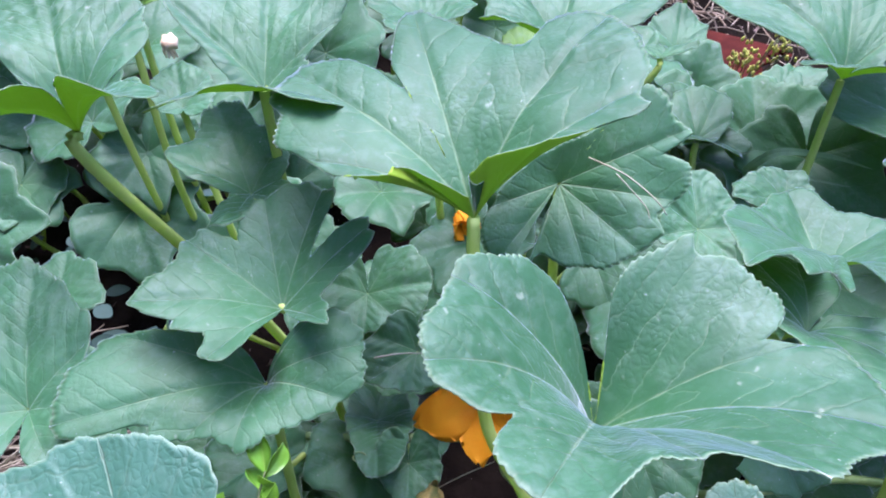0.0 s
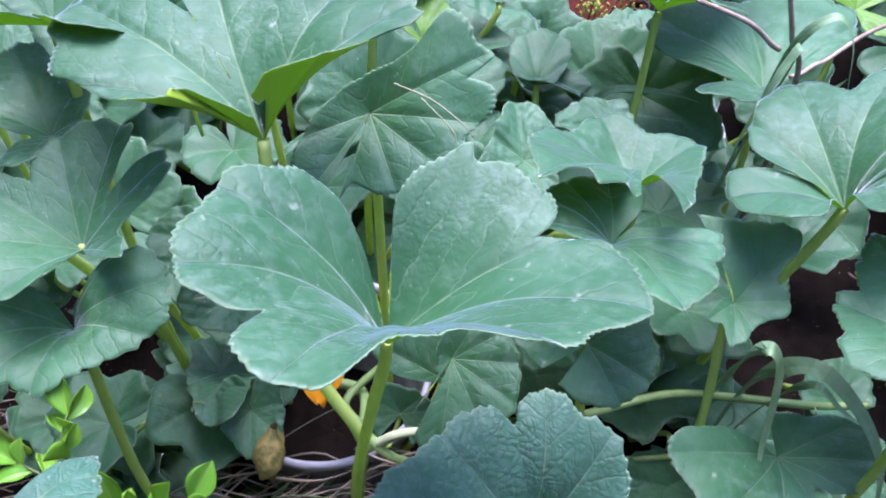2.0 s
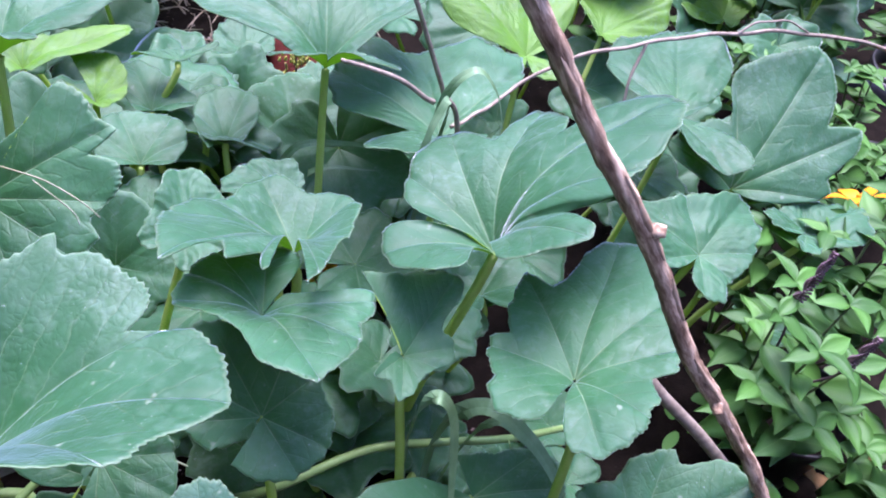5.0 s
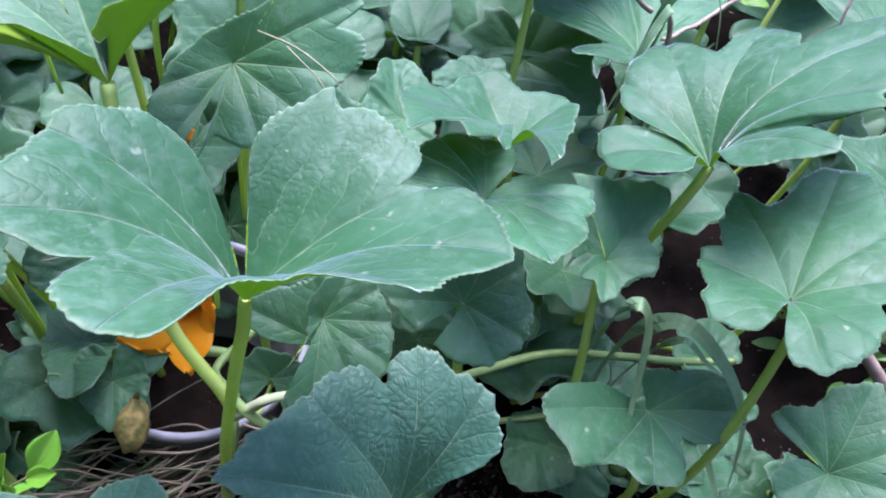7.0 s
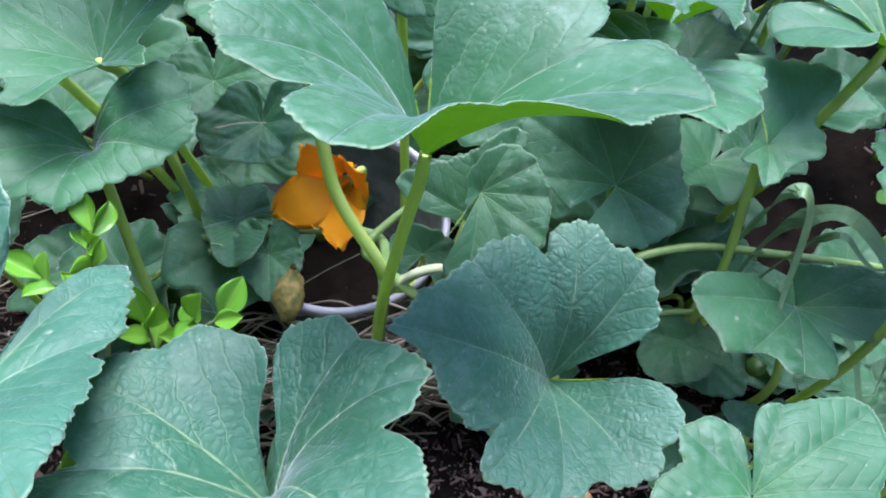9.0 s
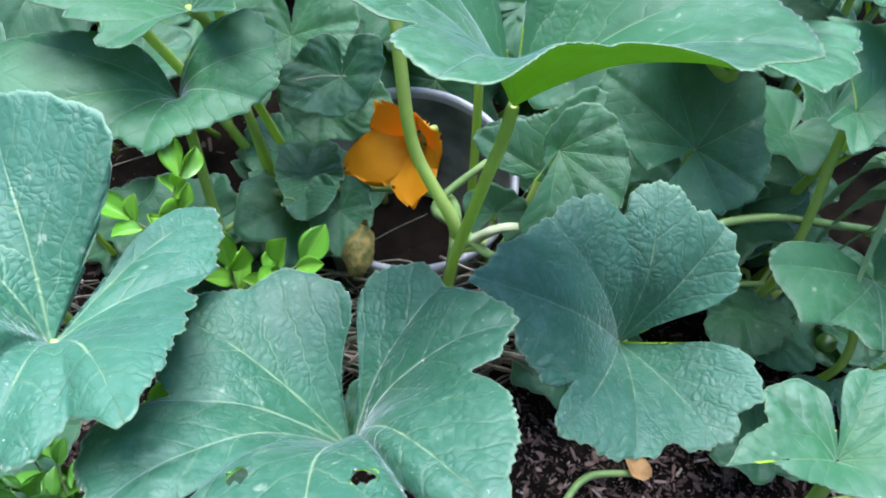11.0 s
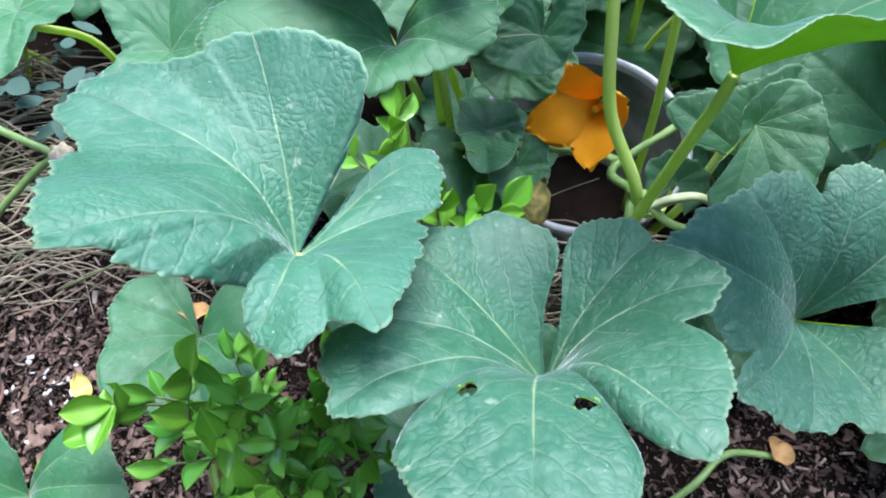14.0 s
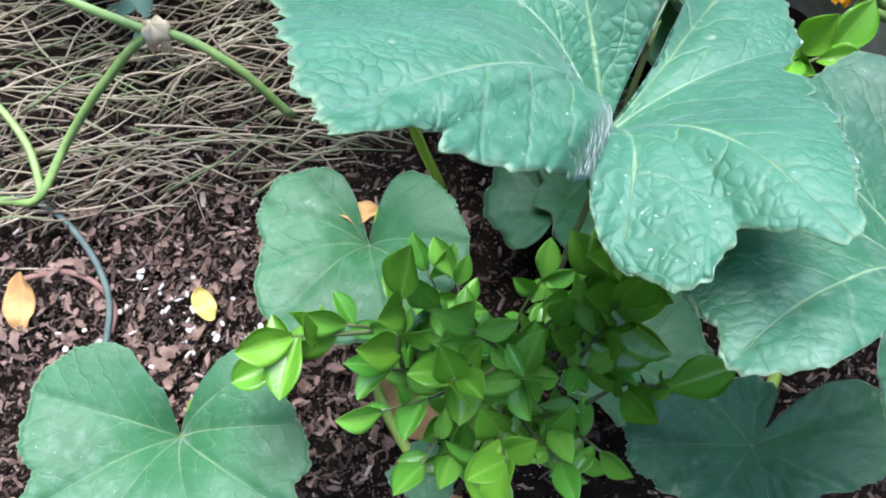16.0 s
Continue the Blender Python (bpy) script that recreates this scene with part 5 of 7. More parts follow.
blade("pot", (0.145, 0.4, 0.444), (0.2, 0.6, 0.4), (0.02, -0.55, 0.83), 0.006, 0.03, (0, 0, 0),
      ((-150, 0.04), (-110, 0.036), (-70, 0.04), (-30, 0.036), (0, 0.03), (35, 0.038), (75, 0.043), (115, 0.038), (150, 0.04)), root=(0.11, 0.4, 0.36), thick=0.003, na=120, nr=10)

# ---- flowers ----
PETAL = plain_material("petal_orange", (0.86, 0.34, 0.008), (0.9, 0.42, 0.015), 30, 0.5, 0.3, 0.0006, 0.35, (0.95, 0.45, 0.01), 0.0)
WITHER = plain_material("withered_petal", (0.6, 0.45, 0.28), (0.85, 0.73, 0.52), 60, 0.8, 0.2, 0.001)


def petal_geo(length, width, flare, curl, nu=16, nv=9):
    """A pointed corolla lobe, joined to the tube at its foot."""
    top, low = [], []
    for i in range(nu):
        u = i / (nu - 1)
        w = width * (0.4 + 0.8 * u - 0.15 * u * u) * (1 if u < 0.6 else math.sqrt(max(0.0, 1 - ((u - 0.6) / 0.41) ** 2)) * 0.75 + 0.25 * (1 - (u - 0.6) / 0.4))
        r = 0.011 + flare * u ** 2.3 * length
        z = length * u * (1 - 0.35 * u * flare) - curl * u ** 4
        for k in range(nv):
            s = 2 * k / (nv - 1) - 1
            ruffle = 0.07 * length * u * u * math.sin(4.2 * s + 9 * u) * abs(s)
            top.append((s * w, r + ruffle + 0.16 * width * s * s * (0.4 - u) + 0.003 * math.exp(-(s / 0.12) ** 2), z))
    low = [(x, y - 0.0009, z - 0.0004) for x, y, z in top]
    v = top + low
    o = nu * nv
    f = []
    for i in range(nu - 1):
        for k in range(nv - 1):
            q = i * nv + k
            f.append((q, q + 1, q + nv + 1, q + nv))
            f.append((o + q, o + q + nv, o + q + nv + 1, o + q + 1))
    for k in range(nv - 1):
        q = (nu - 1) * nv + k
        f.append((q, q + 1, o + q + 1, o + q))
    for i in range(nu - 1):
        for k in (0, nv - 1):
            q = i * nv + k
            f.append((q, q + nv, o + q + nv, o + q))
    return v, f


def flower(home, base, axis, length, width, flare, spin=0.0, label="", foot=None, curls=(0.02,) * 5, lobes=((1.0, 1.0),) * 5, turns=(0, 72, 144, 216, 288)):
    m = look(Vector(base), Vector(base) - Vector(axis)).to_3x3().to_4x4()
    m.translation = Vector(base)
    holder = tube("flower", [foot or (np.array(base) - 0.07 * np.array(axis) + np.array([0, 0, -0.05])), np.array(base) - 0.03 * unit(axis), np.array(base) - 0.006 * unit(axis), np.array(base) + 0.012 * unit(axis)], 0.003, 0.0085, STEM, PLANTS[home], label, 6, 10)
    for k in range(5):
        v, f = petal_geo(lobes[k][0] * length * (1 + 0.08 * math.sin(k * 2.1)), width, lobes[k][1] * flare, curls[k])
        t = m @ Matrix.Rotation(spin + radians(turns[k]), 4, "Z")
        link_mesh("petal", [t @ Vector(q) for q in v], f, [PETAL], holder)
    v, f = tube_geo([np.array(base), np.array(base) + 0.3 * length * unit(axis), np.array(base) + 0.45 * length * unit(axis)], 0.004, 0.005, 4, 8)
    link_mesh("stamen", v, f, [PETAL], holder)
    return holder


flower("pot", (0.066, 0.543, 0.408), (-0.5, -0.72, 0.42), 0.08, 0.044, 0.78, 0.0, "open ragged orange pumpkin flower over the bucket", (0.08, 0.6, 0.3), (0.0, 0.012, 0.006, 0.0, 0.01), ((1.05, 0.95), (1.22, 1.0), (1.1, 0.9), (0.86, 0.9), (0.75, 0.7)), (-149, 134, 48, -42, -97))
flower("back", (0.029, 0.85, 0.417), (0.2, -0.75, 0.1), 0.055, 0.018, 0.25, 1.0, "half-open orange flower under a leaf", (0.05, 0.9, 0.2))
flower("right", (0.535, 0.8, 0.3), (0.1, -0.7, 0.5), 0.045, 0.016, 0.5, 0.4, "orange pumpkin flower deep between the leaves", (0.56, 0.86, 0.1))
flower("right", (1.638, 0.719, 0.34), (-0.1, 0.7, 1.0), 0.075, 0.02, 0.95, 0.2, "yellow-orange open flower beside black pots", (1.658, 0.759, 0.1))
flower("back", (-0.163, 1.0, 0.576), (0.1, -0.5, 0.8), 0.034, 0.012, 0.12, 0.2, "closed orange flower bud", (-0.16, 1.05, 0.3))


def withered(home, at, size, label):
    """A shut, dried flower: a crumpled knob with drooping rags."""
    h = Heap()
    c = np.array(at, float)
    v, f = [], []
    n, m = 14, 12
    for i in range(m + 1):
        for k in range(n):
            a, b = 2 * math.pi * k / n, math.pi * i / m
            r = size * (0.92 + 0.13 * math.sin(5 * a + 2 * b) + 0.08 * math.sin(9 * a + 3 * b)) * (1.1 - 0.25 * b / math.pi)
            v.append(c + np.array([r * math.sin(b) * math.cos(a), r * math.sin(b) * math.sin(a), r * 0.9 * math.cos(b)]))
    for i in range(m):
        for k in range(n):
            a, b = i * n + k, i * n + (k + 1) % n
            f.append((a, b, b + n, a + n))
    h.add(v, f)
    for k in range(7):
        p = c + np.array([rest(-0.7, 0.7) * size, -0.4 * size, -0.4 * size])
        v, f = tube_geo([c, p, p + np.array([rest(-0.3, 0.5), rest(-0.5, 0), -1.0]) * size], 0.35 * size, 0.08 * size, 4, 6)
        h.add(v, f)
    return h.link("withered_flower", [WITHER], PLANTS[home], label)


withered("front", (-0.74, 0.49, 0.258), 0.02, "dried cream flower on the vine")
v, f = lathe([(0.0005, -0.034), (0.01, -0.031), (0.018, -0.02), (0.021, -0.004), (0.018, 0.012), (0.013, 0.026), (0.008, 0.034), (0.0065, 0.045)], (-0.02, 0.405, 0.352), (-25, 12), 22)
v = [q + 0.007 * Vector(noise.noise_vector(q * 60)) + 0.003 * Vector(noise.noise_vector(q * 170)) for q in v]
link_mesh("fruitlet", v, f, [plain_material("rotting_skin", (0.07, 0.1, 0.025), (0.36, 0.27, 0.09), 90, 0.6, 0.3, 0.001)], PLANTS["pot"], "rotting yellow-brown pumpkin fruitlet")
withered("back", (-0.403, 1.0, 0.631), 0.014, "wilted orange-brown flower")

# ---- wooden stake and twigs ----
BARK, nt, bs = mat("stake_bark", 0.85, 0.15)
co = nt.nodes.new("ShaderNodeTexCoord").outputs["Object"]
axes = []
for vec, k in (((0.55, -0.2, -0.81), 22.0), ((0.82, 0.3, 0.48), 120.0), ((0.15, -0.93, 0.33), 120.0)):
    n = nt.nodes.new("ShaderNodeVectorMath")
    n.operation = "DOT_PRODUCT"
    nt.links.new(co, n.inputs[0])
    n.inputs[1].default_value = vec
    axes.append(math_node(nt, "MULTIPLY", n.outputs["Value"], k))
comb = nt.nodes.new("ShaderNodeCombineXYZ")
for k in range(3):
    nt.links.new(axes[k], comb.inputs[k])
streak = noise_tex(nt, 1.0, 5, 0.65, comb.outputs[0])
nt.links.new(ramp(nt, streak, [(0.3, (0.04, 0.024, 0.018)), (0.4, (0.16, 0.1, 0.066)), (0.5, (0.31, 0.21, 0.145)), (0.6, (0.6, 0.45, 0.33))]), bs.inputs["Base Color"])
bump(nt, bs, streak, 1.0, 0.003)
TWIG = plain_material("twig_bark", (0.2, 0.16, 0.125), (0.36, 0.3, 0.24), 60, 0.75, 0.2, 0.001)
stake_pts = [(0.43, 0.33, 1.2), (0.507, 0.302, 1.087), (0.6, 0.269, 0.955), (0.689, 0.237, 0.815), (0.781, 0.205, 0.689), (0.876, 0.17, 0.55), (1.06, 0.105, 0.28), (1.26, 0.035, -0.01)]
v, f = tube_geo(stake_pts, 0.0066, 0.0088, 22, 18)
v = [q + 0.0035 * np.array(noise.noise_vector(Vector(q) * 9)) + 0.0011 * np.array(noise.noise_vector(Vector(q) * 45)) + 0.0013 * np.array(noise.noise_vector(Vector(q) * 140)) for q in v]
stake = tagged(link_mesh("stake", v, f, [BARK]), "rough brown wooden stake leaning over the vines", "stake")
PEELED = plain_material("peeled_wood", (0.3, 0.2, 0.13), (0.5, 0.38, 0.28), 70, 0.75, 0.2, 0.001)
stake_line = [q + 0.0035 * np.array(noise.noise_vector(Vector(q) * 9)) for q in spline(stake_pts, 22)]
for k, (at, span, turn) in enumerate(((8, 9, 3.6), (22, 6, 4.4), (37, 12, 3.9), (52, 7, 3.3), (66, 11, 4.2), (84, 8, 3.7))):
    v, f = [], []
    for i in range(span + 1):
        q, d = stake_line[at + i], unit(stake_line[at + i + 1] - stake_line[at + i])
        a0 = unit(np.cross(d, (0, 0, 1)))
        b0 = np.cross(d, a0)
        face = np.array([-0.35, -0.4, 0.85])
        turn0 = math.atan2(face @ b0, face @ a0) + 0.5 * math.sin(turn * 9)
        wide = 0.55 * math.sin(math.pi * (i + 0.3) / (span + 0.6)) * (1 + 0.3 * math.sin(5 * i + k))
        for s in range(5):
            g = turn0 + wide * (s - 2) / 2
            v.append(q + (0.0078 + 0.0006 - 0.0012 * abs(s - 2) + 0.002 * (at / 140)) * (math.cos(g) * a0 + math.sin(g) * b0))
    for i in range(span):
        for s in range(4):
            f.append((5 * i + s, 5 * i + s + 1, 5 * i + s + 6, 5 * i + s + 5))
    link_mesh("peeled_patch", v, f, [PEELED], stake, "pale patch where the bark has peeled")
for at, turn in ((15, 4.0), (45, 3.4), (78, 4.3)):
    q, d = stake_line[at], unit(stake_line[at + 1] - stake_line[at])
    a0 = unit(np.cross(d, (0, 0, 1)))
    turn = math.atan2(np.array([-0.35, -0.4, 0.85]) @ np.cross(d, a0), np.array([-0.35, -0.4, 0.85]) @ a0) + 0.9 * math.sin(turn * 9)
    w = math.cos(turn) * a0 + math.sin(turn) * np.cross(d, a0)
    v, f = tube_geo([q, q + 0.009 * w, q + 0.015 * w + 0.002 * d], 0.007, 0.0045, 4, 9)
    link_mesh("knot", v, f, [BARK], stake)
v, f = tube_geo([(0.86, 0.4, 0.5), (0.902, 0.378, 0.45), (0.998, 0.34, 0.35), (1.12, 0.3, 0.2), (1.25, 0.26, 0.01)], 0.009, 0.01, 8, 10)
tagged(link_mesh("stick", v, f, [TWIG]), "thin dead stick leaning behind the stake", "stick")
def kinked(points, much=0.006):
    return [q + much * np.array(noise.noise_vector(Vector(q) * 17)) for q in spline(points, 4)]


branch = thing("dead_branch", "thin greyish dead branch with side twigs", "branch", (0.66, 0.75, 0.0))
tube("stem", kinked([(0.585, 0.75, 0.9), (0.6, 0.752, 0.87), (0.66, 0.75, 0.725), (0.7, 0.75, 0.63), (0.75, 0.78, 0.3), (0.78, 0.8, 0.0)]), 0.0028, 0.0045, TWIG, branch, "", 6, 8)
tube("twig", kinked([(0.524, 0.75, 0.766), (0.59, 0.75, 0.735), (0.643, 0.75, 0.7), (0.66, 0.75, 0.69)]), 0.0028, 0.004, TWIG, branch, "", 5, 7)
tube("twig", kinked([(0.69, 0.75, 0.64), (0.77, 0.8, 0.62), (0.848, 0.85, 0.626), (0.971, 0.85, 0.679), (1.18, 0.85, 0.696), (1.431, 0.85, 0.68), (1.629, 0.85, 0.633), (1.8, 0.88, 0.56)]), 0.0028, 0.0038, TWIG, branch, "", 6, 8)
tube("twig", kinked([(1.05, 0.85, 0.69), (1.03, 0.83, 0.64), (1.02, 0.81, 0.59), (1.03, 0.8, 0.56)]), 0.003, 0.0018, TWIG, branch, "", 5, 6)
tube("twig", kinked([(1.22, 0.85, 0.695), (1.26, 0.85, 0.715), (1.33, 0.85, 0.71), (1.38, 0.85, 0.69)]), 0.002, 0.0015, TWIG, branch, "", 5, 6)

# ---- grass ----
GRASS = plain_material("grass_blade", (0.13, 0.28, 0.13), (0.22, 0.38, 0.2), 50, 0.5, 0.4, 0.0004, 0.25, (0.2, 0.4, 0.08))


def blade_geo(points, width, n=8):
    path = spline(points, n)
    v, f = [], []
    for i, q in enumerate(path):
        u = i / (len(path) - 1)
        t = path[min(i + 1, len(path) - 1)] - path[max(i - 1, 0)]
        side = np.cross(t, np.array([0.15, -0.35, 0.93]))
        side /= np.linalg.norm(side) + 1e-9
        up = np.cross(side, t)
        up /= np.linalg.norm(up) + 1e-9
        w = width * min(1, 4 * u + 0.4) * (1 - u ** 3) + 0.0004
        v += [q - side * w, q - up * 0.12 * w, q + side * w, q - up * (0.12 * w + 0.0006)]
    for i in range(len(path) - 1):
        a = 4 * i
        f += [(a, a + 1, a + 5, a + 4), (a + 1, a + 2, a + 6, a + 5), (a + 2, a + 3, a + 7, a + 6), (a + 3, a, a + 4, a + 7)]
    return v, f


grass = thing("grass_tuft", "tall bluish grass with broad bent blades", "grass", (0.63, 0.42, 0.0))
for pts, w in (([(0.6, 0.45, 0.05), (0.56, 0.43, 0.35), (0.545, 0.4, 0.5), (0.556, 0.385, 0.563), (0.578, 0.372, 0.52), (0.578, 0.33, 0.42), (0.572, 0.3, 0.38)], 0.0095),
               ([(0.62, 0.44, 0.05), (0.6, 0.43, 0.36), (0.626, 0.395, 0.5), (0.673, 0.341, 0.49), (0.712, 0.287, 0.42), (0.726, 0.242, 0.3)], 0.0125),
               ([(0.66, 0.4, 0.04), (0.68, 0.36, 0.3), (0.7, 0.3, 0.33), (0.735, 0.24, 0.25), (0.775, 0.19, 0.2)], 0.0075),
               ([(0.63, 0.45, 0.05), (0.64, 0.43, 0.3), (0.66, 0.4, 0.44), (0.7, 0.37, 0.42), (0.78, 0.33, 0.36)], 0.006),
               ([(0.64, 0.42, 0.03), (0.63, 0.38, 0.25), (0.655, 0.33, 0.26), (0.69, 0.27, 0.18)], 0.007)):
    v, f = blade_geo(pts, w)
    link_mesh("blade", v, f, [GRASS], grass, "", False)
grass2 = thing("grass_tuft", "tall grass arching over pumpkin leaves", "grass", (0.66, 0.8, 0.0))
for pts, w in (([(0.68, 0.8, 0.0), (0.67, 0.77, 0.4), (0.655, 0.73, 0.68), (0.69, 0.723, 0.755), (0.73, 0.72, 0.72), (0.76, 0.72, 0.64)], 0.0065),
               ([(0.66, 0.78, 0.0), (0.66, 0.75, 0.45), (0.665, 0.72, 0.7), (0.64, 0.7, 0.7), (0.615, 0.68, 0.64), (0.596, 0.665, 0.59)], 0.006),
               ([(0.7, 0.78, 0.0), (0.72, 0.75, 0.4), (0.73, 0.73, 0.6), (0.75, 0.72, 0.66)], 0.006),
               ([(0.55, 1.0, 0.0), (0.5, 0.98, 0.3), (0.52, 0.95, 0.45), (0.6, 0.93, 0.47), (0.68, 0.92, 0.45)], 0.008),
               ([(0.55, 1.0, 0.0), (0.52, 0.98, 0.28), (0.56, 0.95, 0.4), (0.66, 0.92, 0.41)], 0.007)):
    v, f = blade_geo(pts, w)
    link_mesh("blade", v, f, [GRASS], grass2, "", False)


# ---- small-leaved plants ----
def small_leaf_mesh(name, length, width, fold, droop, material, nu=9, nv=5, wavy=0.0, tipped=1.0, sharp=0.8):
    """An oval blade on a short stalk, folded along its midrib."""
    v = []
    for i in range(nu):
        u = i / (nu - 1)
        w = width * math.sin(math.pi * min(1, 0.04 + 0.96 * u ** tipped)) ** sharp + 0.0006
        for k in range(nv):
            s = 2 * k / (nv - 1) - 1
            v.append((s * w, length * u, fold * abs(s) * w - droop * length * u * u + wavy * math.sin(9 * u) * abs(s)))
    o = len(v)
    v += [(x, y, z - 0.0005) for x, y, z in v]
    f = []
    for i in range(nu - 1):
        for k in range(nv - 1):
            q = i * nv + k
            f.append((q, q + 1, q + nv + 1, q + nv))
            f.append((o + q, o + q + nv, o + q + nv + 1, o + q + 1))
    for i in range(nu - 1):
        for k in (0, nv - 1):
            q = i * nv + k
            f.append((q, q + nv, o + q + nv, o + q))
    me = bpy.data.meshes.new(name)
    me.from_pydata(v, [], f)
    me.materials.append(material)
    me.polygons.foreach_set("use_smooth", [True] * len(f))
    me.update()
    return me


def glossy_leaf(name, a, b, vein, rough, share, glow):
    m, nt, bs = mat(name, rough, 0.5)
    co = nt.nodes.new("ShaderNodeTexCoord").outputs["Object"]
    sep = nt.nodes.new("ShaderNodeSeparateXYZ")
    nt.links.new(co, sep.inputs[0])
    mid = smooth(nt, math_node(nt, "ABSOLUTE", sep.outputs[0]), 0.0012, 0.0002)
    sidev = math_node(nt, "FRACT", math_node(nt, "MULTIPLY", math_node(nt, "SUBTRACT", sep.outputs[1], math_node(nt, "ABSOLUTE", sep.outputs[0])), 170.0))
    sidev = smooth(nt, math_node(nt, "ABSOLUTE", math_node(nt, "SUBTRACT", sidev, 0.5)), 0.12, 0.0)
    rnd = nt.nodes.new("ShaderNodeObjectInfo").outputs["Random"]
    base = mixc(nt, rnd, a, b)
    base = mixc(nt, math_node(nt, "MULTIPLY", noise_tex(nt, 90, 3, 0.6, co), 0.4), base, tuple(0.6 * c for c in a))
    base = mixc(nt, math_node(nt, "MULTIPLY", math_node(nt, "MAXIMUM", mid, math_node(nt, "MULTIPLY", sidev, 0.2)), 0.4), base, vein)
    nt.links.new(base, bs.inputs["Base Color"])
    bump(nt, bs, math_node(nt, "SUBTRACT", noise_tex(nt, 120, 2, 0.5, co), sidev), 0.25, 0.0008)
    through_light(nt, bs, glow, share)
    return m


CITRUS = glossy_leaf("citrus_leaf", (0.065, 0.28, 0.035), (0.2, 0.5, 0.075), (0.28, 0.46, 0.12), 0.24, 0.38, (0.3, 0.58, 0.03))
CITRUS_NEW = glossy_leaf("citrus_young_leaf", (0.11, 0.34, 0.035), (0.19, 0.45, 0.05), (0.35, 0.5, 0.12), 0.25, 0.4, (0.32, 0.55, 0.03))
BASIL = glossy_leaf("basil_leaf", (0.022, 0.1, 0.016), (0.065, 0.21, 0.03), (0.1, 0.25, 0.05), 0.58, 0.25, (0.2, 0.45, 0.03))
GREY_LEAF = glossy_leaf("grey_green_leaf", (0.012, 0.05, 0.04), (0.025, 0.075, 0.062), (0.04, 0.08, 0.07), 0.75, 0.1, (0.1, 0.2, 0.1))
WOODY = plain_material("green_twig", (0.06, 0.1, 0.04), (0.13, 0.17, 0.07), 60, 0.6, 0.3, 0.0006)


def put_leaf(mesh, at, direction, roll, scale, parent, rolled=0.0):
    """A leaf as a part of its plant: foot at a point, pointing along a direction, face towards the sky."""
    d = Vector(direction).normalized()
    up = Vector((0.25 * math.sin(roll), 0.25 * math.cos(roll) - 0.35, 1.0))
    x = d.cross(up).normalized()
    z = x.cross(d)
    m = Matrix((x, d, z)).transposed().to_4x4()
    ob = new("leaf", mesh)
    ob.parent = parent
    ob.matrix_parent_inverse = Matrix.Translation(-parent.location)
    ob.matrix_basis = Matrix.Translation(at) @ m @ Matrix.Rotation(rolled, 4, "Y") @ Matrix.Scale(scale, 4)
    return ob


CIT_MESHES = [small_leaf_mesh("leaf", 0.044, 0.0112, 0.6, 0.2, CITRUS, 11, 7, tipped=1.35), small_leaf_mesh("leaf", 0.038, 0.0105, 0.35, 0.4, CITRUS, 11, 7, 0.002, 1.3), small_leaf_mesh("leaf", 0.046, 0.0125, 0.8, 0.05, CITRUS, 11, 7, tipped=1.4)]
CIT_NEW = [small_leaf_mesh("leaf", 0.048, 0.0145, 0.55, 0.12, CITRUS_NEW, 11, 7, tipped=1.35), small_leaf_mesh("leaf", 0.044, 0.0135, 0.8, 0.0, CITRUS_NEW, 11, 7, 0.0015, 1.3)]


def sprig(parent, base, tip, count, meshes, scale, spread, thick, twist=0.0, label=""):
    """A twig with leaves set round it, larger and closer towards its tip."""
    b, t = np.array(base, float), np.array(tip, float)
    mid = 0.5 * (b + t) + np.array([rest(-0.012, 0.012), rest(-0.012, 0.012), 0.008])
    tube("twig", [b, mid, t], thick, 0.5 * thick, WOODY, parent, label, 5, 6)
    ax = unit(t - b)
    for i in range(count):
        u = 0.25 + 0.75 * (i + 0.5) / count
        p = (1 - u) ** 2 * b + 2 * u * (1 - u) * mid + u * u * t
        a = twist + i * 2.4
        side = unit(np.cross(ax, np.array([math.cos(a), math.sin(a), 0.3])))
        d = side * spread + ax * rest(0.1, 0.8) + np.array([0, 0, rest(-0.3, 0.6)])
        put_leaf(rng.choice(meshes), tuple(p), tuple(d), rest(0, 6.28), scale * rest(0.6, 1.1), parent, rest(-0.9, 0.9))
    put_leaf(rng.choice(meshes), tuple(t), tuple(ax + np.array([rest(-0.2, 0.2), rest(-0.2, 0.2), 0])), rest(0, 6.28), scale, parent)


citrus = thing("citrus_seedling", "bushy young citrus tree with glossy oval leaves", "shrub", (-0.27, 0.08, 0.0))
tube("trunk", [(-0.27, 0.1, 0.0), (-0.265, 0.095, 0.15), (-0.27, 0.075, 0.3), (-0.26, 0.06, 0.42)], 0.007, 0.0045, WOODY, citrus, "", 6, 8)
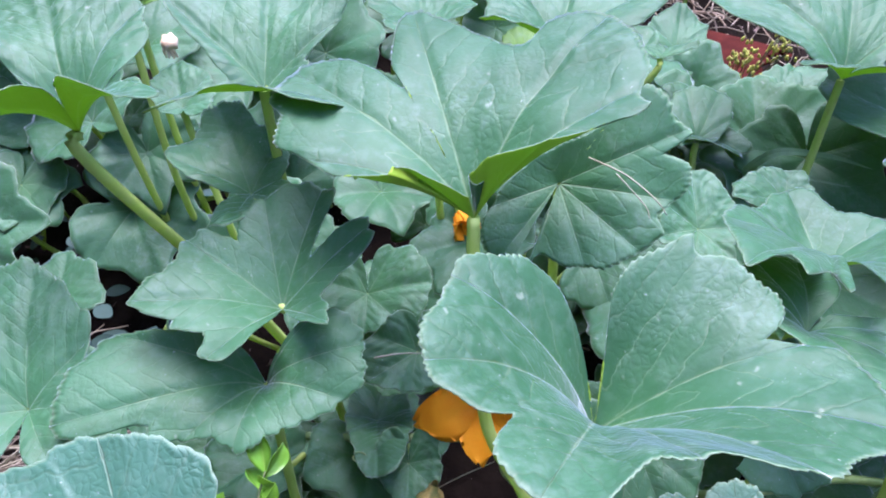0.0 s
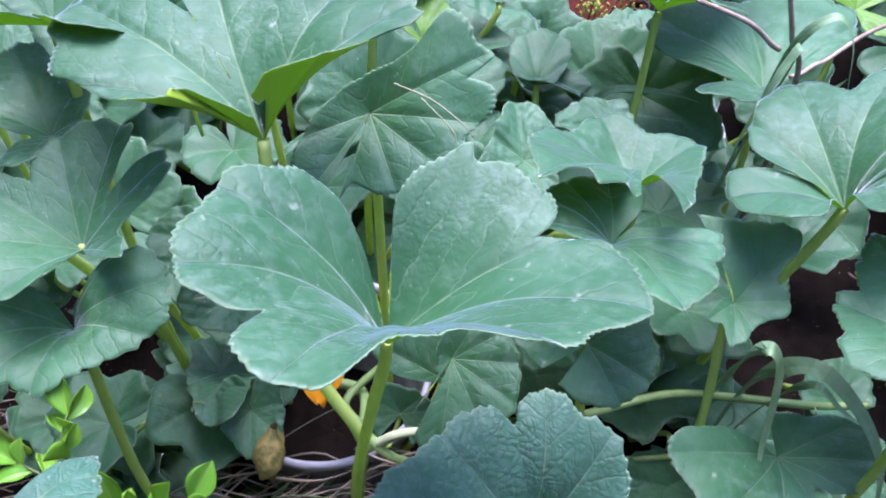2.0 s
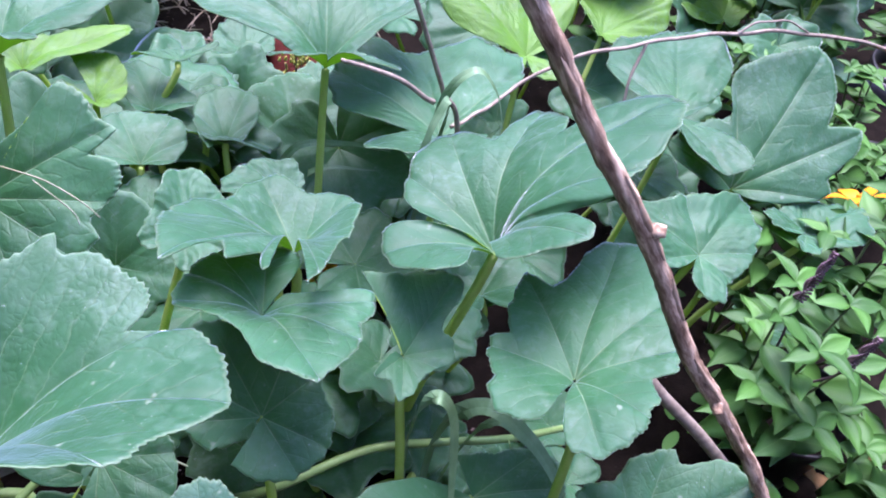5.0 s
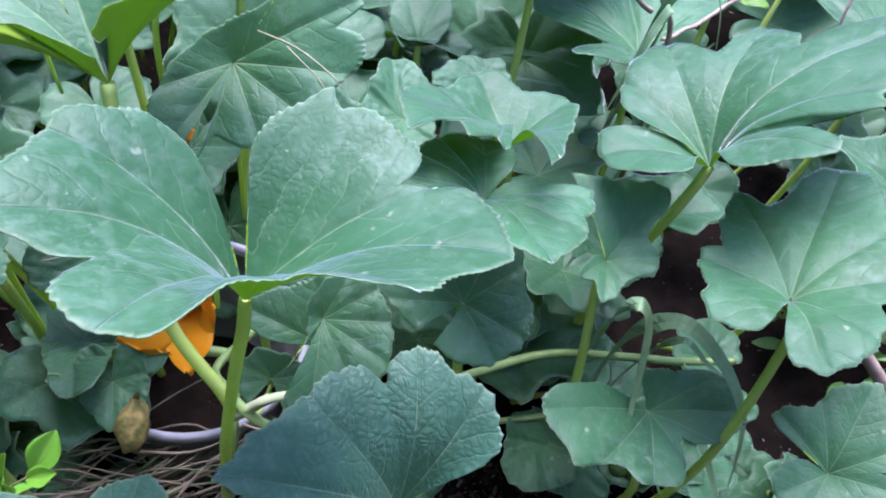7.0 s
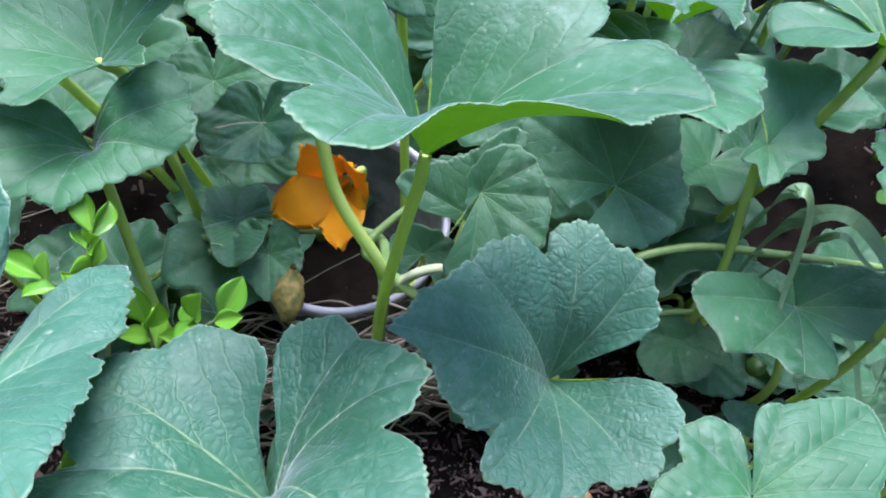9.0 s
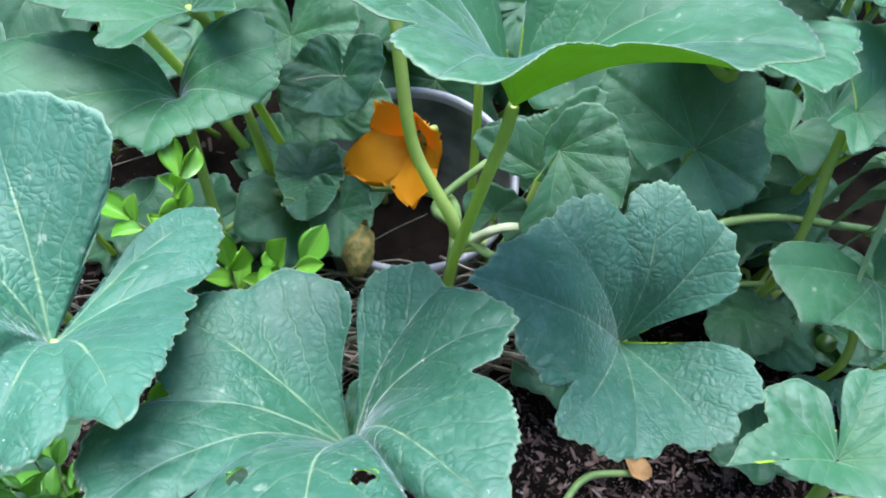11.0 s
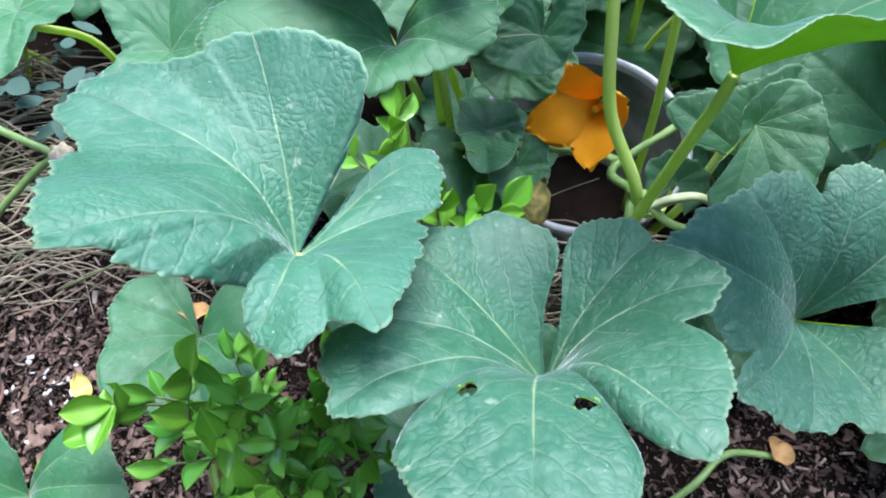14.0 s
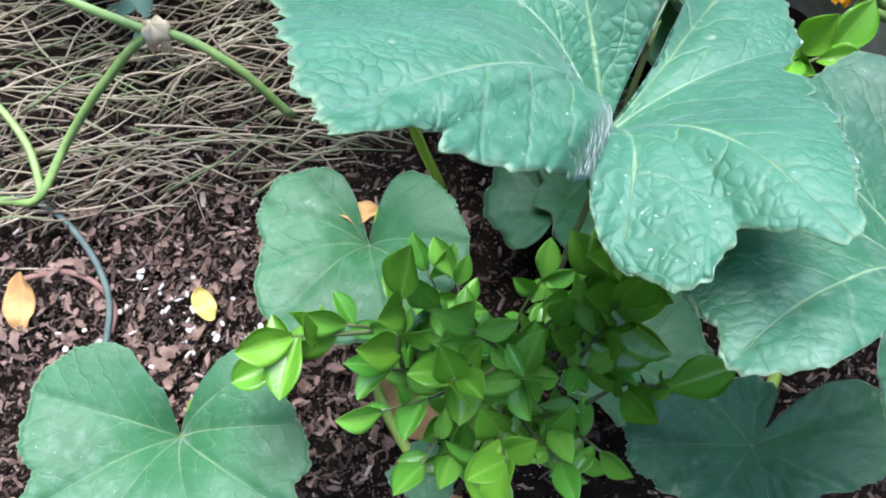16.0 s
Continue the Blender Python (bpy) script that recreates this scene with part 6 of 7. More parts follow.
for b, t, n in (((-0.268, 0.08, 0.28), (-0.4, 0.075, 0.46), 9), ((-0.268, 0.08, 0.3), (-0.36, 0.04, 0.47), 9), ((-0.265, 0.07, 0.34), (-0.32, 0.085, 0.5), 9), ((-0.262, 0.065, 0.38), (-0.25, 0.03, 0.52), 9),
                ((-0.265, 0.07, 0.33), (-0.2, 0.05, 0.47), 9), ((-0.265, 0.075, 0.3), (-0.22, -0.02, 0.43), 9), ((-0.268, 0.08, 0.26), (-0.31, -0.02, 0.4), 9), ((-0.262, 0.065, 0.4), (-0.29, 0.06, 0.53), 8),
                ((-0.266, 0.08, 0.3), (-0.27, -0.045, 0.44), 9), ((-0.266, 0.08, 0.3), (-0.33, -0.03, 0.43), 7), ((-0.265, 0.07, 0.36), (-0.23, 0.09, 0.46), 8), ((-0.268, 0.08, 0.24), (-0.37, 0.1, 0.36), 8),
                ((-0.268, 0.085, 0.22), (-0.18, 0.0, 0.34), 8)):
    sprig(citrus, b, t, n - 1, CIT_MESHES, 0.92, 0.9, 0.0028, rest(0, 6))
for i in range(15):
    a = rest(0, 6.28)
    b = np.array((-0.266, 0.075, rest(0.2, 0.38)))
    t = b + np.array((rest(0.06, 0.16) * math.cos(a) - 0.02, rest(0.05, 0.11) * math.sin(a) - 0.01, rest(0.05, 0.14)))
    sprig(citrus, b, t, rng.choice((5, 6, 7)), CIT_MESHES, 0.9, 0.95, 0.002, rest(0, 6))
for b, t, n in (((-0.21, 0.06, 0.44), (-0.185, 0.088, 0.53), 7), ((-0.3, 0.05, 0.46), (-0.3, 0.02, 0.54), 5), ((-0.27, 0.02, 0.44), (-0.26, -0.03, 0.5), 5), ((-0.42, 0.07, 0.42), (-0.46, 0.05, 0.42), 5), ((-0.38, 0.075, 0.44), (-0.44, 0.06, 0.47), 5), ((-0.35, 0.045, 0.45), (-0.345, 0.085, 0.52), 4), ((-0.2, 0.03, 0.42), (-0.14, 0.04, 0.46), 4)):
    sprig(citrus, b, t, n, CIT_NEW, 1.1, 0.7, 0.0022, rest(0, 6))
for b, t, n in (((-0.235, 0.06, 0.4), (-0.182, 0.133, 0.53), 7), ((-0.22, 0.06, 0.42), (-0.152, 0.129, 0.53), 6), ((-0.23, 0.05, 0.42), (-0.181, 0.111, 0.5), 6)):
    sprig(citrus, b, t, n, CIT_NEW, 1.15, 0.7, 0.0022, rest(0, 6))
tube("twig", [(-0.27, 0.1, 0.14), (-0.2, 0.22, 0.4), (-0.165, 0.29, 0.58)], 0.004, 0.0025, WOODY, citrus, "", 6, 7)
tube("twig", [(-0.268, 0.1, 0.12), (-0.14, 0.18, 0.36), (-0.1, 0.225, 0.54)], 0.004, 0.0025, WOODY, citrus, "", 6, 7)
for b, t, n in (((-0.165, 0.29, 0.58), (-0.17, 0.335, 0.62), 5), ((-0.17, 0.28, 0.56), (-0.215, 0.3, 0.6), 4), ((-0.1, 0.225, 0.54), (-0.075, 0.245, 0.61), 5), ((-0.11, 0.22, 0.53), (-0.12, 0.25, 0.6), 5), ((-0.1, 0.225, 0.54), (-0.055, 0.25, 0.6), 4), ((-0.2, 0.22, 0.42), (-0.21, 0.25, 0.5), 4)):
    sprig(citrus, b, t, n, CIT_NEW, 0.88, 0.7, 0.002, rest(0, 6))

BAS = [small_leaf_mesh("leaf", 0.085, 0.021, 0.35, 0.25, BASIL, tipped=0.85, sharp=1.2), small_leaf_mesh("leaf", 0.075, 0.019, 0.15, 0.45, BASIL, wavy=0.003, tipped=0.85, sharp=1.2), small_leaf_mesh("leaf", 0.055, 0.015, 0.5, 0.1, BASIL, tipped=0.85, sharp=1.2)]
SPIKE = plain_material("basil_spike", (0.1, 0.06, 0.08), (0.2, 0.13, 0.15), 90, 0.7, 0.3, 0.001)


def basil_plant(x, y, tips, label, spikes=()):
    p = thing("basil_plant", label, "herb", (x, y, 0.0), "basil plants by the stake")
    for tx, ty, tz in tips:
        mid = (0.5 * x + 0.5 * tx, 0.5 * y + 0.5 * ty, 0.55 * tz)
        tube("stem", [(x, y, 0.12), mid, (tx, ty, tz)], 0.0035, 0.002, WOODY, p, "", 6, 7)
        for level in range(4):
            u = 1 - 0.17 * level
            c = (1 - u) ** 2 * np.array((x, y, 0.12)) + 2 * u * (1 - u) * np.array(mid) + u * u * np.array((tx, ty, tz))
            a0 = rest(0, 3.14) + level * 1.57
            for k in range(4 if level == 0 else 2):
                a = a0 + k * (1.57 if level == 0 else 3.14)
                put_leaf(rng.choice(BAS), tuple(c), (math.cos(a), math.sin(a), rest(0.1, 0.5)), rest(0, 6.28), (0.75 if level == 0 else 1.15) * rest(0.85, 1.1), p, rest(-0.3, 0.3))
    for (sx, sy, sz), (ex, ey, ez) in spikes:
        h = Heap()
        v, f = tube_geo([(x, y, 0.2), (0.4 * x + 0.6 * sx, 0.4 * y + 0.6 * sy, 0.8 * sz), (sx, sy, sz), (ex, ey, ez)], 0.0025, 0.0015, 6, 6)
        h.add(v, f)
        for i in range(60):
            u = i / 60
            c = np.array((sx, sy, sz)) * (1 - u) + np.array((ex, ey, ez)) * u
            a = i * 2.2
            d = np.array([math.cos(a), math.sin(a), 0.6])
            v, f = tube_geo([c, c + 0.005 * d * (1.2 - 0.6 * u), c + 0.008 * d * (1.2 - 0.6 * u)], 0.0016, 0.0022, 2, 5)
            h.add(v, f)
        h.link("flower_spike", [SPIKE], p, "purplish-brown seed spike")
    return p


basil_plant(1.2, 0.42, [(1.1, 0.42, 0.52), (1.14, 0.36, 0.5), (1.2, 0.34, 0.47), (1.25, 0.42, 0.5), (1.12, 0.46, 0.45), (1.19, 0.48, 0.5), (1.08, 0.37, 0.42), (1.16, 0.3, 0.38), (1.24, 0.32, 0.36)],
            "bright green basil bush with dark seed spikes", [((1.135, 0.43, 0.53), (1.13, 0.425, 0.64)), ((1.17, 0.33, 0.48), (1.16, 0.318, 0.58))])
basil_plant(1.45, 0.52, [(1.4, 0.5, 0.5), (1.48, 0.48, 0.48), (1.38, 0.58, 0.5), (1.5, 0.6, 0.52), (1.34, 0.52, 0.42), (1.42, 0.42, 0.4), (1.52, 0.5, 0.42)], "leafy basil bush beside a black pot")
basil_plant(1.3, 0.62, [(1.24, 0.6, 0.48), (1.32, 0.56, 0.5), (1.36, 0.66, 0.48), (1.26, 0.68, 0.46), (1.4, 0.6, 0.44)], "bushy basil shaded by pumpkin leaves")
basil_plant(1.32, 0.28, [(1.26, 0.26, 0.34), (1.34, 0.24, 0.36), (1.3, 0.18, 0.28), (1.4, 0.3, 0.36), (1.38, 0.2, 0.3)], "low basil bush at the edge of the bed")
basil_plant(2.0, 1.5, [(1.9, 1.45, 0.5), (2.05, 1.4, 0.5), (1.95, 1.6, 0.55), (2.15, 1.55, 0.55), (1.8, 1.5, 0.45), (2.2, 1.4, 0.45)], "tall green basil at the bed's edge")
basil_plant(1.7, 1.75, [(1.6, 1.7, 0.5), (1.75, 1.65, 0.5), (1.65, 1.85, 0.55), (1.85, 1.8, 0.55)], "tall green basil behind the pumpkin vines")
basil_plant(2.3, 1.15, [(2.2, 1.1, 0.4), (2.35, 1.05, 0.42), (2.3, 1.25, 0.45), (2.4, 1.2, 0.4)], "green basil bush in a black pot")

for x, y in ((1.6, 0.95), (1.78, 0.85), (1.95, 0.98), (1.62, 1.25), (1.85, 1.3), (2.2, 1.65), (2.45, 1.4), (1.5, 1.55)):
    basil_plant(x, y, [(x + rest(-0.13, 0.13), y + rest(-0.13, 0.1), rest(0.26, 0.42)) for k in range(6)], "low leafy basil among black pots")

sprout = thing("flowering_weed", "yellow-green weed sprig with tiny buds", "weed", (0.66, 1.5, 0.0))
BUDS = plain_material("weed_bud", (0.3, 0.36, 0.06), (0.45, 0.46, 0.12), 60, 0.6, 0.3, 0.0008, 0.2, (0.4, 0.5, 0.05))
for i in range(9):
    t = (0.66 + rest(-0.06, 0.08), 1.44 + rest(-0.06, 0.06), rest(0.2, 0.34))
    tube("stem", [(0.66, 1.5, 0.0), (0.5 * (0.66 + t[0]), 0.5 * (1.5 + t[1]), 0.6 * t[2]), t], 0.002, 0.0012, WOODY, sprout, "", 5, 6)
    for k in range(12):
        c = np.array(t) + np.array([rest(-0.018, 0.018), rest(-0.018, 0.018), rest(-0.06, 0.02)])
        v, f = tube_geo([c, c + np.array([0, 0, 0.004]), c + np.array([rest(-0.004, 0.004), 0, 0.009])], 0.0035, 0.002, 2, 6)
        link_mesh("bud", v, f, [BUDS], sprout)

seedling = thing("seedling", "young plant with broad glossy green leaves", "seedling", (1.2, 0.26, 0.0))
BROAD = small_leaf_mesh("leaf", 0.1, 0.031, 0.25, 0.2, CITRUS, 13, 9, 0.002, 0.95, 1.0)
tube("stem", [(1.2, 0.26, 0.0), (1.19, 0.25, 0.12), (1.17, 0.235, 0.2)], 0.003, 0.002, WOODY, seedling, "", 5, 6)
for at, d in (((1.17, 0.235, 0.2), (-0.9, 0.1, 0.1)), ((1.17, 0.235, 0.2), (0.8, -0.5, 0.2)), ((1.185, 0.245, 0.14), (0.3, 0.9, 0.3)), ((1.18, 0.24, 0.17), (-0.2, -0.9, 0.2))):
    put_leaf(BROAD, at, d, 1.0, 0.9, seedling)

# ---- clay shards, black pots ----
CLAY = plain_material("rust_red_clay", (0.03, 0.004, 0.0025), (0.065, 0.011, 0.007), 25, 0.85, 0.1, 0.002)
BLACK = plain_material("black_plastic", (0.012, 0.012, 0.016), (0.02, 0.02, 0.026), 20, 0.4, 0.5, 0.0004)


def shard(at, radius, arc, length, tilt, turn):
    n, t = 14, 0.009
    v, f = [], []
    m = Matrix.Translation(at) @ Euler((radians(tilt), 0, radians(turn))).to_matrix().to_4x4()
    for r in (radius, radius - t):
        for j in range(6):
            for i in range(n):
                a = radians(arc) * (i / (n - 1) - 0.5)
                z = length * (j / 5 - 0.5) * (1 + 0.15 * math.sin(3 * i))
                v.append(m @ Vector((r * math.sin(a), z, r * math.cos(a) - radius)))
    o = 6 * n
    for j in range(5):
        for i in range(n - 1):
            q = j * n + i
            f.append((q, q + 1, q + n + 1, q + n))
            f.append((o + q, o + q + n, o + q + n + 1, o + q + 1))
    for i in range(n - 1):
        for q in (i, 5 * n + i):
            f.append((q, o + q, o + q + 1, q + 1))
    for j in range(5):
        for q in (j * n, j * n + n - 1):
            f.append((q, q + n, o + q + n, o + q))
    return link_mesh("clay_shard", v, f, [CLAY])


for at, r, arc, ln, ti, tu in (((0.72, 1.52, 0.16), 0.1, 120, 0.22, -20, 25), ((0.66, 1.4, 0.1), 0.09, 110, 0.18, -30, -40), ((0.78, 1.42, 0.07), 0.1, 100, 0.2, 10, 70), ((0.72, 1.68, 0.14), 0.12, 110, 0.2, -10, 50)):
    tagged(shard(at, r, arc, ln, ti, tu), "rust-red broken clay piece lying under leaves", "clay shard", "broken clay pieces")


def pot(x, y, r, h, label):
    p = thing("plant_pot", label, "pot", (x, y, 0.0), "black nursery pots")
    v, f = lathe([(0.001, 0.003), (0.75 * r, 0.003), (0.96 * r, h - 0.03), (1.02 * r, h - 0.028), (1.04 * r, h - 0.004), (1.02 * r, h), (0.97 * r, h - 0.002), (0.93 * r, h - 0.03), (0.9 * r, h - 0.05)], (x, y, 0), (0, 0), 40)
    link_mesh("body", v, f, [BLACK], p)
    v, f = lathe([(0.001, h - 0.045), (0.91 * r, h - 0.05)], (x, y, 0), (0, 0), 30)
    link_mesh("soil", v, f, [SOIL], p)


pot(1.33, 0.42, 0.11, 0.2, "black plastic nursery pot under basil")
pot(2.05, 1.12, 0.16, 0.26, "large black plastic nursery pot")
pot(2.38, 1.2, 0.16, 0.26, "black plastic nursery pot with a basil")

# ---- mulch, dry grass and litter on the ground ----
MULCH = bpy.data.materials.new("bark_chip")
MULCH.use_nodes = True
nt = MULCH.node_tree
bs = nt.nodes["Principled BSDF"]
bs.inputs["Roughness"].default_value = 0.8
bs.inputs["Specular IOR Level"].default_value = 0.2
isl = nt.nodes.new("ShaderNodeNewGeometry").outputs["Random Per Island"]
chip = ramp(nt, isl, [(0.0, (0.017, 0.011, 0.009)), (0.5, (0.052, 0.034, 0.03)), (0.78, (0.1, 0.068, 0.06)), (0.93, (0.21, 0.155, 0.14)), (1.0, (0.4, 0.34, 0.32))])
chip = mixc(nt, math_node(nt, "MULTIPLY", noise_tex(nt, 160, 4, 0.6), 0.6), chip, (0.025, 0.016, 0.012))
nt.links.new(chip, bs.inputs["Base Color"])
bump(nt, bs, noise_tex(nt, 220, 4, 0.6), 0.6, 0.0015)
STRAW = bpy.data.materials.new("dry_grass")
STRAW.use_nodes = True
nt = STRAW.node_tree
bs = nt.nodes["Principled BSDF"]
bs.inputs["Roughness"].default_value = 0.65
isl = nt.nodes.new("ShaderNodeNewGeometry").outputs["Random Per Island"]
col = ramp(nt, isl, [(0.0, (0.06, 0.05, 0.035)), (0.25, (0.2, 0.165, 0.12)), (0.6, (0.34, 0.29, 0.22)), (0.82, (0.2, 0.2, 0.13)), (1.0, (0.09, 0.15, 0.06))])
nt.links.new(mixc(nt, math_node(nt, "MULTIPLY", noise_tex(nt, 90), 0.5), col, (0.06, 0.05, 0.03)), bs.inputs["Base Color"])


def chip_geo(x, y, z, ln, wd, th):
    a, b, c = rest(0, 6.28), rest(-0.5, 0.5), rest(-0.5, 0.5)
    m = Matrix.Translation((x, y, z)) @ Euler((b, c, a)).to_matrix().to_4x4()
    bow = rest(-0.25, 0.25) * ln
    v = []
    for t in (0, -th):
        for i in range(4):
            u = i / 3 - 0.5
            w = wd * (0.55 + 0.45 * math.sin(math.pi * (i + 0.7) / 4)) * rest(0.75, 1.2)
            for s in (-1, 1):
                v.append(m @ Vector((u * ln, s * w * 0.5, t + bow * (0.25 - u * u))))
    f = []
    for i in range(3):
        q = 2 * i
        f += [(q, q + 2, q + 3, q + 1), (8 + q, 9 + q, 11 + q, 10 + q), (q, 8 + q, 10 + q, 2 + q), (q + 1, q + 3, q + 11, q + 9)]
    f += [(0, 1, 9, 8), (6, 14, 15, 7)]
    return v, f


heap = Heap()
for i in range(31000):
    if i < 20000:
        x, y = rng.gauss(-0.72, 0.3), rng.gauss(0.16, 0.24)
    elif i < 28500:
        x, y = rng.gauss(0.42, 0.3), rng.gauss(0.18, 0.17)
    else:
        x, y = rest(-1.3, 1.8), rest(0.6, 2.4)
    big = rest(0, 1) ** 6 * rest(0.6, 1.25)
    v, f = chip_geo(x, y, rest(0.004, 0.028) + 0.018 * noise.noise(Vector((x * 6, y * 6, 0))) + 0.03 * noise.noise(Vector((x * 1.7, y * 1.7, 4))), 0.0035 + 0.02 * big, 0.0013 + 0.008 * big * rest(0.25, 1), rest(0.0008, 0.0022))
    heap.add(v, f)
tagged(heap.link("bark_mulch", [MULCH], None, "", False), "loose brown bark chips and crumbled leaf litter", "mulch", "", "stuff")

heap = Heap()
for i in range(1150):
    if i < 620:
        x, y = rest(-1.25, -0.5), rest(0.26, 0.85)
        if y < 0.3 + 0.25 * (x + 0.95):
            continue
        a = rest(-0.35, 0.8) + rest(-0.5, 0.5) * rest(0, 1)
    elif i < 900:
        x, y, a = rest(-0.12, 0.24), rest(0.33, 0.44), rest(-0.5, 0.7)
    else:
        x, y, a = rest(0.2, 1.0), rest(1.6, 2.4), rest(0, 3.1)
    ln = rest(0.06, 0.24) if i < 620 else rest(0.06, 0.16)
    z = rest(0.012, 0.085) if not 620 <= i < 900 else rest(0.03, 0.28 - 0.5 * abs(y - 0.42))
    bend = rest(-0.22, 0.22) * ln
    p0 = np.array([x - 0.5 * ln * math.cos(a), y - 0.5 * ln * math.sin(a), z - rest(0, 0.02)])
    p2 = np.array([x + 0.5 * ln * math.cos(a), y + 0.5 * ln * math.sin(a), z - rest(0, 0.03)])
    p1 = np.array([x - bend * math.sin(a), y + bend * math.cos(a), z + rest(0, 0.02)])
    v, f = tube_geo([p0, p1, p2], rest(0.0009, 0.003), rest(0.0006, 0.0015), 4, 4)
    heap.add(v, f)
tagged(heap.link("dry_grass", [STRAW], None, ""), "flattened mat of dry grass and pale straw", "dry grass", "", "stuff")

# grey-green weeds under the tall leaves
heap = Heap()


def loose_leaf(x, y, z, ln, wd, up=0.4):
    a = rest(0, 6.28)
    d = np.array([math.cos(a), math.sin(a), rest(-0.2, up)])
    s = np.array([-math.sin(a), math.cos(a), rest(-0.3, 0.3)])
    c = np.array([x, y, z])
    v, f = [], []
    for i in range(6):
        u = i / 5
        w = wd * math.sin(math.pi * (0.06 + 0.9 * u)) ** 0.8
        q = c + d * ln * u - np.array([0, 0, 0.25 * ln * u * u])
        v += [q - s * w, q + np.array([0, 0, -0.2 * w]), q + s * w]
    for i in range(5):
        k = 3 * i
        f += [(k, k + 1, k + 4, k + 3), (k + 1, k + 2, k + 5, k + 4)]
    return v, f


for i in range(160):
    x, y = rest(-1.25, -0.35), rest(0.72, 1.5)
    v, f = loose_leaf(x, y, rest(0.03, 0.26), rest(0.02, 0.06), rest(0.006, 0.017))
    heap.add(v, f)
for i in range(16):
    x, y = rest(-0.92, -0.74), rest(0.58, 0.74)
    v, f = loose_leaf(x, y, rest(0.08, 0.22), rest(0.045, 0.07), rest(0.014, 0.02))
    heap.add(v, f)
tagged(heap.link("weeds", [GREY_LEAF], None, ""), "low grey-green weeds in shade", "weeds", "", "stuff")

heap = Heap()
for i in range(2600):
    x, y = rng.gauss(0.7, 1.5), 2.2 + abs(rng.gauss(0, 0.9))
    x, y = min(4.0, max(-2.15, x)), min(4.6, y)
    v, f = loose_leaf(x, y, rest(0.05, 0.6), rest(0.04, 0.1), rest(0.012, 0.03))
    heap.add(v, f)
for i in range(260):
    x, y = rest(1.5, 3.2), rest(0.9, 2.3)
    v, f = loose_leaf(x, y, rest(0.02, 0.14), rest(0.03, 0.08), rest(0.01, 0.022))
    heap.add(v, f)
for i in range(60):
    x, y = rest(0.98, 1.75), rest(0.25, 0.9)
    v, f = loose_leaf(x, y, rest(0.02, 0.16), rest(0.03, 0.06), rest(0.009, 0.018))
    heap.add(v, f)
tagged(heap.link("undergrowth", [BASIL], None, ""), "mixed low green undergrowth around the bed", "undergrowth", "", "stuff")

# single bits lying about
YELLOW = plain_material("yellowed_leaf", (0.55, 0.45, 0.1), (0.66, 0.55, 0.2), 40, 0.6, 0.3, 0.0006, 0.2, (0.6, 0.5, 0.1))
TAN = plain_material("dead_leaf", (0.3, 0.17, 0.07), (0.45, 0.28, 0.12), 40, 0.75, 0.2, 0.001)
for at, ln, wd, turn, m, label in (((-0.69, 0.171, 0.04), 0.05, 0.016, 0.6, YELLOW, "small yellowed leaf on bark mulch"), ((-0.97, 0.14, 0.035), 0.08, 0.022, 0.1, TAN, "curled brown dead leaf on mulch"),
                                  ((-0.35, 0.03, 0.12), 0.11, 0.035, 0.9, TAN, "yellow-brown dead leaf under the citrus"), ((-0.31, -0.05, 0.06), 0.08, 0.025, 2.0, TAN, "dry brown leaf on the soil"),
                                  ((0.4, 0.19, 0.03), 0.05, 0.018, 1.0, TAN, "reddish dead leaf on bark"), ((1.53, 0.3, 0.05), 0.14, 0.03, 0.4, TAN, "dry tan leaf curl by the pot"), ((1.44, 0.24, 0.05), 0.15, 0.03, 0.9, TAN, "dry tan leaf curl"),
                                  ((1.6, 0.34, 0.06), 0.15, 0.025, 1.4, TAN, "dry tan leaf strip"), ((-0.4, 0.215, 0.36), 0.05, 0.012, 1.8, TAN, "small dead leaf caught on a pumpkin leaf")):
    me = small_leaf_mesh("dead_leaf", ln, wd, 0.5, -0.25, m, 19, 11, 0.004)
    for vert in me.vertices:
        vert.co += 0.22 * wd * noise.noise_vector(vert.co * (1.1 / wd) + Vector(at) * 40)
    ob = new("dead_leaf", me)
    ob.matrix_basis = Matrix.Translation(at) @ Euler((0.1, 0.15, turn)).to_matrix().to_4x4()
    tagged(ob, label, "leaf")
PALE = plain_material("pale_straw", (0.28, 0.3, 0.18), (0.38, 0.38, 0.25), 60, 0.7, 0.2, 0.0005)
for pts, r in (([(0.153, 0.621, 0.76), (0.19, 0.6, 0.755), (0.22, 0.58, 0.74), (0.234, 0.571, 0.725)], 0.0009), ([(0.18, 0.6, 0.757), (0.21, 0.575, 0.735), (0.215, 0.565, 0.725)], 0.0007), ([(-0.020, 0.47, 0.255), (0.026, 0.485, 0.277), (0.072, 0.5, 0.291)], 0.0009), ([(-0.078, 0.495, 0.568), (-0.05, 0.498, 0.572), (-0.023, 0.5, 0.57)], 0.0013)):
    v, f = tube_geo(pts, r, 0.6 * r, 5, 6)
    tagged(link_mesh("straw", v, f, [PALE]), "pale dry straw lying among leaves", "straw")
HOSE = plain_material("grey_blue_plastic", (0.05, 0.08, 0.08), (0.09, 0.13, 0.125), 30, 0.7, 0.25, 0.0003)
v, f = tube_geo([(-1.1, 0.36, 0.03), (-0.98, 0.33, 0.035), (-0.9, 0.27, 0.04), (-0.85, 0.2, 0.04), (-0.84, 0.13, 0.035), (-0.85, 0.05, 0.03)], 0.0047, 0.0047, 8, 10)
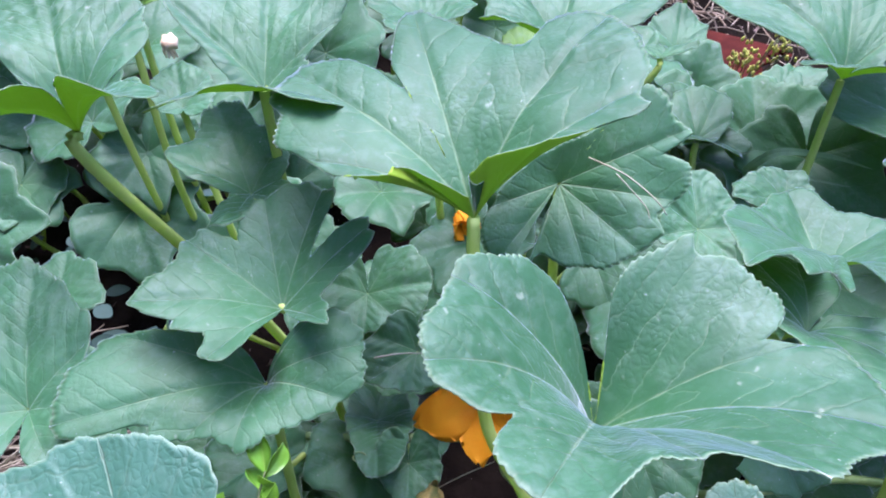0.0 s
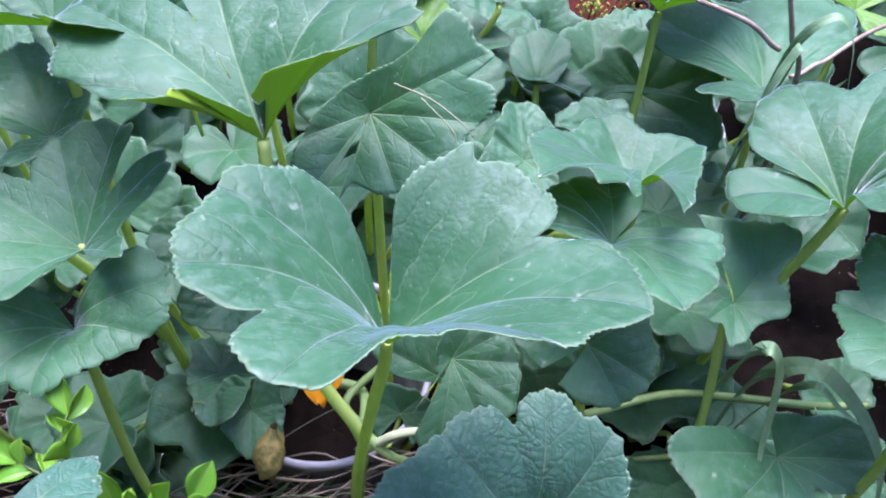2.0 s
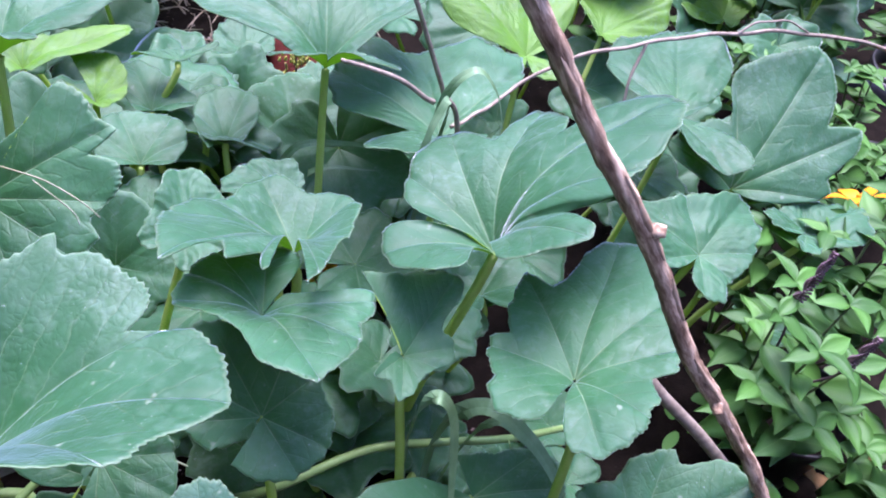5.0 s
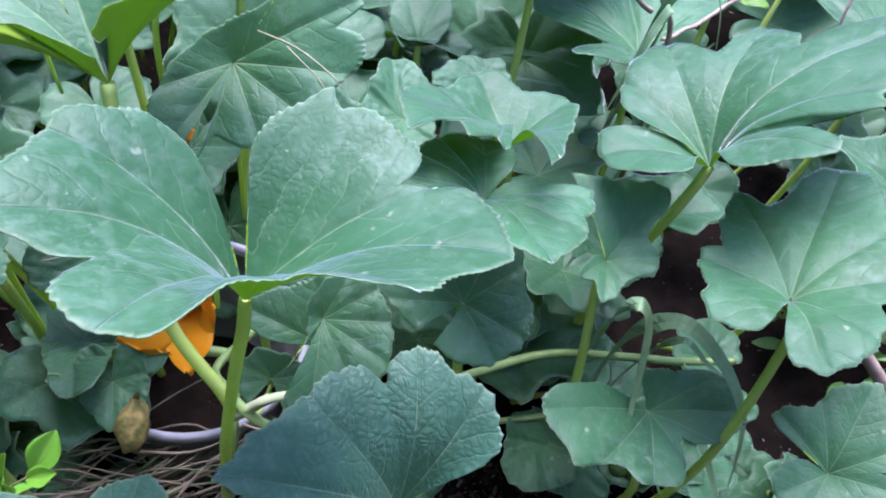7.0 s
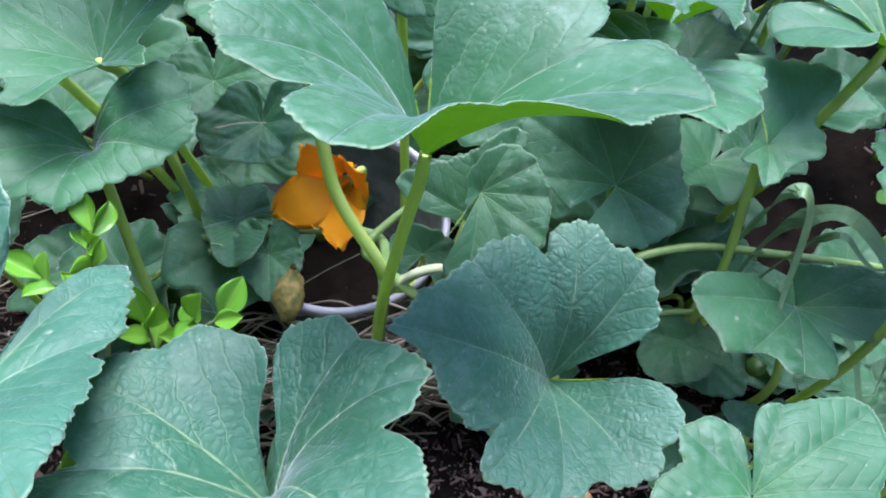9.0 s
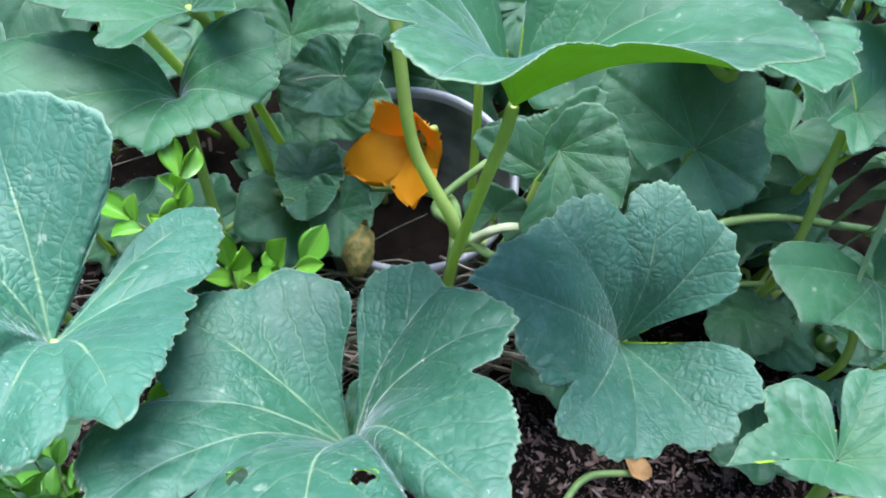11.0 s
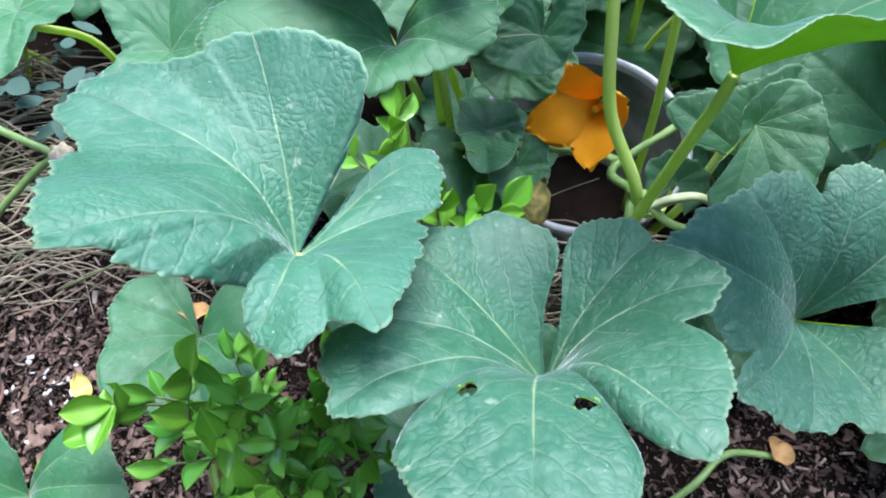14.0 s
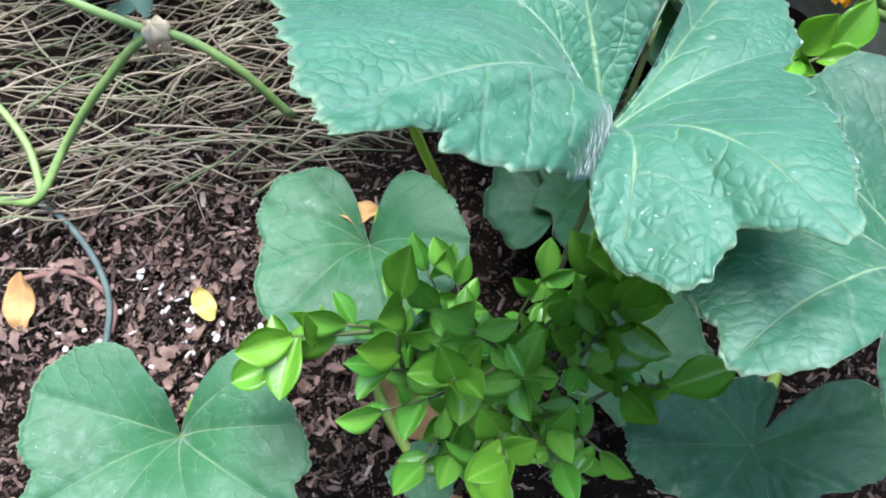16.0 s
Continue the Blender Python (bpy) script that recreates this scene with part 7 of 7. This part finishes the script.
tagged(link_mesh("hose", v, f, [HOSE]), "thin grey-blue irrigation hose on mulch", "hose")
WHITE = plain_material("white_grit", (0.3, 0.3, 0.31), (0.5, 0.5, 0.52), 60, 0.8, 0.3, 0.001)
heap = Heap()
for i in range(48):
    x, y = (rng.gauss(-0.74, 0.06), rng.gauss(0.15, 0.06)) if i < 36 else (rest(-1.1, -0.5), rest(-0.1, 0.4))
    v, f = chip_geo(x, y, 0.034, rest(0.003, 0.012), rest(0.002, 0.008), 0.002)
    heap.add(v, f)
tagged(heap.link("white_grit", [WHITE], None, "", False), "scattered white grit crumbs", "grit", "", "stuff")
FRUIT = plain_material("green_fruit", (0.05, 0.13, 0.03), (0.12, 0.24, 0.06), 30, 0.2, 0.5, 0.0003)
for x, y, z, r in ((0.561, 0.386, 0.2, 0.016), (0.633, 0.33, 0.2, 0.015)):
    v, f = lathe([(0.0005, -r), (0.5 * r, -0.86 * r), (0.9 * r, -0.4 * r), (r, 0.0), (0.88 * r, 0.5 * r), (0.5 * r, 0.88 * r), (0.12 * r, r), (0.1 * r, 1.5 * r)], (x, y, z), (20, 15), 20)
    link_mesh("fruitlet", v, f, [FRUIT], PLANTS["right"], "small glossy green fruit")
ROOT = plain_material("reddish_root", (0.13, 0.07, 0.06), (0.22, 0.13, 0.115), 50, 0.75, 0.2, 0.0008)
v, f = tube_geo([(-0.999, 0.214, 0.03), (-0.967, 0.225, 0.03), (-0.924, 0.232, 0.03), (-0.877, 0.217, 0.03), (-0.841, 0.183, 0.03), (-0.838, 0.145, 0.03)], 0.005, 0.004, 8, 9)
tagged(link_mesh("dry_stem", v, f, [ROOT]), "reddish-brown dry stem curving over mulch", "stem")
# crumbled leaf litter
LITTER = plain_material("leaf_litter", (0.03, 0.018, 0.014), (0.24, 0.165, 0.14), 40, 0.85, 0.15, 0.001, 0.0, vary=0.85)
heap = Heap()
for i in range(1300):
    x, y = (rng.gauss(-0.76, 0.22), rng.gauss(0.14, 0.17)) if i < 950 else (rng.gauss(0.4, 0.2), rng.gauss(0.08, 0.12))
    v, f = loose_leaf(x, y, rest(0.022, 0.044), 0.006 + 0.026 * rest(0, 1) ** 2.5, 0.002 + 0.007 * rest(0, 1) ** 2, 0.3)
    heap.add([q + 0.008 * np.array(noise.noise_vector(Vector(q) * 95)) + 0.003 * np.array(noise.noise_vector(Vector(q) * 300)) for q in v], f)
tagged(heap.link("leaf_litter", [LITTER], None, ""), "pinkish-brown crumbled dead leaves on mulch", "litter", "", "stuff")
# a heap of pulled dry stalks behind the bed
HAY = plain_material("dry_stalks", (0.2, 0.15, 0.1), (0.42, 0.34, 0.25), 40, 0.8, 0.15, 0.0006, 0.0, vary=0.6)
heap = Heap()
for i in range(420):
    x, y = rng.gauss(0.52, 0.16), rng.gauss(2.25, 0.2)
    z = 0.03 + 0.26 * max(0.0, 1 - ((x - 0.52) / 0.3) ** 2 - ((y - 2.25) / 0.4) ** 2) * rest(0.6, 1.0)
    a, ln = rest(0, 6.28), rest(0.05, 0.16)
    d = np.array([math.cos(a), math.sin(a), rest(-0.4, 0.4)]) * ln * 0.5
    c = np.array([x, y, z])
    v, f = tube_geo([c - d, c + np.array([rest(-0.02, 0.02), rest(-0.02, 0.02), 0.01]), c + d], rest(0.0015, 0.004), rest(0.001, 0.002), 3, 4)
    heap.add(v, f)
tagged(heap.link("dry_stalks", [HAY], None, ""), "heap of pale brown pulled dry stalks", "dry stalks", "", "stuff")
